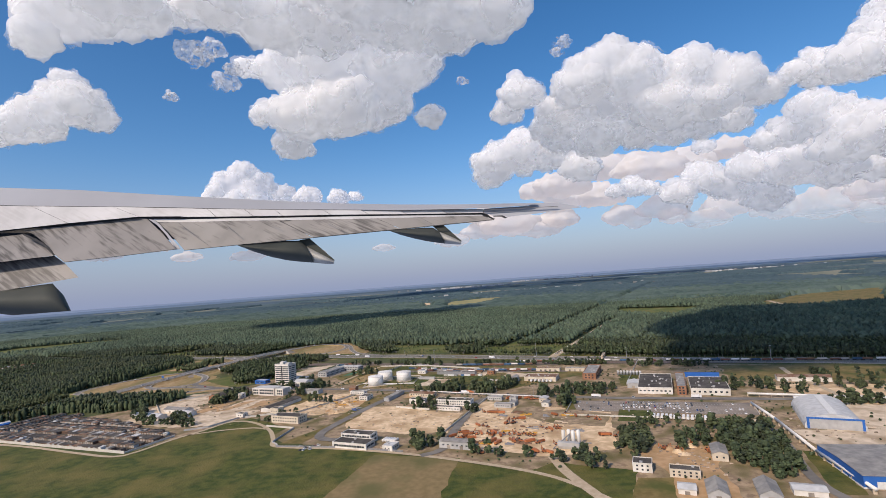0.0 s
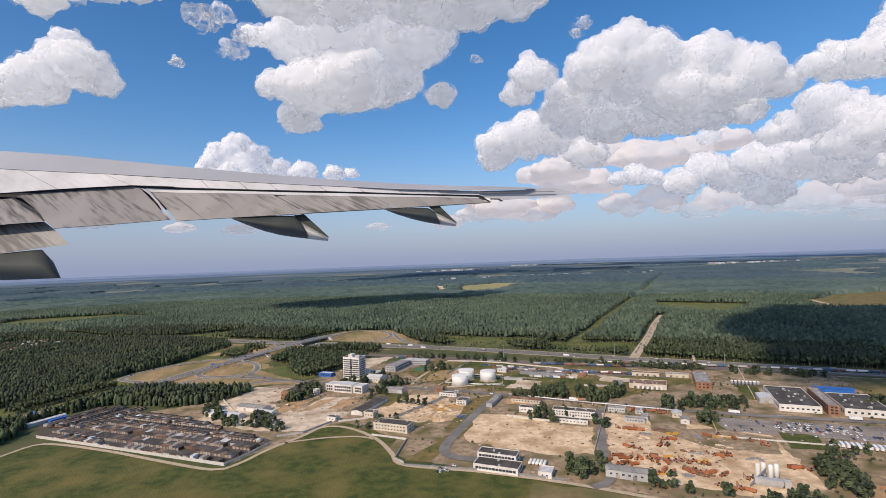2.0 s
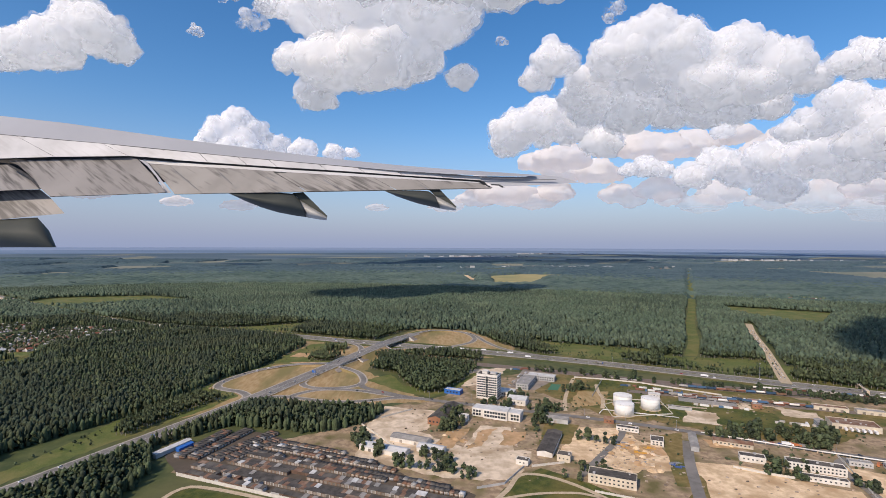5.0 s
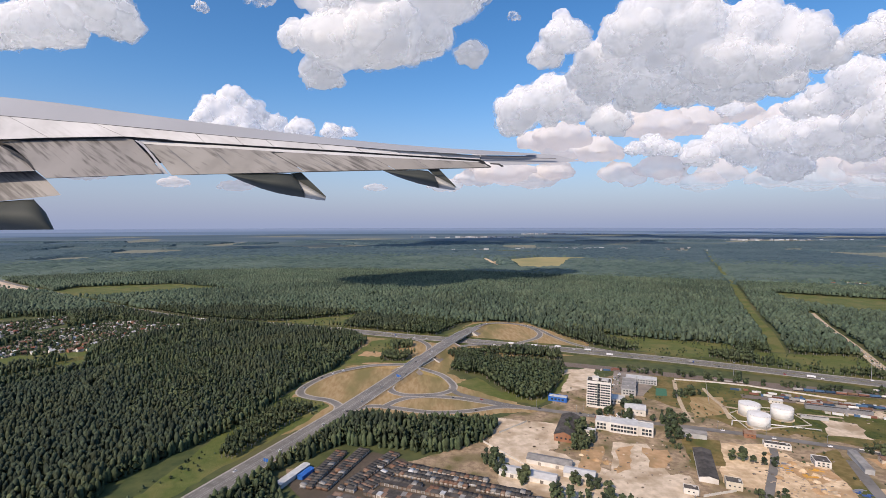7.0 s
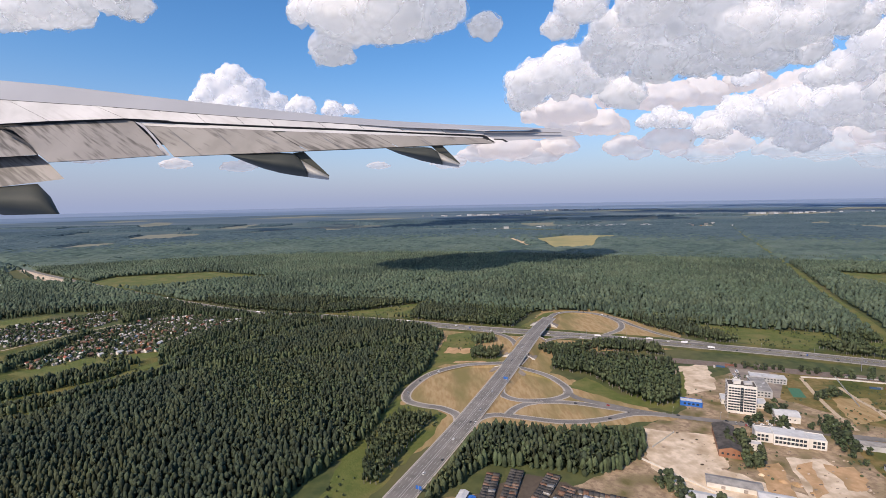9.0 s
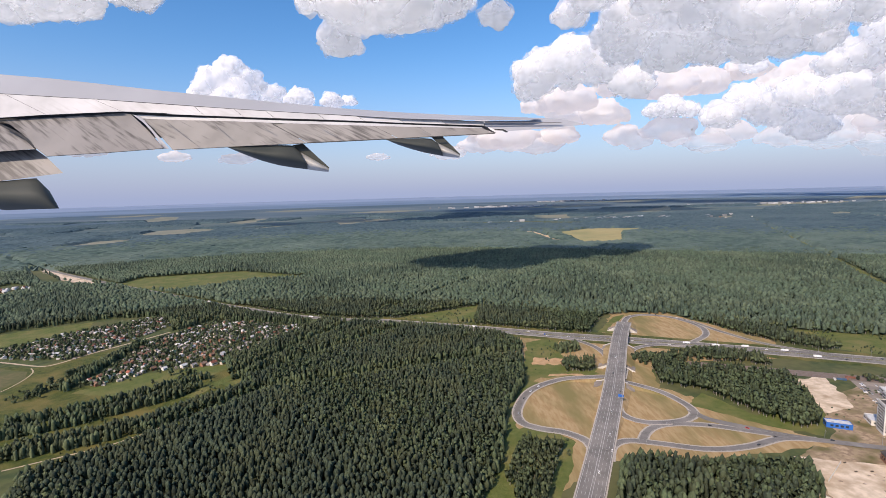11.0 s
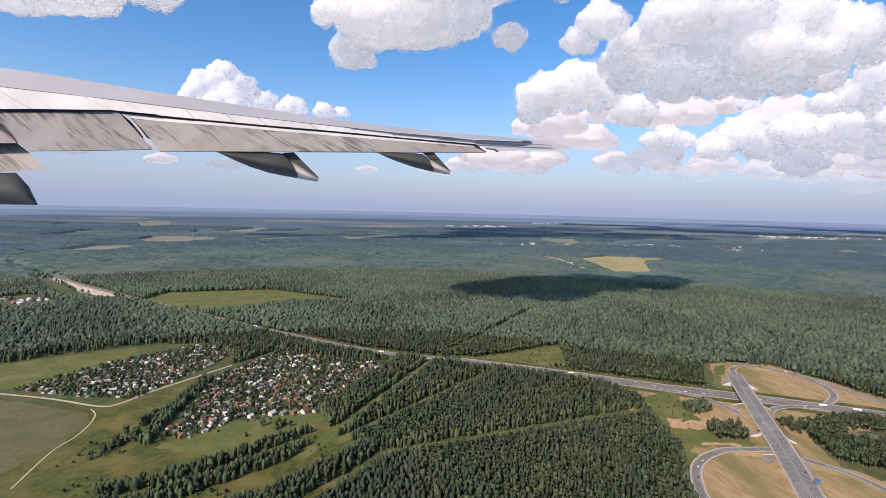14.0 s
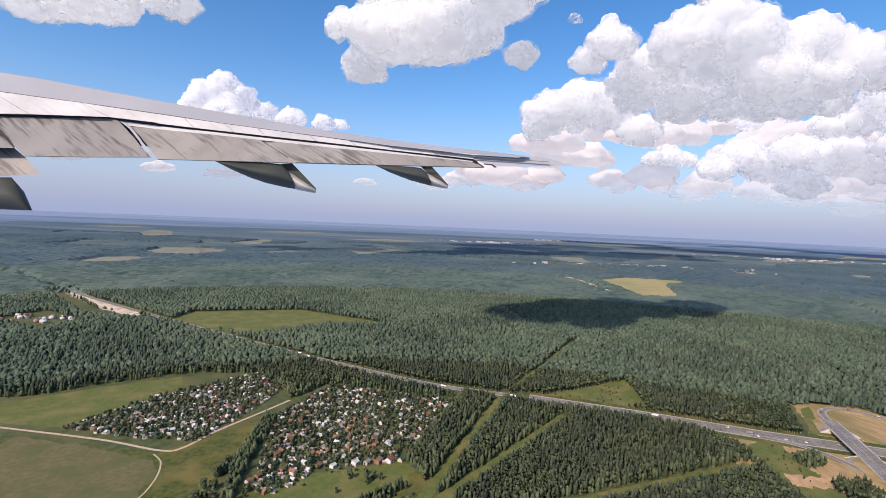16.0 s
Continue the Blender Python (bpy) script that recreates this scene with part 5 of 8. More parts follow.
markings(HIGHWAY[5:], (-11.0, -6.5, 6.5, 11.0), 1.65, dash=1, width=0.35)
for ln in (LOOP_NORTH, RAMP_NORTH, LOOP_WEST, LOOP_EAST, OVAL, OVAL_NORTH, RAMP_WEST, RAMP_EAST):
    markings(ln, (-3.9, 3.9), 1.75, width=0.22)
M_SHOULDER = material("gravel_shoulder", (0.38, 0.34, 0.29), (0.46, 0.41, 0.35), 3)
for ln, w in ((LOOP_NORTH, 14), (RAMP_NORTH, 13), (LOOP_WEST, 14.5), (LOOP_EAST, 13.5), (OVAL, 13), (OVAL_NORTH, 13), (RAMP_WEST, 13), (RAMP_EAST, 13), (BRIDGE_ROAD, 30), (HIGHWAY[5:], 41), (HIGHWAY_WEST, 20)):
    ribbon("road_shoulder", ln, w, M_SHOULDER, 1.1, "pale gravel shoulder", "road shoulder")
M_MEDIAN = material("median_grass", (0.20, 0.17, 0.08), (0.13, 0.13, 0.05), 5)
ribbon("median_strip", HIGHWAY[5:], 4.0, M_MEDIAN, 1.6, "narrow grassy median strip", "median")
for o, (nm, w) in zip((-9, -3, 3, 9), (("rail_track", 2.6),) * 4):
    for s in (-0.76, 0.76):
        ribbon("rail", [(x - GV[0] * 0 + o * GV[0], y + o * GV[1]) for x, y in RAIL_LINE], 0.35, M_RUST, 1.2, "brown steel rail", "rail", side=s)


# ---- buildings ----
def window_mesh(w, h):
    return Shape().box(-w / 2, w / 2, -0.10, 0.10, 0, h).mesh("window", M_GLASS)


WINDOW_CACHE = {}


def windows(bd, w, d, h, floors, pitch, size, faces="flr", z0=1.0):
    """A grid of windows on the named faces (front, left, right) of a building."""
    key = size
    if key not in WINDOW_CACHE:
        WINDOW_CACHE[key] = window_mesh(*size)
    me = WINDOW_CACHE[key]
    rise = (h - z0) / floors
    for face in faces:
        span = w if face in "fb" else d
        n = max(1, int((span - 1.5) / pitch))
        for k in range(floors):
            z = z0 + rise * k + (rise - size[1]) * 0.45
            for i in range(n):
                p = (i - (n - 1) / 2) * pitch
                m = {"f": (p, -d / 2, 0), "b": (p, d / 2, 0), "l": (-w / 2, p, 90), "r": (w / 2, p, 90)}[face]
                o = new("window", me)
                o.parent = bd
                o.matrix_basis = place(m[0], m[1], m[2], z)


def building(name, x, y, w, d, h, wall, roof, label, floors=1, pitch=4.0, size=(1.6, 1.5), faces="flr", deg=G, kind="flat", rise=2.5, along="x", doors=0, category="building", band=None):
    b = thing(name, x, y, deg, label, category)
    part("wall", Shape().box(-w / 2, w / 2, -d / 2, d / 2, 0, h), wall, b)
    if kind == "flat":
        r = Shape().box(-w / 2 + 0.4, w / 2 - 0.4, -d / 2 + 0.4, d / 2 - 0.4, h, h + 0.12)
        roof_part = part("roof", r, roof, b)
        for bx in ((-w / 2 - 0.1, w / 2 + 0.1, -d / 2 - 0.1, -d / 2 + 0.4), (-w / 2 - 0.1, w / 2 + 0.1, d / 2 - 0.4, d / 2 + 0.1), (-w / 2 - 0.1, -w / 2 + 0.4, -d / 2 + 0.4, d / 2 - 0.4), (w / 2 - 0.4, w / 2 + 0.1, -d / 2 + 0.4, d / 2 - 0.4)):
            part("parapet", Shape().box(*bx, h - 0.05, h + 0.7), wall, b)
        rg = random.Random(int(x * 7 + y))
        for _ in range(max(1, int(w * d / 260))):
            vx, vy = rg.uniform(-0.38, 0.38) * w, rg.uniform(-0.38, 0.38) * d
            s = rg.uniform(0.5, 1.3)
            part("roof_vent", Shape().box(vx - s, vx + s, vy - s, vy + s, h + 0.1, h + 0.1 + s * 1.2).box(vx - s * 1.2, vx + s * 1.2, vy - s * 1.2, vy + s * 1.2, h + 0.1 + s * 1.2, h + 0.3 + s * 1.2), M_GREYWALL, roof_part)
    elif kind == "gable":
        if along == "x":
            part("roof", Shape().gable(-w / 2, w / 2, -d / 2, d / 2, h, h + rise, 0.5, 0.3), roof, b)
            part("gable_wall", Shape().add([(sx, -d / 2, h) for sx in (-w / 2, w / 2)] + [(sx, d / 2, h) for sx in (-w / 2, w / 2)] + [(sx, 0, h + rise) for sx in (-w / 2, w / 2)], [(0, 4, 2), (1, 3, 5)]), wall, b)
        else:
            g = Shape().gable(-d / 2, d / 2, -w / 2, w / 2, h, h + rise, 0.5, 0.3)
            g.v = [(-py, px, pz) for px, py, pz in g.v]
            part("roof", g, roof, b)
            part("gable_wall", Shape().add([(-w / 2, sy, h) for sy in (-d / 2, d / 2)] + [(w / 2, sy, h) for sy in (-d / 2, d / 2)] + [(0, sy, h + rise) for sy in (-d / 2, d / 2)], [(0, 2, 4), (1, 5, 3)]), wall, b)
    if floors:
        windows(b, w, d, h, floors, pitch, size, faces)
    for i in range(doors):
        p = (i - (doors - 1) / 2) * (w * 0.8 / max(1, doors))
        part("door", Shape().box(p - 1.7, p + 1.7, -d / 2 - 0.12, -d / 2 + 0.1, 0, min(3.6, h * 0.7)), M_DOOR, b)
    return b


# office tower with bands of windows
tw = thing("office_tower", -302, 904, G, "white nine-storey office tower with dark window bands", "building")
part("wall", Shape().box(-16, 16, -10, 10, 0, 36), M_WHITE, tw)
for k in range(9):
    for i in range(4):
        x0 = -14.8 + i * 3.2
        for ox in (x0, x0 + 17.3):
            part("window", Shape().box(ox, ox + 2.9, -10.15, -9.9, 3.6 + k * 3.5, 5.5 + k * 3.5), M_GLASS, tw)
    part("stair_window", Shape().box(-1.8, 1.8, -10.2, -9.9, 3.0 + k * 3.5, 6.2 + k * 3.5), M_GLASS, tw)
    for i in range(5):
        for sx in (-16.12, 15.9):
            part("window", Shape().box(sx, sx + 0.25, -8.6 + i * 3.5, -5.9 + i * 3.5, 3.6 + k * 3.5, 5.5 + k * 3.5), M_GLASS, tw)
part("roof", Shape().box(-15.5, 15.5, -9.5, 9.5, 36, 36.3), M_ROOF_DARK, tw)
for bx in ((-16.1, 16.1, -10.1, -9.5), (-16.1, 16.1, 9.5, 10.1), (-16.1, -15.5, -9.5, 9.5), (15.5, 16.1, -9.5, 9.5)):
    part("parapet", Shape().box(*bx, 35.9, 37.2), M_WHITE, tw)
part("lift_house", Shape().box(-9, -1, -4, 5, 36, 40).box(-9.4, -0.6, -4.4, 5.4, 40, 40.4), M_WHITE, tw)
part("plant_room", Shape().box(3, 12, -3, 5, 36, 38.6), M_GREYWALL, tw)
for i in range(3):
    part("antenna", Shape().lathe([(0.15, 36), (0.08, 45 - i)], 6, -12 + i * 9, 6), M_STEEL, tw)
building("canteen", -285, 925, 52, 22, 6, M_WHITE, M_ROOF_PALE, "low white annex behind the office tower", 1, 4, (2.4, 2))

# administration hall: white with projecting centre
adm = thing("administration_hall", -300, 822, -24, "white two-storey administration hall with dark glazed strips", "building")
part("wall", Shape().box(-33, 33, -9, 9, 0, 10.5), M_WHITE, adm)
part("entrance_block", Shape().box(-16, 16, -11.5, -9, 0, 12).box(-16, 16, -9, 9, 10.5, 12), M_WHITE, adm)
for r in range(2):
    for i in range(8):
        part("window", Shape().box(-14.6 + i * 3.7, -11.6 + i * 3.7, -11.7, -11.4, 2.5 + r * 4.6, 5.3 + r * 4.6), M_GLASS, adm)
    for i in range(3):
        for sx in (-31, 20.5):
            part("window", Shape().box(sx + i * 3.8, sx + 2.9 + i * 3.8, -9.15, -8.9, 2.0 + r * 4.2, 4.8 + r * 4.2), M_GLASS, adm)
part("roof", Shape().box(-32.5, 32.5, -8.5, 8.5, 10.5, 10.7).box(-15.5, 15.5, -11, 8.5, 12, 12.2), M_ROOF_PALE, adm)
for bx in ((-33.1, -16, -9.1, -8.6), (16, 33.1, -9.1, -8.6), (-33.1, 33.1, 8.6, 9.1), (-33.1, -32.6, -8.6, 8.6), (32.6, 33.1, -8.6, 8.6)):
    part("parapet", Shape().box(*bx, 10.4, 11.3), M_WHITE, adm)

building("workshop", -370, 822, 22, 64, 8, M_BRICK, M_ROOF_DARK, "orange brick workshop with dark pitched roof", 1, 5, (2.2, 2.0), kind="gable", along="y", rise=4)
building("storage_shed", -440, 716, 56, 15, 5, M_WHITE, M_ROOF_PALE, "long white storage shed with pale metal roof", 0, kind="gable", rise=2.2, doors=3)
building("storage_shed", -412, 742, 46, 15, 5, M_WHITE, M_ROOF_GREY, "long white storage shed with greenish roof", 0, kind="gable", rise=2.4, doors=2)
building("storage_shed", -388, 716, 30, 14, 5, M_WHITE, M_ROOF_PALE, "white storage shed with pale metal roof", 0, kind="gable", rise=2.2, doors=1)
building("storage_shed", -252, 730, 17, 66, 5, M_WHITE, M_ROOF_DARK, "long low shed with dark green-grey roof", 0, kind="gable", along="y", rise=2)
building("hut", -346, 810, 12, 9, 7, M_WHITE, M_ROOF_PALE, "small white two-storey hut", 2, 4, (1.5, 1.4))
building("storehouse", -262, 878, 26, 22, 8, M_WHITE, M_ROOF_PALE, "white storehouse with pale pitched roof", 1, 5, (1.6, 1.6), kind="gable", rise=3)
building("storage_shed", -226, 804, 32, 12, 6, M_GREYWALL, M_ROOF_GREY, "grey corrugated metal shed", 0, kind="gable", rise=1.6, doors=1)
building("office_wing", -233, 968, 20, 58, 9, M_GREYWALL, M_ROOF_GREY, "grey two-storey office wing", 2, 4, (2.2, 1.8))
building("office_wing", -200, 1000, 46, 18, 8, M_GREYWALL, M_ROOF_PALE, "pale blue-grey two-storey office wing", 2, 4, (2.2, 1.8))
building("kiosk", -354, 926, 26, 12, 6, M_BLUE, M_ROOF_PALE, "small blue-clad filling station kiosk", 1, 5, (3, 2.5))
building("gatehouse", -292, 684, 13, 9, 5, M_WHITE, M_ROOF_DARK, "small white brick gatehouse", 1, 4, (1.5, 1.3))
building("gatehouse", -246, 692, 14, 12, 7, M_CREAM, M_ROOF_DARK, "cream two-storey guard building", 1, 4, (1.5, 1.3))
building("depot_block", -213, 642, 44, 17, 8.5, M_CREAM, M_ROOF_DARK, "weathered cream depot block with dark roof", 2, 4, (1.8, 1.4))
building("site_office", -145, 772, 26, 9, 4.5, M_WHITE, M_ROOF_DARK, "low white site office", 1, 4, (1.8, 1.4))
building("site_office", -127, 732, 14, 16, 6, M_WHITE, M_ROOF_DARK, "white two-storey site office", 2, 4, (1.8, 1.4))
building("long_store", -85, 731, 8, 46, 5, M_GREYWALL, M_ROOF_GREY, "narrow grey store beside the road", 0, kind="gable", along="y", rise=1)
building("row_building", -42, 727, 40, 11, 5, M_CREAM, M_ROOF_RUST, "low cream row building with brown roof", 1, 4, (1.6, 1.4), kind="gable", rise=1.8)
building("row_building", -46, 687, 24, 11, 6, M_WHITE, M_ROOF_DARK, "low white building with dark roof", 1, 4, (1.6, 1.4))
building("long_office", 4, 664, 50, 13, 7.5, M_WHITE, M_ROOF_DARK, "long white two-storey office with a row of windows", 2, 3.2, (1.5, 1.5))
building("row_building", -6, 640, 38, 8, 4.5, M_WHITE, M_ROOF_DARK, "low white annex before the long office", 1, 4, (1.6, 1.2))

# laboratory: two stepped white blocks
building("laboratory", -104, 541, 38, 14, 9, M_WHITE, M_ROOF_DARK, "white modern laboratory block with window band and dark roof", 2, 3.2, (2.7, 2.0))
building("laboratory_hall", -107, 523, 42, 17, 6, M_WHITE, M_ROOF_DARK, "white lower laboratory hall with skylight boxes", 1, 3.2, (2.7, 2.0))
building("substation", -66, 507, 12, 14, 5, M_WHITE, M_ROOF_PALE, "small white equipment building", 1, 4, (1.4, 1.2))

building("loading_depot", 145, 778, 50, 26, 6.5, M_CREAM, M_ROOF_RUST, "flat depot with dark red roof and loading docks", 0, doors=6)
building("pump_house", 102, 776, 9, 22, 8, M_GREYWALL, M_ROOF_GREY, "narrow grey pump house", 1, 4, (1.5, 1.4), kind="gable", along="y", rise=1.6)
building("brick_depot", 228, 786, 20, 72, 9, M_BRICK, M_ROOF_GREY, "orange brick depot with grey-blue roof", 2, 5, (2.4, 2.0))
building("long_shed", 170, 843, 40, 12, 5, M_CREAM, M_ROOF_RUST, "long low shed with brown roof", 0, doors=4)
building("long_shed", 212, 826, 32, 12, 5, M_CREAM, M_ROOF_GREY, "long low shed with grey roof", 0, doors=3)
building("grey_store", 258, 692, 16, 26, 6, M_GREYWALL, M_ROOF_PALE, "pale grey store building", 0, kind="gable", along="y", rise=1.6, doors=1)
building("assembly_hall", 284, 682, 42, 88, 8, M_WHITE, M_ROOF_DARK, "broad white factory hall with dark flat roof", 1, 5, (2.6, 1.6))
building("factory_block", 311, 665, 11, 84, 11, M_BRICK, M_ROOF_GREY, "orange brick factory block with grey roof", 3, 4, (2.4, 2.0))
building("factory_hall", 339, 648, 44, 70, 8, M_WHITE, M_ROOF_DARK, "white factory hall with wide dark roof", 1, 6, (2.6, 2.2))
building("blue_store", 368, 718, 44, 10, 5, M_BLUE, M_BLUE, "long low blue-clad store", 0, kind="gable", rise=1.2)
building("storage_shed", 470, 655, 60, 16, 6, M_WHITE, M_ROOF_RUST, "long white storage shed with brown roof", 0, kind="gable", rise=2, doors=3)
building("site_shed", 2, 497, 34, 11, 7, M_GREYWALL, M_ROOF_GREY, "grey-blue site shed with metal roof", 1, 5, (2.0, 1.5), kind="gable", rise=1.5, doors=2)
building("hut", 121, 646, 10, 14, 5, M_CREAM, M_ROOF_PALE, "small pale pitched hut", 1, 4, (1.4, 1.2), kind="gable", along="y", rise=1.4)
building("hut", 119, 624, 9, 12, 5, M_WHITE, M_ROOF_GREY, "small white hut beside the yard", 1, 4, (1.4, 1.2), kind="gable", along="y", rise=1.4)
for bx, by, bw, bd_ in ((60, 674, 20, 8), (66, 634, 22, 9), (84, 664, 9, 12), (80, 640, 8, 16)):
    building("container_office", bx, by, bw, bd_, 4.5, M_GREYWALL, M_ROOF_GREY, "grey stacked container office", 1, 3, (1.4, 1.1))
building("villa", 154, 411, 15, 14, 7, M_WHITE, M_ROOF_DARK, "white two-storey villa with dark roof", 2, 4, (1.5, 1.4))
building("villa", 180, 393, 22, 11, 6, M_CREAM, M_ROOF_DARK, "cream house with dark roof", 2, 4, (1.5, 1.4))
building("shed", 168, 366, 12, 12, 4, M_WHITE, M_ROOF_PALE, "small white pitched shed", 0, doors=1, kind="gable", rise=1.5)
building("round_shed", 188, 362, 14, 24, 3, M_GREYWALL, M_ROOF_GREY, "grey round-roofed metal shed", 0, doors=1, kind="gable", along="y", rise=4)
building("round_shed", 221, 356, 14, 26, 3, M_GREYWALL, M_ROOF_GREY, "grey round-roofed metal shed", 0, doors=1, kind="gable", along="y", rise=4)
building("villa", 226, 426, 12, 24, 6, M_CREAM, M_ROOF_GREY, "cream house with grey pitched roof", 1, 5, (1.5, 1.4), kind="gable", along="y", rise=2)
building("shed", 246, 350, 20, 12, 4, M_WHITE, M_ROOF_PALE, "white shed with pale roof", 0, doors=1, kind="gable", rise=1.5)
building("forest_lodge", 395, 1180, 26, 12, 6, M_WHITE, M_ROOF_PALE, "pale lodge beside the forest road", 1, 4, (1.5, 1.4))
building("small_house", -158, 800, 12, 9, 5, M_BRICK, M_ROOF_RUST, "small brown brick house", 1, 4, (1.3, 1.2), kind="gable", rise=3)

# fabric hangar and blue warehouse
hg = thing("hangar", 380, 503, 62, "pale grey arched fabric hangar with blue-framed door", "hangar")
part("shell", Shape().arch(-40, 40, -24, 24, 14, 16), M_ROOF_PALE, hg, "pale fabric shell", smooth=False)
part("end_wall", Shape().add([(-40.4, -24 * math.cos(math.pi * i / 16), 14 * math.sin(math.pi * i / 16) ** 0.8) for i in range(17)] + [(-39.6, -24 * math.cos(math.pi * i / 16), 14 * math.sin(math.pi * i / 16) ** 0.8) for i in range(17)], [tuple(range(17)), tuple(range(33, 16, -1))]), M_ROOF_PALE, hg)
part("door", Shape().box(-41.2, -40.4, -20, 20, 0, 9.4), M_GREYWALL, hg, "grey sliding door")
part("door_frame", Shape().box(-41.6, -40.3, -22, 22, 9.4, 10.8).box(-41.6, -40.3, -22, -20, 0, 9.4).box(-41.6, -40.3, 20, 22, 0, 9.4), M_BLUE, hg, "blue door frame")
part("skylight", Shape().box(-36, 36, -3, 3, 13.6, 14.3), M_FRAME, hg, "white translucent ridge strip")
bw = thing("warehouse", 330, 372, -14, "large bright blue clad warehouse with grey roof", "warehouse")
part("wall", Shape().box(-38, 38, -32, 32, 0, 9), M_BLUE, bw)
part("roof", Shape().gable(-38, 38, -32, 32, 9, 10.4, 0.4, 0.3), M_ROOF_GREY, bw)
part("gable_wall", Shape().add([(-38, -32, 9), (-38, 32, 9), (-38, 0, 10.4), (38, -32, 9), (38, 32, 9), (38, 0, 10.4)], [(0, 2, 1), (3, 4, 5)]), M_BLUE, bw)
part("base_strip", Shape().box(-38.15, 38.15, -32.15, 32.15, 0, 1.2), M_FRAME, bw, "white base strip")
for i in range(4):
    part("gate", Shape().box(-30 + i * 18, -24 + i * 18, -32.3, -31.9, 0, 5), M_FRAME, bw)


# ---- walls and fences ----
def fence(pts, h, mat, label, name="fence", panel=3.0, thick=0.3, merge=False):
    """A fence whose panels and posts are parts."""
    f = tagged(new(name), label, "fence")
    f.matrix_basis = place(*pts[0][:2])
    x0, y0 = pts[0][:2]
    pm, post = {}, Shape().box(-0.25, 0.25, -0.25, 0.25, 0, h + 0.3).mesh("post", mat)
    for a, b in zip(pts[:-1], pts[1:]):
        length = math.hypot(b[0] - a[0], b[1] - a[1])
        n = max(1, round(length / panel))
        deg = math.degrees(math.atan2(b[1] - a[1], b[0] - a[0]))
        w = length / n
        key = round(w, 1)
        if key not in pm:
            pm[key] = Shape().box(0.2, w - 0.2, -thick / 2, thick / 2, 0.1, h).mesh("panel", mat)
        for i in range(n):
            for me, nm in ((pm[key], "panel"), (post, "post")):
                o = new(nm, me)
                o.parent = f
                o.matrix_basis = place(a[0] + (b[0] - a[0]) * i / n - x0, a[1] + (b[1] - a[1]) * i / n - y0, deg)
    return f


fence([(-141, 1010), (-89, 995), (-41, 975), (56, 908)], 2.4, M_WALLPANEL, "pale concrete wall along the railway yard", "wall", panel=12)


# ---- freight containers and stacks in the depot ----
def container(x, y, deg, mat, label, w=12.0):
    sh = Shape().box(-w / 2, w / 2, -1.25, 1.25, 0.1, 2.7)
    for k in range(int(w)):
        sh.box(-w / 2 + 0.3 + k, -w / 2 + 0.7 + k, -1.33, 1.33, 0.25, 2.55)
    ob = tagged(new("freight_container", sh.mesh("freight_container", mat)), label, "container", "containers of the rail depot")
    ob.matrix_basis = place(x, y, deg, 0.3)
    return ob


box_rng = random.Random(77)
kinds = [(M_WAGON, "rust-red steel freight container"), (M_WAGON_BLUE, "blue steel freight container"), (M_WAGON_GREY, "grey steel freight container"), (M_FRAME, "white steel freight container")]
for (ax, ay), (bx, by), count in (((-75, 962), (10, 915), 11), ((-60, 940), (20, 895), 9), ((30, 905), (120, 862), 10), ((-10, 868), (60, 838), 7), ((-240, 1060), (-205, 1068), 4), ((60, 795), (110, 775), 6)):
    for k in range(count):
        f = (k + box_rng.uniform(-0.25, 0.25)) / count
        mat_, lab_ = box_rng.choices(kinds, (3, 2, 3, 2))[0]
        container(ax + (bx - ax) * f, ay + (by - ay) * f + box_rng.uniform(-4, 4), G - 4 + box_rng.choice((0, 0, 0, 90)), mat_, lab_, box_rng.choice((6.0, 12.0)))


# ---- fuel tanks ----
def tank(x, y, r, h, label, group):
    t = thing("fuel_tank", x, y, 10, label, "tank", group)
    part("shell", Shape().lathe([(r, 0), (r, h)], 40), M_TANK, t, smooth=True)
    top = part("roof", Shape().lathe([(r + 0.25, h), (r + 0.25, h + 0.35), (r * 0.55, h + 1.0), (0.3, h + 1.5)], 40), M_TANK, t)
    for k in range(1, 4):
        part("ring", Shape().lathe([(r + 0.16, h * k / 4), (r + 0.16, h * k / 4 + 0.35)], 40), M_FRAME, t)
    st = Shape()
    n = 22
    for i in range(n):
        a = -2.2 + i * 0.07
        st.box((r + 0.1) * math.cos(a) - 0.5, (r + 1.1) * math.cos(a) + 0.5, (r + 0.1) * math.sin(a) - 0.5, (r + 1.1) * math.sin(a) + 0.5, h * i / n, h * i / n + 0.25)
    part("stair", st, M_STEEL, t)
    rl = Shape()
    for i in range(20):
        a = 2 * math.pi * i / 20
        rl.box(r * math.cos(a) - 0.08, r * math.cos(a) + 0.08, r * math.sin(a) - 0.08, r * math.sin(a) + 0.08, h + 0.3, h + 1.5)
    part("railing", rl, M_STEEL, top)
    part("plinth", Shape().lathe([(r + 1.6, 0), (r + 1.6, 0.6)], 40), M_CONCRETE, t)
    return t


for tx_, ty_ in ((-126, 830), (-114, 866), (-80, 852)):
    tank(tx_, ty_, 12.5, 15, "round white steel fuel tank", "fuel tanks in the depot")
for i in range(8):
    s = thing("silo", 264 + 4.6 * GU[0] * i, 770 + 4.6 * GU[1] * i, G, "small dark upright tank with pale top", "tank", "row of small tanks")
    part("shell", Shape().lathe([(1.9, 0), (1.9, 6)], 14), M_STEEL, s, smooth=True)
    part("lid", Shape().lathe([(2.0, 6), (1.4, 6.8), (0.3, 7.1)], 14), M_TANK, s)
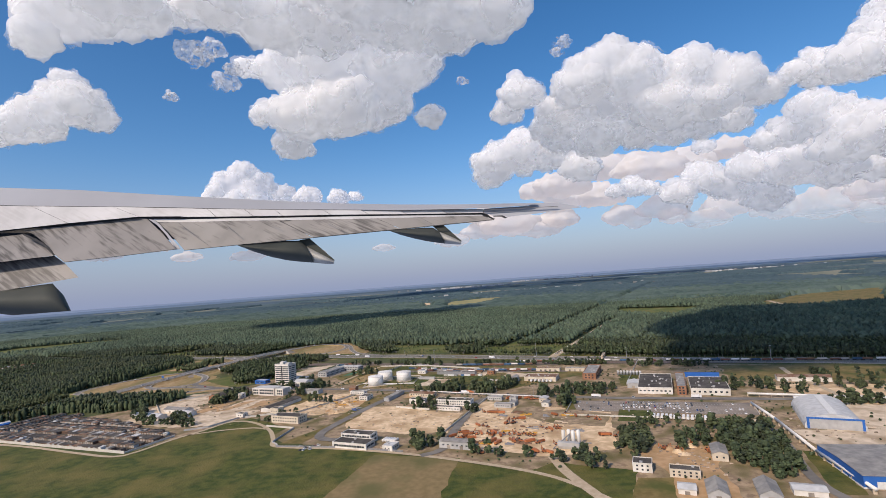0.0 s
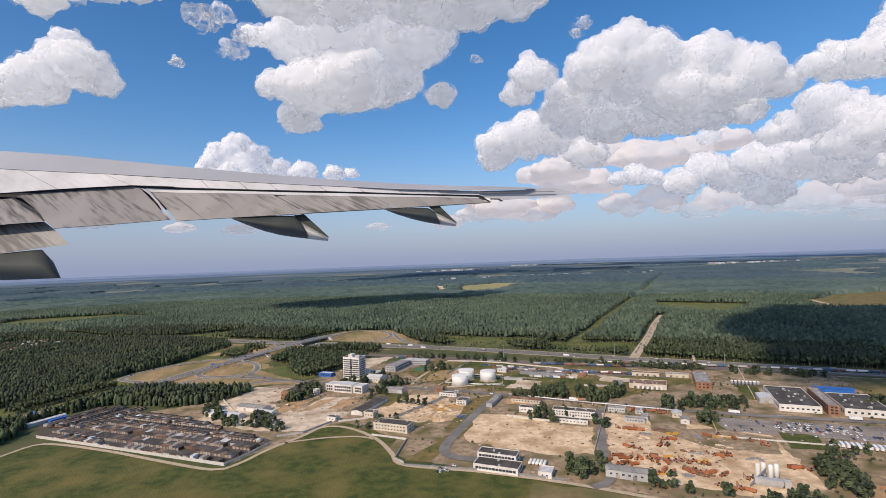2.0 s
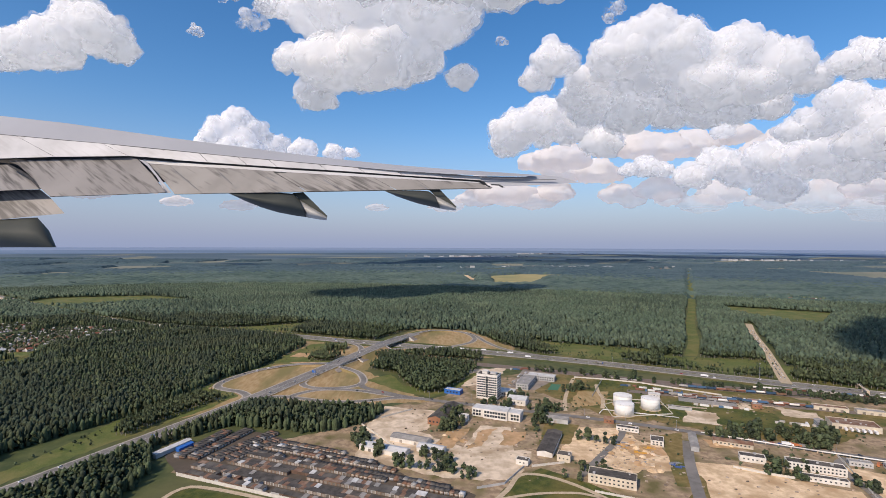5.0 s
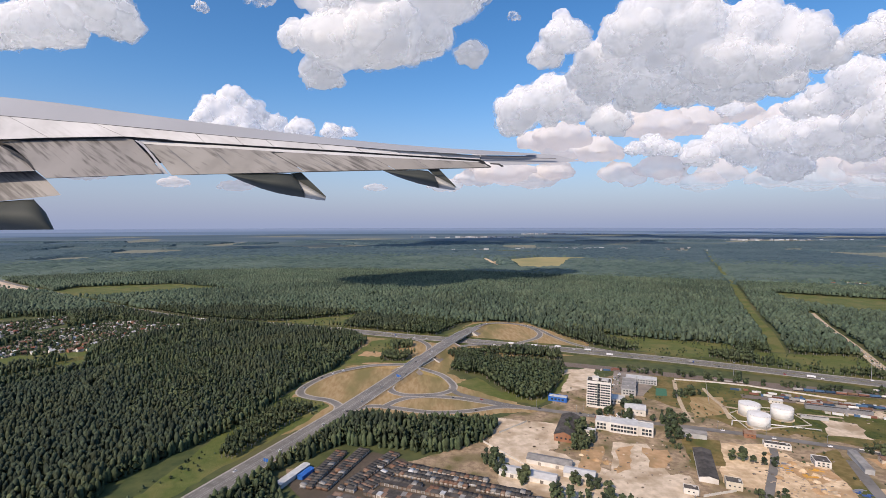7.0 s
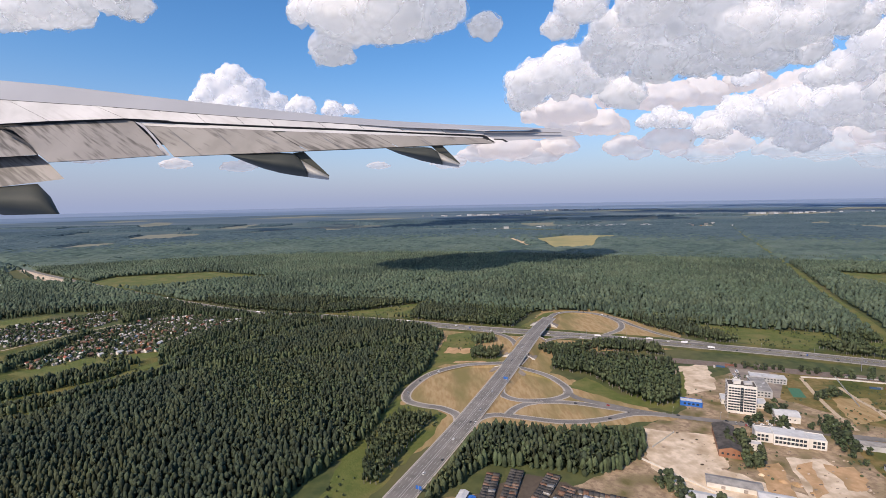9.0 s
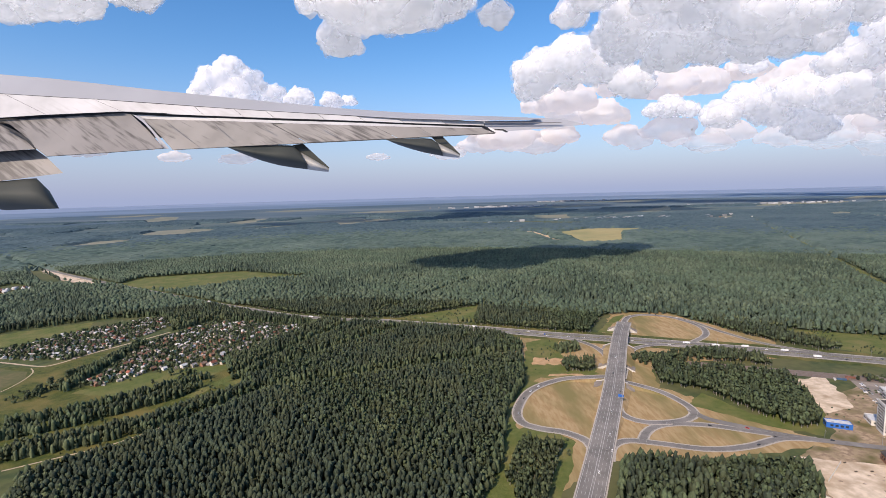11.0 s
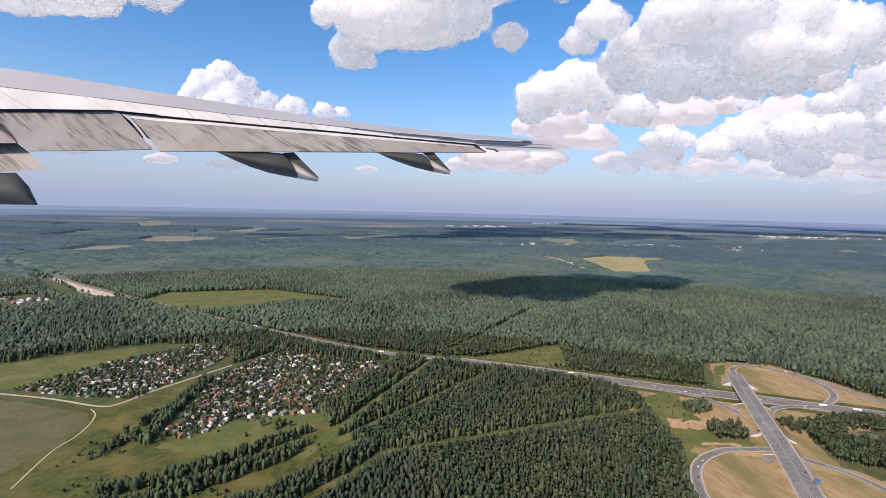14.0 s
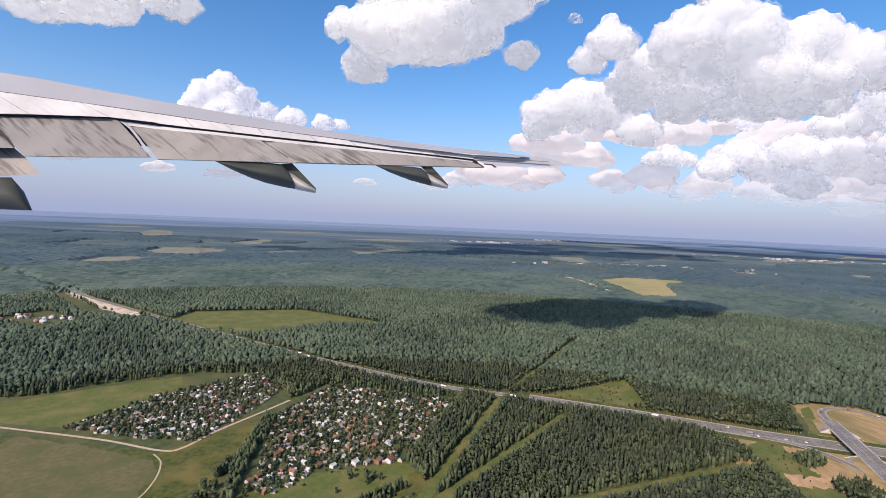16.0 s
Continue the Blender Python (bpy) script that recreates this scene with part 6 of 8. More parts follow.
for i in range(5):
    s = thing("gas_tank", -75 + 3.4 * i * GU[0], 533 + 3.4 * i * GU[1], G + 90, "white horizontal gas tank on saddles", "tank", "row of gas tanks")
    c = Shape().lathe([(0.4, -5.2), (1.1, -4.9), (1.5, -4.2), (1.5, 4.2), (1.1, 4.9), (0.4, 5.2)], 14)
    c.v = [(z, y, x + 2.2) for x, y, z in c.v]
    part("vessel", c, M_TANK, s, smooth=True)
    for sx in (-3, 3):
        part("saddle", Shape().box(sx - 0.4, sx + 0.4, -1.3, 1.3, 0, 1.2), M_CONCRETE, s)
fence([(-146, 818), (-60, 828), (-52, 880), (-98, 892), (-140, 868), (-146, 818)], 1.6, M_WALLPANEL, "low concrete bund round the fuel tanks", "wall", panel=8)
building("loading_rack", 12, 872, 74, 7, 5, M_STEEL, M_ROOF_DARK, "long dark loading canopy beside the sidings", 0)
building("pump_shed", -50, 905, 16, 8, 5, M_WHITE, M_ROOF_PALE, "small white pump shed", 1, 4, (1.4, 1.2), kind="gable", rise=1.6)
building("pump_shed", 72, 852, 12, 9, 6, M_BRICK, M_ROOF_GREY, "small brick pump shed", 1, 4, (1.4, 1.2))
building("platform_shed", -40, 848, 30, 5, 3.5, M_GREYWALL, M_ROOF_DARK, "dark low platform shed", 0)
# batching plant
bp_ = thing("batching_plant", 112, 474, G, "pale grey batching plant with upright silos and conveyors", "plant")
for i in range(4):
    part("silo", Shape().lathe([(0.6, 2.5), (1.8, 5), (1.8, 14), (1.2, 15)], 14, -8 + i * 4.6, 2 + (i % 2) * 3), M_TANK, bp_, smooth=True)
    for a, b in ((-1.3, -1.3), (1.3, -1.3), (1.3, 1.3), (-1.3, 1.3)):
        part("leg", Shape().box(-8 + i * 4.6 + a - 0.2, -8 + i * 4.6 + a + 0.2, 2 + (i % 2) * 3 + b - 0.2, 2 + (i % 2) * 3 + b + 0.2, 0, 5), M_STEEL, bp_)
part("hopper", Shape().box(-12, 8, -9, -3, 3, 6.5).box(-11, 7, -8, -4, 0.5, 3, -0.8), M_GREYWALL, bp_)
part("cabin", Shape().box(9, 14, -6, 0, 0, 5), M_GREYWALL, bp_)
part("conveyor", Shape().add([(-16, -12, 0.5), (-16, -10, 0.5), (-2, 1, 11), (-2, 3, 11), (-16, -12, 1.6), (-16, -10, 1.6), (-2, 1, 12.1), (-2, 3, 12.1)], [(0, 2, 3, 1), (4, 5, 7, 6), (0, 4, 6, 2), (1, 3, 7, 5), (0, 1, 5, 4), (2, 6, 7, 3)]), M_STEEL, bp_)


fence([(-640, 663), (-372, 557)], 3.2, M_WALLPANEL, "pale concrete panel wall along the garages", "wall", panel=6)
fence([(-372, 557), (-345, 612)], 2.4, M_WALLPANEL, "concrete panel wall at the garages", "wall", panel=6)
fence([(-345, 632), (-318, 640), (-292, 676)], 2.4, M_GREYWALL, "grey panel fence along the yard", "fence", panel=6)
fence([(-284, 676), (-248, 684)], 2.4, M_WALLPANEL, "white panel wall beside the gate", "wall", panel=6)
fence([(-236, 624), (-196, 606)], 2.4, M_WALLPANEL, "concrete panel wall before the depot", "wall", panel=6)
fence([(-196, 606), (-205, 556), (-195, 545)], 2.2, M_GREYWALL, "grey panel fence along the track", "fence", panel=6)
fence([(-195, 540), (-121, 521), (-52, 494)], 2.2, M_STEEL, "grey mesh fence round the laboratory", "fence", panel=4, thick=0.1)
fence([(58, 703), (-11, 546)], 2.4, M_WALLPANEL, "pale concrete wall along the yard road", "wall", panel=6)
fence([(-76, 671), (-51, 655), (-30, 646)], 2.6, M_WALLPANEL, "white panel wall behind the sandy plot", "wall", panel=6)
fence([(157, 640), (131, 578), (318, 505), (347, 571)], 1.8, M_WALLPANEL, "white concrete fence round the car park", "fence", panel=8)
fence([(-480, 800), (-412, 700)], 2.4, M_WALLPANEL, "pale concrete wall beside the concrete yard", "wall", panel=6)
fence([(-415, 850), (-455, 818)], 2.4, M_WALLPANEL, "pale concrete wall beside the concrete yard", "wall", panel=6)
fence([(-145, 905), (-90, 1010), (-40, 990)], 2.2, M_GREYWALL, "grey panel fence by the tank depot", "fence", panel=7)
fence([(250, 700), (330, 860)], 2.4, M_WALLPANEL, "pale concrete wall beside the brick depot", "wall", panel=7)


def pipeline(pts, r, h, label):
    """A pale heat pipe on posts."""
    pl = tagged(new("pipeline"), label, "pipeline")
    pl.matrix_basis = place(*pts[0][:2])
    x0, y0 = pts[0][:2]
    for a, b in zip(pts[:-1], pts[1:]):
        d = math.hypot(b[0] - a[0], b[1] - a[1])
        deg = math.degrees(math.atan2(b[1] - a[1], b[0] - a[0]))
        c = Shape().lathe([(r, 0), (r, d)], 10)
        c.v = [(z, y, x + h) for x, y, z in c.v]
        o = part("pipe", c, M_TANK, pl, smooth=True)
        o.matrix_basis = place(a[0] - x0, a[1] - y0, deg)
        for i in range(int(d / 12) + 1):
            p = part("support", Shape().box(-0.4, 0.4, -r, r, 0, h - r * 0.8), M_CONCRETE, pl)
            p.matrix_basis = place(a[0] - x0 + (b[0] - a[0]) * i * 12 / d, a[1] - y0 + (b[1] - a[1]) * i * 12 / d, deg)
    return pl


pipeline([(361, 600), (480, 543), (640, 480)], 1.3, 3.5, "pale insulated heating pipe on low supports")
pipeline([(340, 560), (326, 500), (300, 412), (285, 340)], 1.3, 4.0, "pale insulated heating pipe on low supports")
pipeline([(130, 660), (40, 705), (-60, 760)], 0.7, 2.5, "pale heating pipe along the street")
pipeline([(-60, 812), (-150, 845), (-160, 830)], 0.6, 1.6, "pale fuel pipe beside the tanks")


# ---- garages ----
def garage_model(roof_mat, wall_mat, h, label, tilt):
    g = thing("garage", 0, 0, 0, label, "garage", "rows of lock-up garages")
    part("wall", Shape().box(-2.3, 2.3, -3.1, 3.1, 0, h), wall_mat, g)
    part("door", Shape().box(-1.5, 1.5, -3.2, -3.05, 0, h * 0.82), M_DOOR, g)
    part("roof", Shape().add([(-2.45, -3.4, h), (2.45, -3.4, h), (2.45, 3.3, h), (-2.45, 3.3, h), (-2.45, -3.4, h + 0.35 + tilt), (2.45, -3.4, h + 0.35 + tilt), (2.45, 3.3, h + 0.3), (-2.45, 3.3, h + 0.3)], [(3, 2, 1, 0), (4, 5, 6, 7), (0, 1, 5, 4), (1, 2, 6, 5), (2, 3, 7, 6), (3, 0, 4, 7)]), roof_mat, g)
    return g


M_GARAGE = material("dark_brown_brick", (0.175, 0.105, 0.072), (0.125, 0.080, 0.058), 3, c3=(0.21, 0.15, 0.11), size3=9, per_object=0.35)
GARAGE_SET = [garage_model(M_ROOF_DARK, M_GARAGE, 2.8, "brick garage with dark bitumen roof", 0.3), garage_model(M_ROOF_GREY, M_GREYWALL, 3.0, "garage with grey metal roof", 0.5), garage_model(M_ROOF_RUST, M_GARAGE, 2.7, "brick garage with rusty brown roof", 0.2), garage_model(M_ROOF_PALE, M_WHITE, 3.1, "garage with pale metal roof", 0.5), garage_model(M_ROOF_DARK, M_GREYWALL, 2.9, "metal garage with black roof", 0.1)]
grg = random.Random(4)
WU, WV = (0.930, -0.368), (0.368, 0.930)
garage_sites = []
for v_off, u0, u1, face in ((6, 10, 278, 180), (20, 2, 282, 0), (26.5, 4, 282, 180), (41, 10, 284, 0), (47.5, 32, 284, 180), (62, 36, 280, 0), (68.5, 38, 262, 180), (83, 42, 200, 0), (89.5, 44, 176, 180), (100, 48, 130, 0)):
    u = u0
    while u < u1:
        px, py = -640 + WU[0] * u + WV[0] * v_off, 663 + WU[1] * u + WV[1] * v_off
        u += 4.75
        if grg.random() < 0.035:
            u += grg.uniform(3, 8)
            continue
        k = grg.choices(range(5), (8, 1.2, 4, 0.5, 4))[0]
        garage_sites.append((GARAGE_SET[k], px, py, -21.6 + face + grg.uniform(-0.8, 0.8), 0.3, grg.uniform(0.95, 1.06)))
for (ax, ay), (bx, by) in (((-657, 703), (-636, 774)), ((-641, 700), (-611, 778)), ((-620, 697), (-577, 767)), ((-601, 697), (-567, 746))):
    run, turn_ = math.hypot(bx - ax, by - ay), math.atan2(by - ay, bx - ax)
    for side in (-1, 1):
        u = 0.0
        while u < run:
            px, py = ax + (bx - ax) * u / run - math.sin(turn_) * 3.3 * side, ay + (by - ay) * u / run + math.cos(turn_) * 3.3 * side
            u += 4.75
            if grg.random() < 0.06:
                continue
            k = grg.choices(range(5), (8, 0.8, 3, 0.5, 5))[0]
            garage_sites.append((GARAGE_SET[k], px, py, math.degrees(turn_) + (180 if side > 0 else 0), 0.3, 1.0))
lay_out(garage_sites, 290, "garage_rows", "further rows of brick lock-up garages", "garage")
for k, g in enumerate(GARAGE_SET):
    g.matrix_basis = place(-600 + 12 * k, 662 - 4.75 * k, -21.6, 0.3)
building("long_garage", -676, 722, 44, 8, 4.5, M_GREYWALL, M_ROOF_PALE, "long grey-roofed shed beside the garages", 0, deg=66, kind="gable", rise=1.2)
building("blue_garage", -664, 726, 18, 6, 4, M_BLUE, M_BLUE, "blue metal shed beside the garages", 0, deg=66, kind="gable", rise=1)


# ---- vehicles ----
def car_model(paint, label, tall=False):
    c = thing("car", 0, 0, 0, label, "car", "cars on the roads and car parks")
    h = 0.95 if not tall else 1.15
    part("body", Shape().box(-2.2, 2.2, -0.9, 0.9, 0.2, h, 0.08).box(-1.9, 1.9, -0.8, 0.8, 0.0, 0.2), paint, c)
    part("cabin", Shape().add([(-1.6, -0.85, h), (1.1, -0.85, h), (1.1, 0.85, h), (-1.6, 0.85, h), (-1.2, -0.7, h + 0.6), (0.4, -0.7, h + 0.6), (0.4, 0.7, h + 0.6), (-1.2, 0.7, h + 0.6)], [(4, 5, 6, 7), (0, 1, 5, 4), (1, 2, 6, 5), (2, 3, 7, 6), (3, 0, 4, 7)]), M_GLASS, c, "dark glazed cabin")
    part("roof_panel", Shape().box(-1.25, 0.45, -0.72, 0.72, h + 0.58, h + 0.66), paint, c)
    return c


def truck_model(paint, box_mat, label):
    c = thing("truck", 0, 0, 0, label, "truck", "trucks on the roads")
    cab = part("cab", Shape().box(3.6, 5.8, -1.2, 1.2, 0.8, 3.3, 0.12), paint, c)
    part("windscreen", Shape().box(5.75, 5.86, -1.0, 1.0, 2.0, 3.0), M_GLASS, cab)
    part("chassis", Shape().box(-5.8, 5.6, -0.9, 0.9, 0.6, 1.0).box(-5.2, -2.7, -1.15, 1.15, 0, 1.0, 0.1).box(3.8, 5.0, -1.15, 1.15, 0, 1.0, 0.1), M_BLACK, c)
    part("cargo_box", Shape().box(-6, 3.3, -1.25, 1.25, 1.05, 3.7), box_mat, c)
    return c


CARS = [car_model(M_CARWHITE, "white passenger car with dark windows"), car_model(M_CARDARK, "dark glossy passenger car"), car_model(M_CARSILVER, "silver passenger car with dark windows", True), car_model(M_CARRED, "red passenger car with dark windows"), car_model(M_CARBLUE, "blue passenger car with dark windows", True)]
TRUCKS = [truck_model(M_CARWHITE, M_CARWHITE, "white box truck with tall body"), truck_model(M_ORANGE, M_ORANGE, "orange building truck with box"), truck_model(M_CARBLUE, M_ROOF_GREY, "blue truck with grey box")]
crg = random.Random(9)


def on_line(pts, dist, off):
    c = spline(pts, 5.0)
    seg = np.linalg.norm(np.diff(c[:, :2], axis=0), axis=1)
    s = np.concatenate([[0], np.cumsum(seg)])
    i = min(int(np.searchsorted(s, dist)), len(c) - 1)
    i = max(i, 1)
    d = (c[i] - c[i - 1])[:2]
    d /= np.linalg.norm(d)
    return c[i, 0] - d[1] * off, c[i, 1] + d[0] * off, math.degrees(math.atan2(d[1], d[0])), c[i, 2]


def pick_car():
    return crg.choices(CARS, (6, 5, 4, 0.6, 0.5))[0]


for dist in range(640, 3300, 42):
    off = crg.choice((-12.5, -8, -5, 5, 8, 12.5))
    along = 1200 + dist + crg.uniform(-20, 20)
    x, y, a, z = on_line(HIGHWAY, along, off)
    if x < -1010:
        x, y, a, z = on_line(HIGHWAY, along, 0.3 * off)
    m = crg.choices([None, TRUCKS[0], TRUCKS[2]], (7, 2, 1))[0] or pick_car()
    copy_thing(m, place(x, y, a + (180 if off > 0 else 0), z + 0.6))
for dist in range(60, 860, 45):
    off = crg.choice((-10, -6.5, -3.2, 3.2, 6.5, 10))
    x, y, a, z = on_line(BRIDGE_ROAD, dist + crg.uniform(-15, 15), off)
    copy_thing(pick_car(), place(x, y, a + (180 if off > 0 else 0), z + 0.6))
for ln, n in ((LOOP_NORTH, 3), (RAMP_NORTH, 2), (LOOP_WEST, 4), (OVAL, 2), (RAMP_WEST, 2), (RAMP_EAST, 1), (OVAL_NORTH, 1)):
    for i in range(n):
        x, y, a, z = on_line(ln, crg.uniform(20, 250), crg.choice((-1.8, 1.8)))
        copy_thing(pick_car(), place(x, y, a, z + 0.66))
for dist in range(20, 560, 11):
    for off in (-2.6, 2.6):
        if crg.random() < 0.75:
            x, y, a, z = on_line(ROAD_NORTH, dist + crg.uniform(-2, 2), off)
            copy_thing(pick_car(), place(x, y, a, z + 0.68))
for dist in range(80, 1250, 70):
    x, y, a, z = on_line(MAIN_STREET, dist + crg.uniform(-25, 25), crg.choice((-2.5, 2.5)))
    copy_thing(crg.choice((pick_car(), pick_car(), TRUCKS[0])), place(x, y, a, z + 0.66))
LOT_U, LOT_V = (0.938, -0.346), (0.346, 0.938)
for r in range(6):
    for i in range(64):
        u, v = 8 + i * 2.9, 3 + r * 7.2
        full = 0.62 if 62 < u < 125 and r > 1 else 0.10
        if crg.random() < full:
            copy_thing(pick_car(), place(140 + LOT_U[0] * u + LOT_V[0] * v, 596 + LOT_U[1] * u + LOT_V[1] * v, 70 + crg.choice((0, 180)), 0.3))
for r in range(4):
    lines_ = Shape()
    for i in range(64):
        u, v = 6.5 + i * 2.9, 1 + r * 12
        cx_, cy_ = 140 + LOT_U[0] * u + LOT_V[0] * v, 596 + LOT_U[1] * u + LOT_V[1] * v
        dx_, dy_ = LOT_V[0] * 5, LOT_V[1] * 5
        ex_, ey_ = LOT_U[0] * 0.14, LOT_U[1] * 0.14
        lines_.add([(cx_ - ex_, cy_ - ey_, 0.31), (cx_ + ex_, cy_ + ey_, 0.31), (cx_ + ex_ + dx_, cy_ + ey_ + dy_, 0.31), (cx_ - ex_ + dx_, cy_ - ey_ + dy_, 0.31)], [(0, 1, 2, 3)])
    single("bay_marking", lines_, M_LINE, "white painted parking bay lines", "road marking", kind="structure")
for k in range(46):
    u, v = crg.uniform(0, 95), crg.choice((0, 6, 17, 23, 34))
    copy_thing(pick_car(), place(-262 + u * 0.42 + v * 0.9, 962 + u * 0.92 - v * 0.4, 66 + crg.choice((0, 90)), 0.25))
for k in range(9):
    copy_thing(pick_car(), place(-168 + crg.uniform(0, 22), 520 + crg.uniform(0, 26), crg.choice((-24, 66)), 0.25))
for k in range(16):
    copy_thing(pick_car(), place(-330 + crg.uniform(0, 60), 868 - 0.42 * k + crg.uniform(-8, 8), G + crg.choice((0, 90)), 0.25))
for k in range(14):
    copy_thing(TRUCKS[0], place(222 + k * 4.4 * GU[0] * 0.95, 545 + k * 4.4 * GU[1], 62, 0.25))
for k in range(6):
    copy_thing(TRUCKS[0], place(128 + k * 6 * GU[0], 770 + k * 6 * GU[1], 66, 0.25))
for k, c in enumerate(CARS + TRUCKS):
    c.matrix_basis = place(-14 + k * 7, 742 - k * 3.1 - 2.2, -25, 0.65)


# ---- building machines in the yard ----
def excavator(label):
    e = thing("excavator", 0, 0, 0, label, "excavator", "building machines in the yard")
    for y in (-1.2, 1.2):
        part("track", Shape().box(-2.2, 2.2, y - 0.35, y + 0.35, 0, 0.9, 0.12), M_BLACK, e)
    part("body", Shape().box(-2.4, 1.2, -1.35, 1.35, 1.0, 2.3, 0.1), M_ORANGE, e)
    part("cab", Shape().box(0.0, 1.4, -1.35, -0.2, 2.2, 3.3, 0.1), M_GLASS, e)
    part("boom", Shape().add([(1.2, -0.3, 1.8), (1.2, 0.3, 1.8), (4.6, -0.3, 4.8), (4.6, 0.3, 4.8), (1.0, -0.3, 2.5), (1.0, 0.3, 2.5), (4.3, -0.3, 5.4), (4.3, 0.3, 5.4)], [(0, 1, 3, 2), (4, 6, 7, 5), (0, 2, 6, 4), (1, 5, 7, 3), (2, 3, 7, 6)]), M_ORANGE, e)
    part("arm", Shape().box(4.3, 4.9, -0.25, 0.25, 1.4, 5.2), M_ORANGE, e)
    part("bucket", Shape().box(3.8, 5.0, -0.6, 0.6, 0.3, 1.5, 0.1), M_STEEL, e)
    return e


def loader(label):
    e = thing("wheel_loader", 0, 0, 0, label, "loader", "building machines in the yard")
    part("body", Shape().box(-3.0, 1.2, -1.1, 1.1, 0.9, 2.1, 0.1), M_ORANGE, e)
    part("cab", Shape().box(-0.8, 0.9, -0.8, 0.8, 2.0, 3.3, 0.12), M_GLASS, e)
    part("lift_arm", Shape().box(1.0, 3.4, -0.7, -0.4, 0.9, 1.5).box(1.0, 3.4, 0.4, 0.7, 0.9, 1.5), M_ORANGE, e)
    part("bucket", Shape().box(3.2, 4.4, -1.4, 1.4, 0.2, 1.4, 0.15), M_STEEL, e)
    for x in (-2.0, 1.2):
        for y in (-1.2, 1.2):
            w = Shape().lathe([(0.75, -0.25), (0.75, 0.25)], 10)
            w.v = [(px + x, pz + y, py + 0.75) for px, py, pz in w.v]
            part("wheel", w, M_BLACK, e)
    return e


MACHINES = [excavator("orange tracked excavator with raised boom"), loader("orange wheel loader with steel bucket"), TRUCKS[1]]
mrg = random.Random(3)
YARD_SPOTS = ((88, 669, 4), (53, 607, 5), (78, 573, 3), (36, 557, 3), (18, 535, 5), (41, 527, 5), (57, 524, 6), (10, 522, 5), (37, 502, 4), (23, 477, 2), (106, 531, 5), (82, 515, 3), (77, 495, 6), (66, 500, 4), (75, 470, 3), (105, 483, 2), (157, 496, 3), (120, 581, 1), (137, 581, 1), (144, 569, 1), (155, 564, 1), (164, 549, 2), (112, 658, 4), (86, 463, 2))
for x0, y0, n in YARD_SPOTS:
    turn = mrg.uniform(0, 180)
    for i in range(n):
        off = (i - n / 2) * 5.2
        x, y = x0 + GU[0] * off + mrg.uniform(-2, 2), y0 + GU[1] * off + mrg.uniform(-3, 3)
        copy_thing(mrg.choice(MACHINES), place(x, y, turn + mrg.uniform(-30, 30), 0.25, mrg.uniform(0.75, 1.0)))
for _ in range(8):
    copy_thing(mrg.choice(MACHINES), place(188 + mrg.uniform(0, 40), 462 - mrg.uniform(0, 34), mrg.uniform(0, 360), 0.4, 0.9))
for k, m in enumerate(MACHINES[:2]):
    m.matrix_basis = place(60 + 8 * k, 560, 40, 0.55, 1.2)


def stack(x, y, mat, label, n, seed):
    """A low heap of stacked building elements."""
    sr = random.Random(seed)
    t = thing("material_stack", x, y, G + sr.uniform(-20, 20), label, "stack")
    for i in range(n):
        a, b = sr.uniform(-6, 6), sr.uniform(-3, 3)
        part("element", Shape().box(a - 2.2, a + 2.2, b - 0.6, b + 0.6, 0.0, sr.uniform(0.6, 1.8)), mat, t)
    return t


srg = random.Random(8)
for i in range(26):
    u, v = srg.uniform(8, 140), srg.uniform(2, 120)
    mat, lab = srg.choice(((M_CONCRETE, "stack of pale concrete slabs"), (M_ROOF_RUST, "stack of rusty steel parts"), (M_YELLOW, "stack of yellow formwork"), (M_STEEL, "stack of grey steel parts")))
    stack(-6 + u * GU[0] + v * GV[0], 505 + u * GU[1] * 0.6 + v * GV[1], mat, lab, 7, i)
for i in range(16):
    stack(-178 + srg.uniform(0, 52), 672 + srg.uniform(0, 62), *srg.choice(((M_CONCRETE, "stack of pale concrete slabs"), (M_CARBLUE, "row of blue site containers"), (M_YELLOW, "stack of timber formwork"), (M_STEEL, "stack of grey steel parts"))), 6, 100 + i)


# weeds and rubble over the yards, past counting
INDUSTRY = [(-470, 800), (-400, 690), (-300, 690), (-250, 650), (-180, 560), (-30, 490), (120, 400), (330, 340), (480, 560), (430, 760), (200, 880), (0, 950), (-200, 1040), (-330, 980), (-380, 890)]
wx, wy = jitter_grid(-480, 500, 330, 1050, 9.0, rng)
ok = inside(INDUSTRY, wx, wy) & (smooth_noise(wx / 26, wy / 26) + rng.normal(0, 0.4, wx.size) > 0.45)
for ln, dd in ((MAIN_STREET, 9), (ROAD_YARD, 7), (ROAD_LAB, 8), (RAIL_LINE, 14), (ROAD_OLD, 6)):
    ok &= ~near_line(ln, wx, wy, dd)
for bare in ([(157, 640), (347, 571), (328, 525), (140, 597)], [(-118, 688), (-60, 674), (-30, 645), (10, 618), (-6, 546), (-60, 552), (-84, 566), (-134, 600)], [(38, 673), (184, 576), (150, 462), (93, 450), (-8, 502), (19, 596)], [(-203, 783), (-159, 781), (-130, 700), (-135, 668), (-190, 664), (-250, 700)], [(-415, 850), (-450, 815), (-350, 722), (-276, 714), (-305, 645), (-386, 658), (-470, 700), (-470, 800)], [(-326, 790), (-289, 785), (-298, 690), (-330, 690), (-354, 721)], [(-454, 865), (-373, 844), (-395, 775), (-431, 770), (-467, 792)]):
    ok &= ~inside(bare, wx, wy)
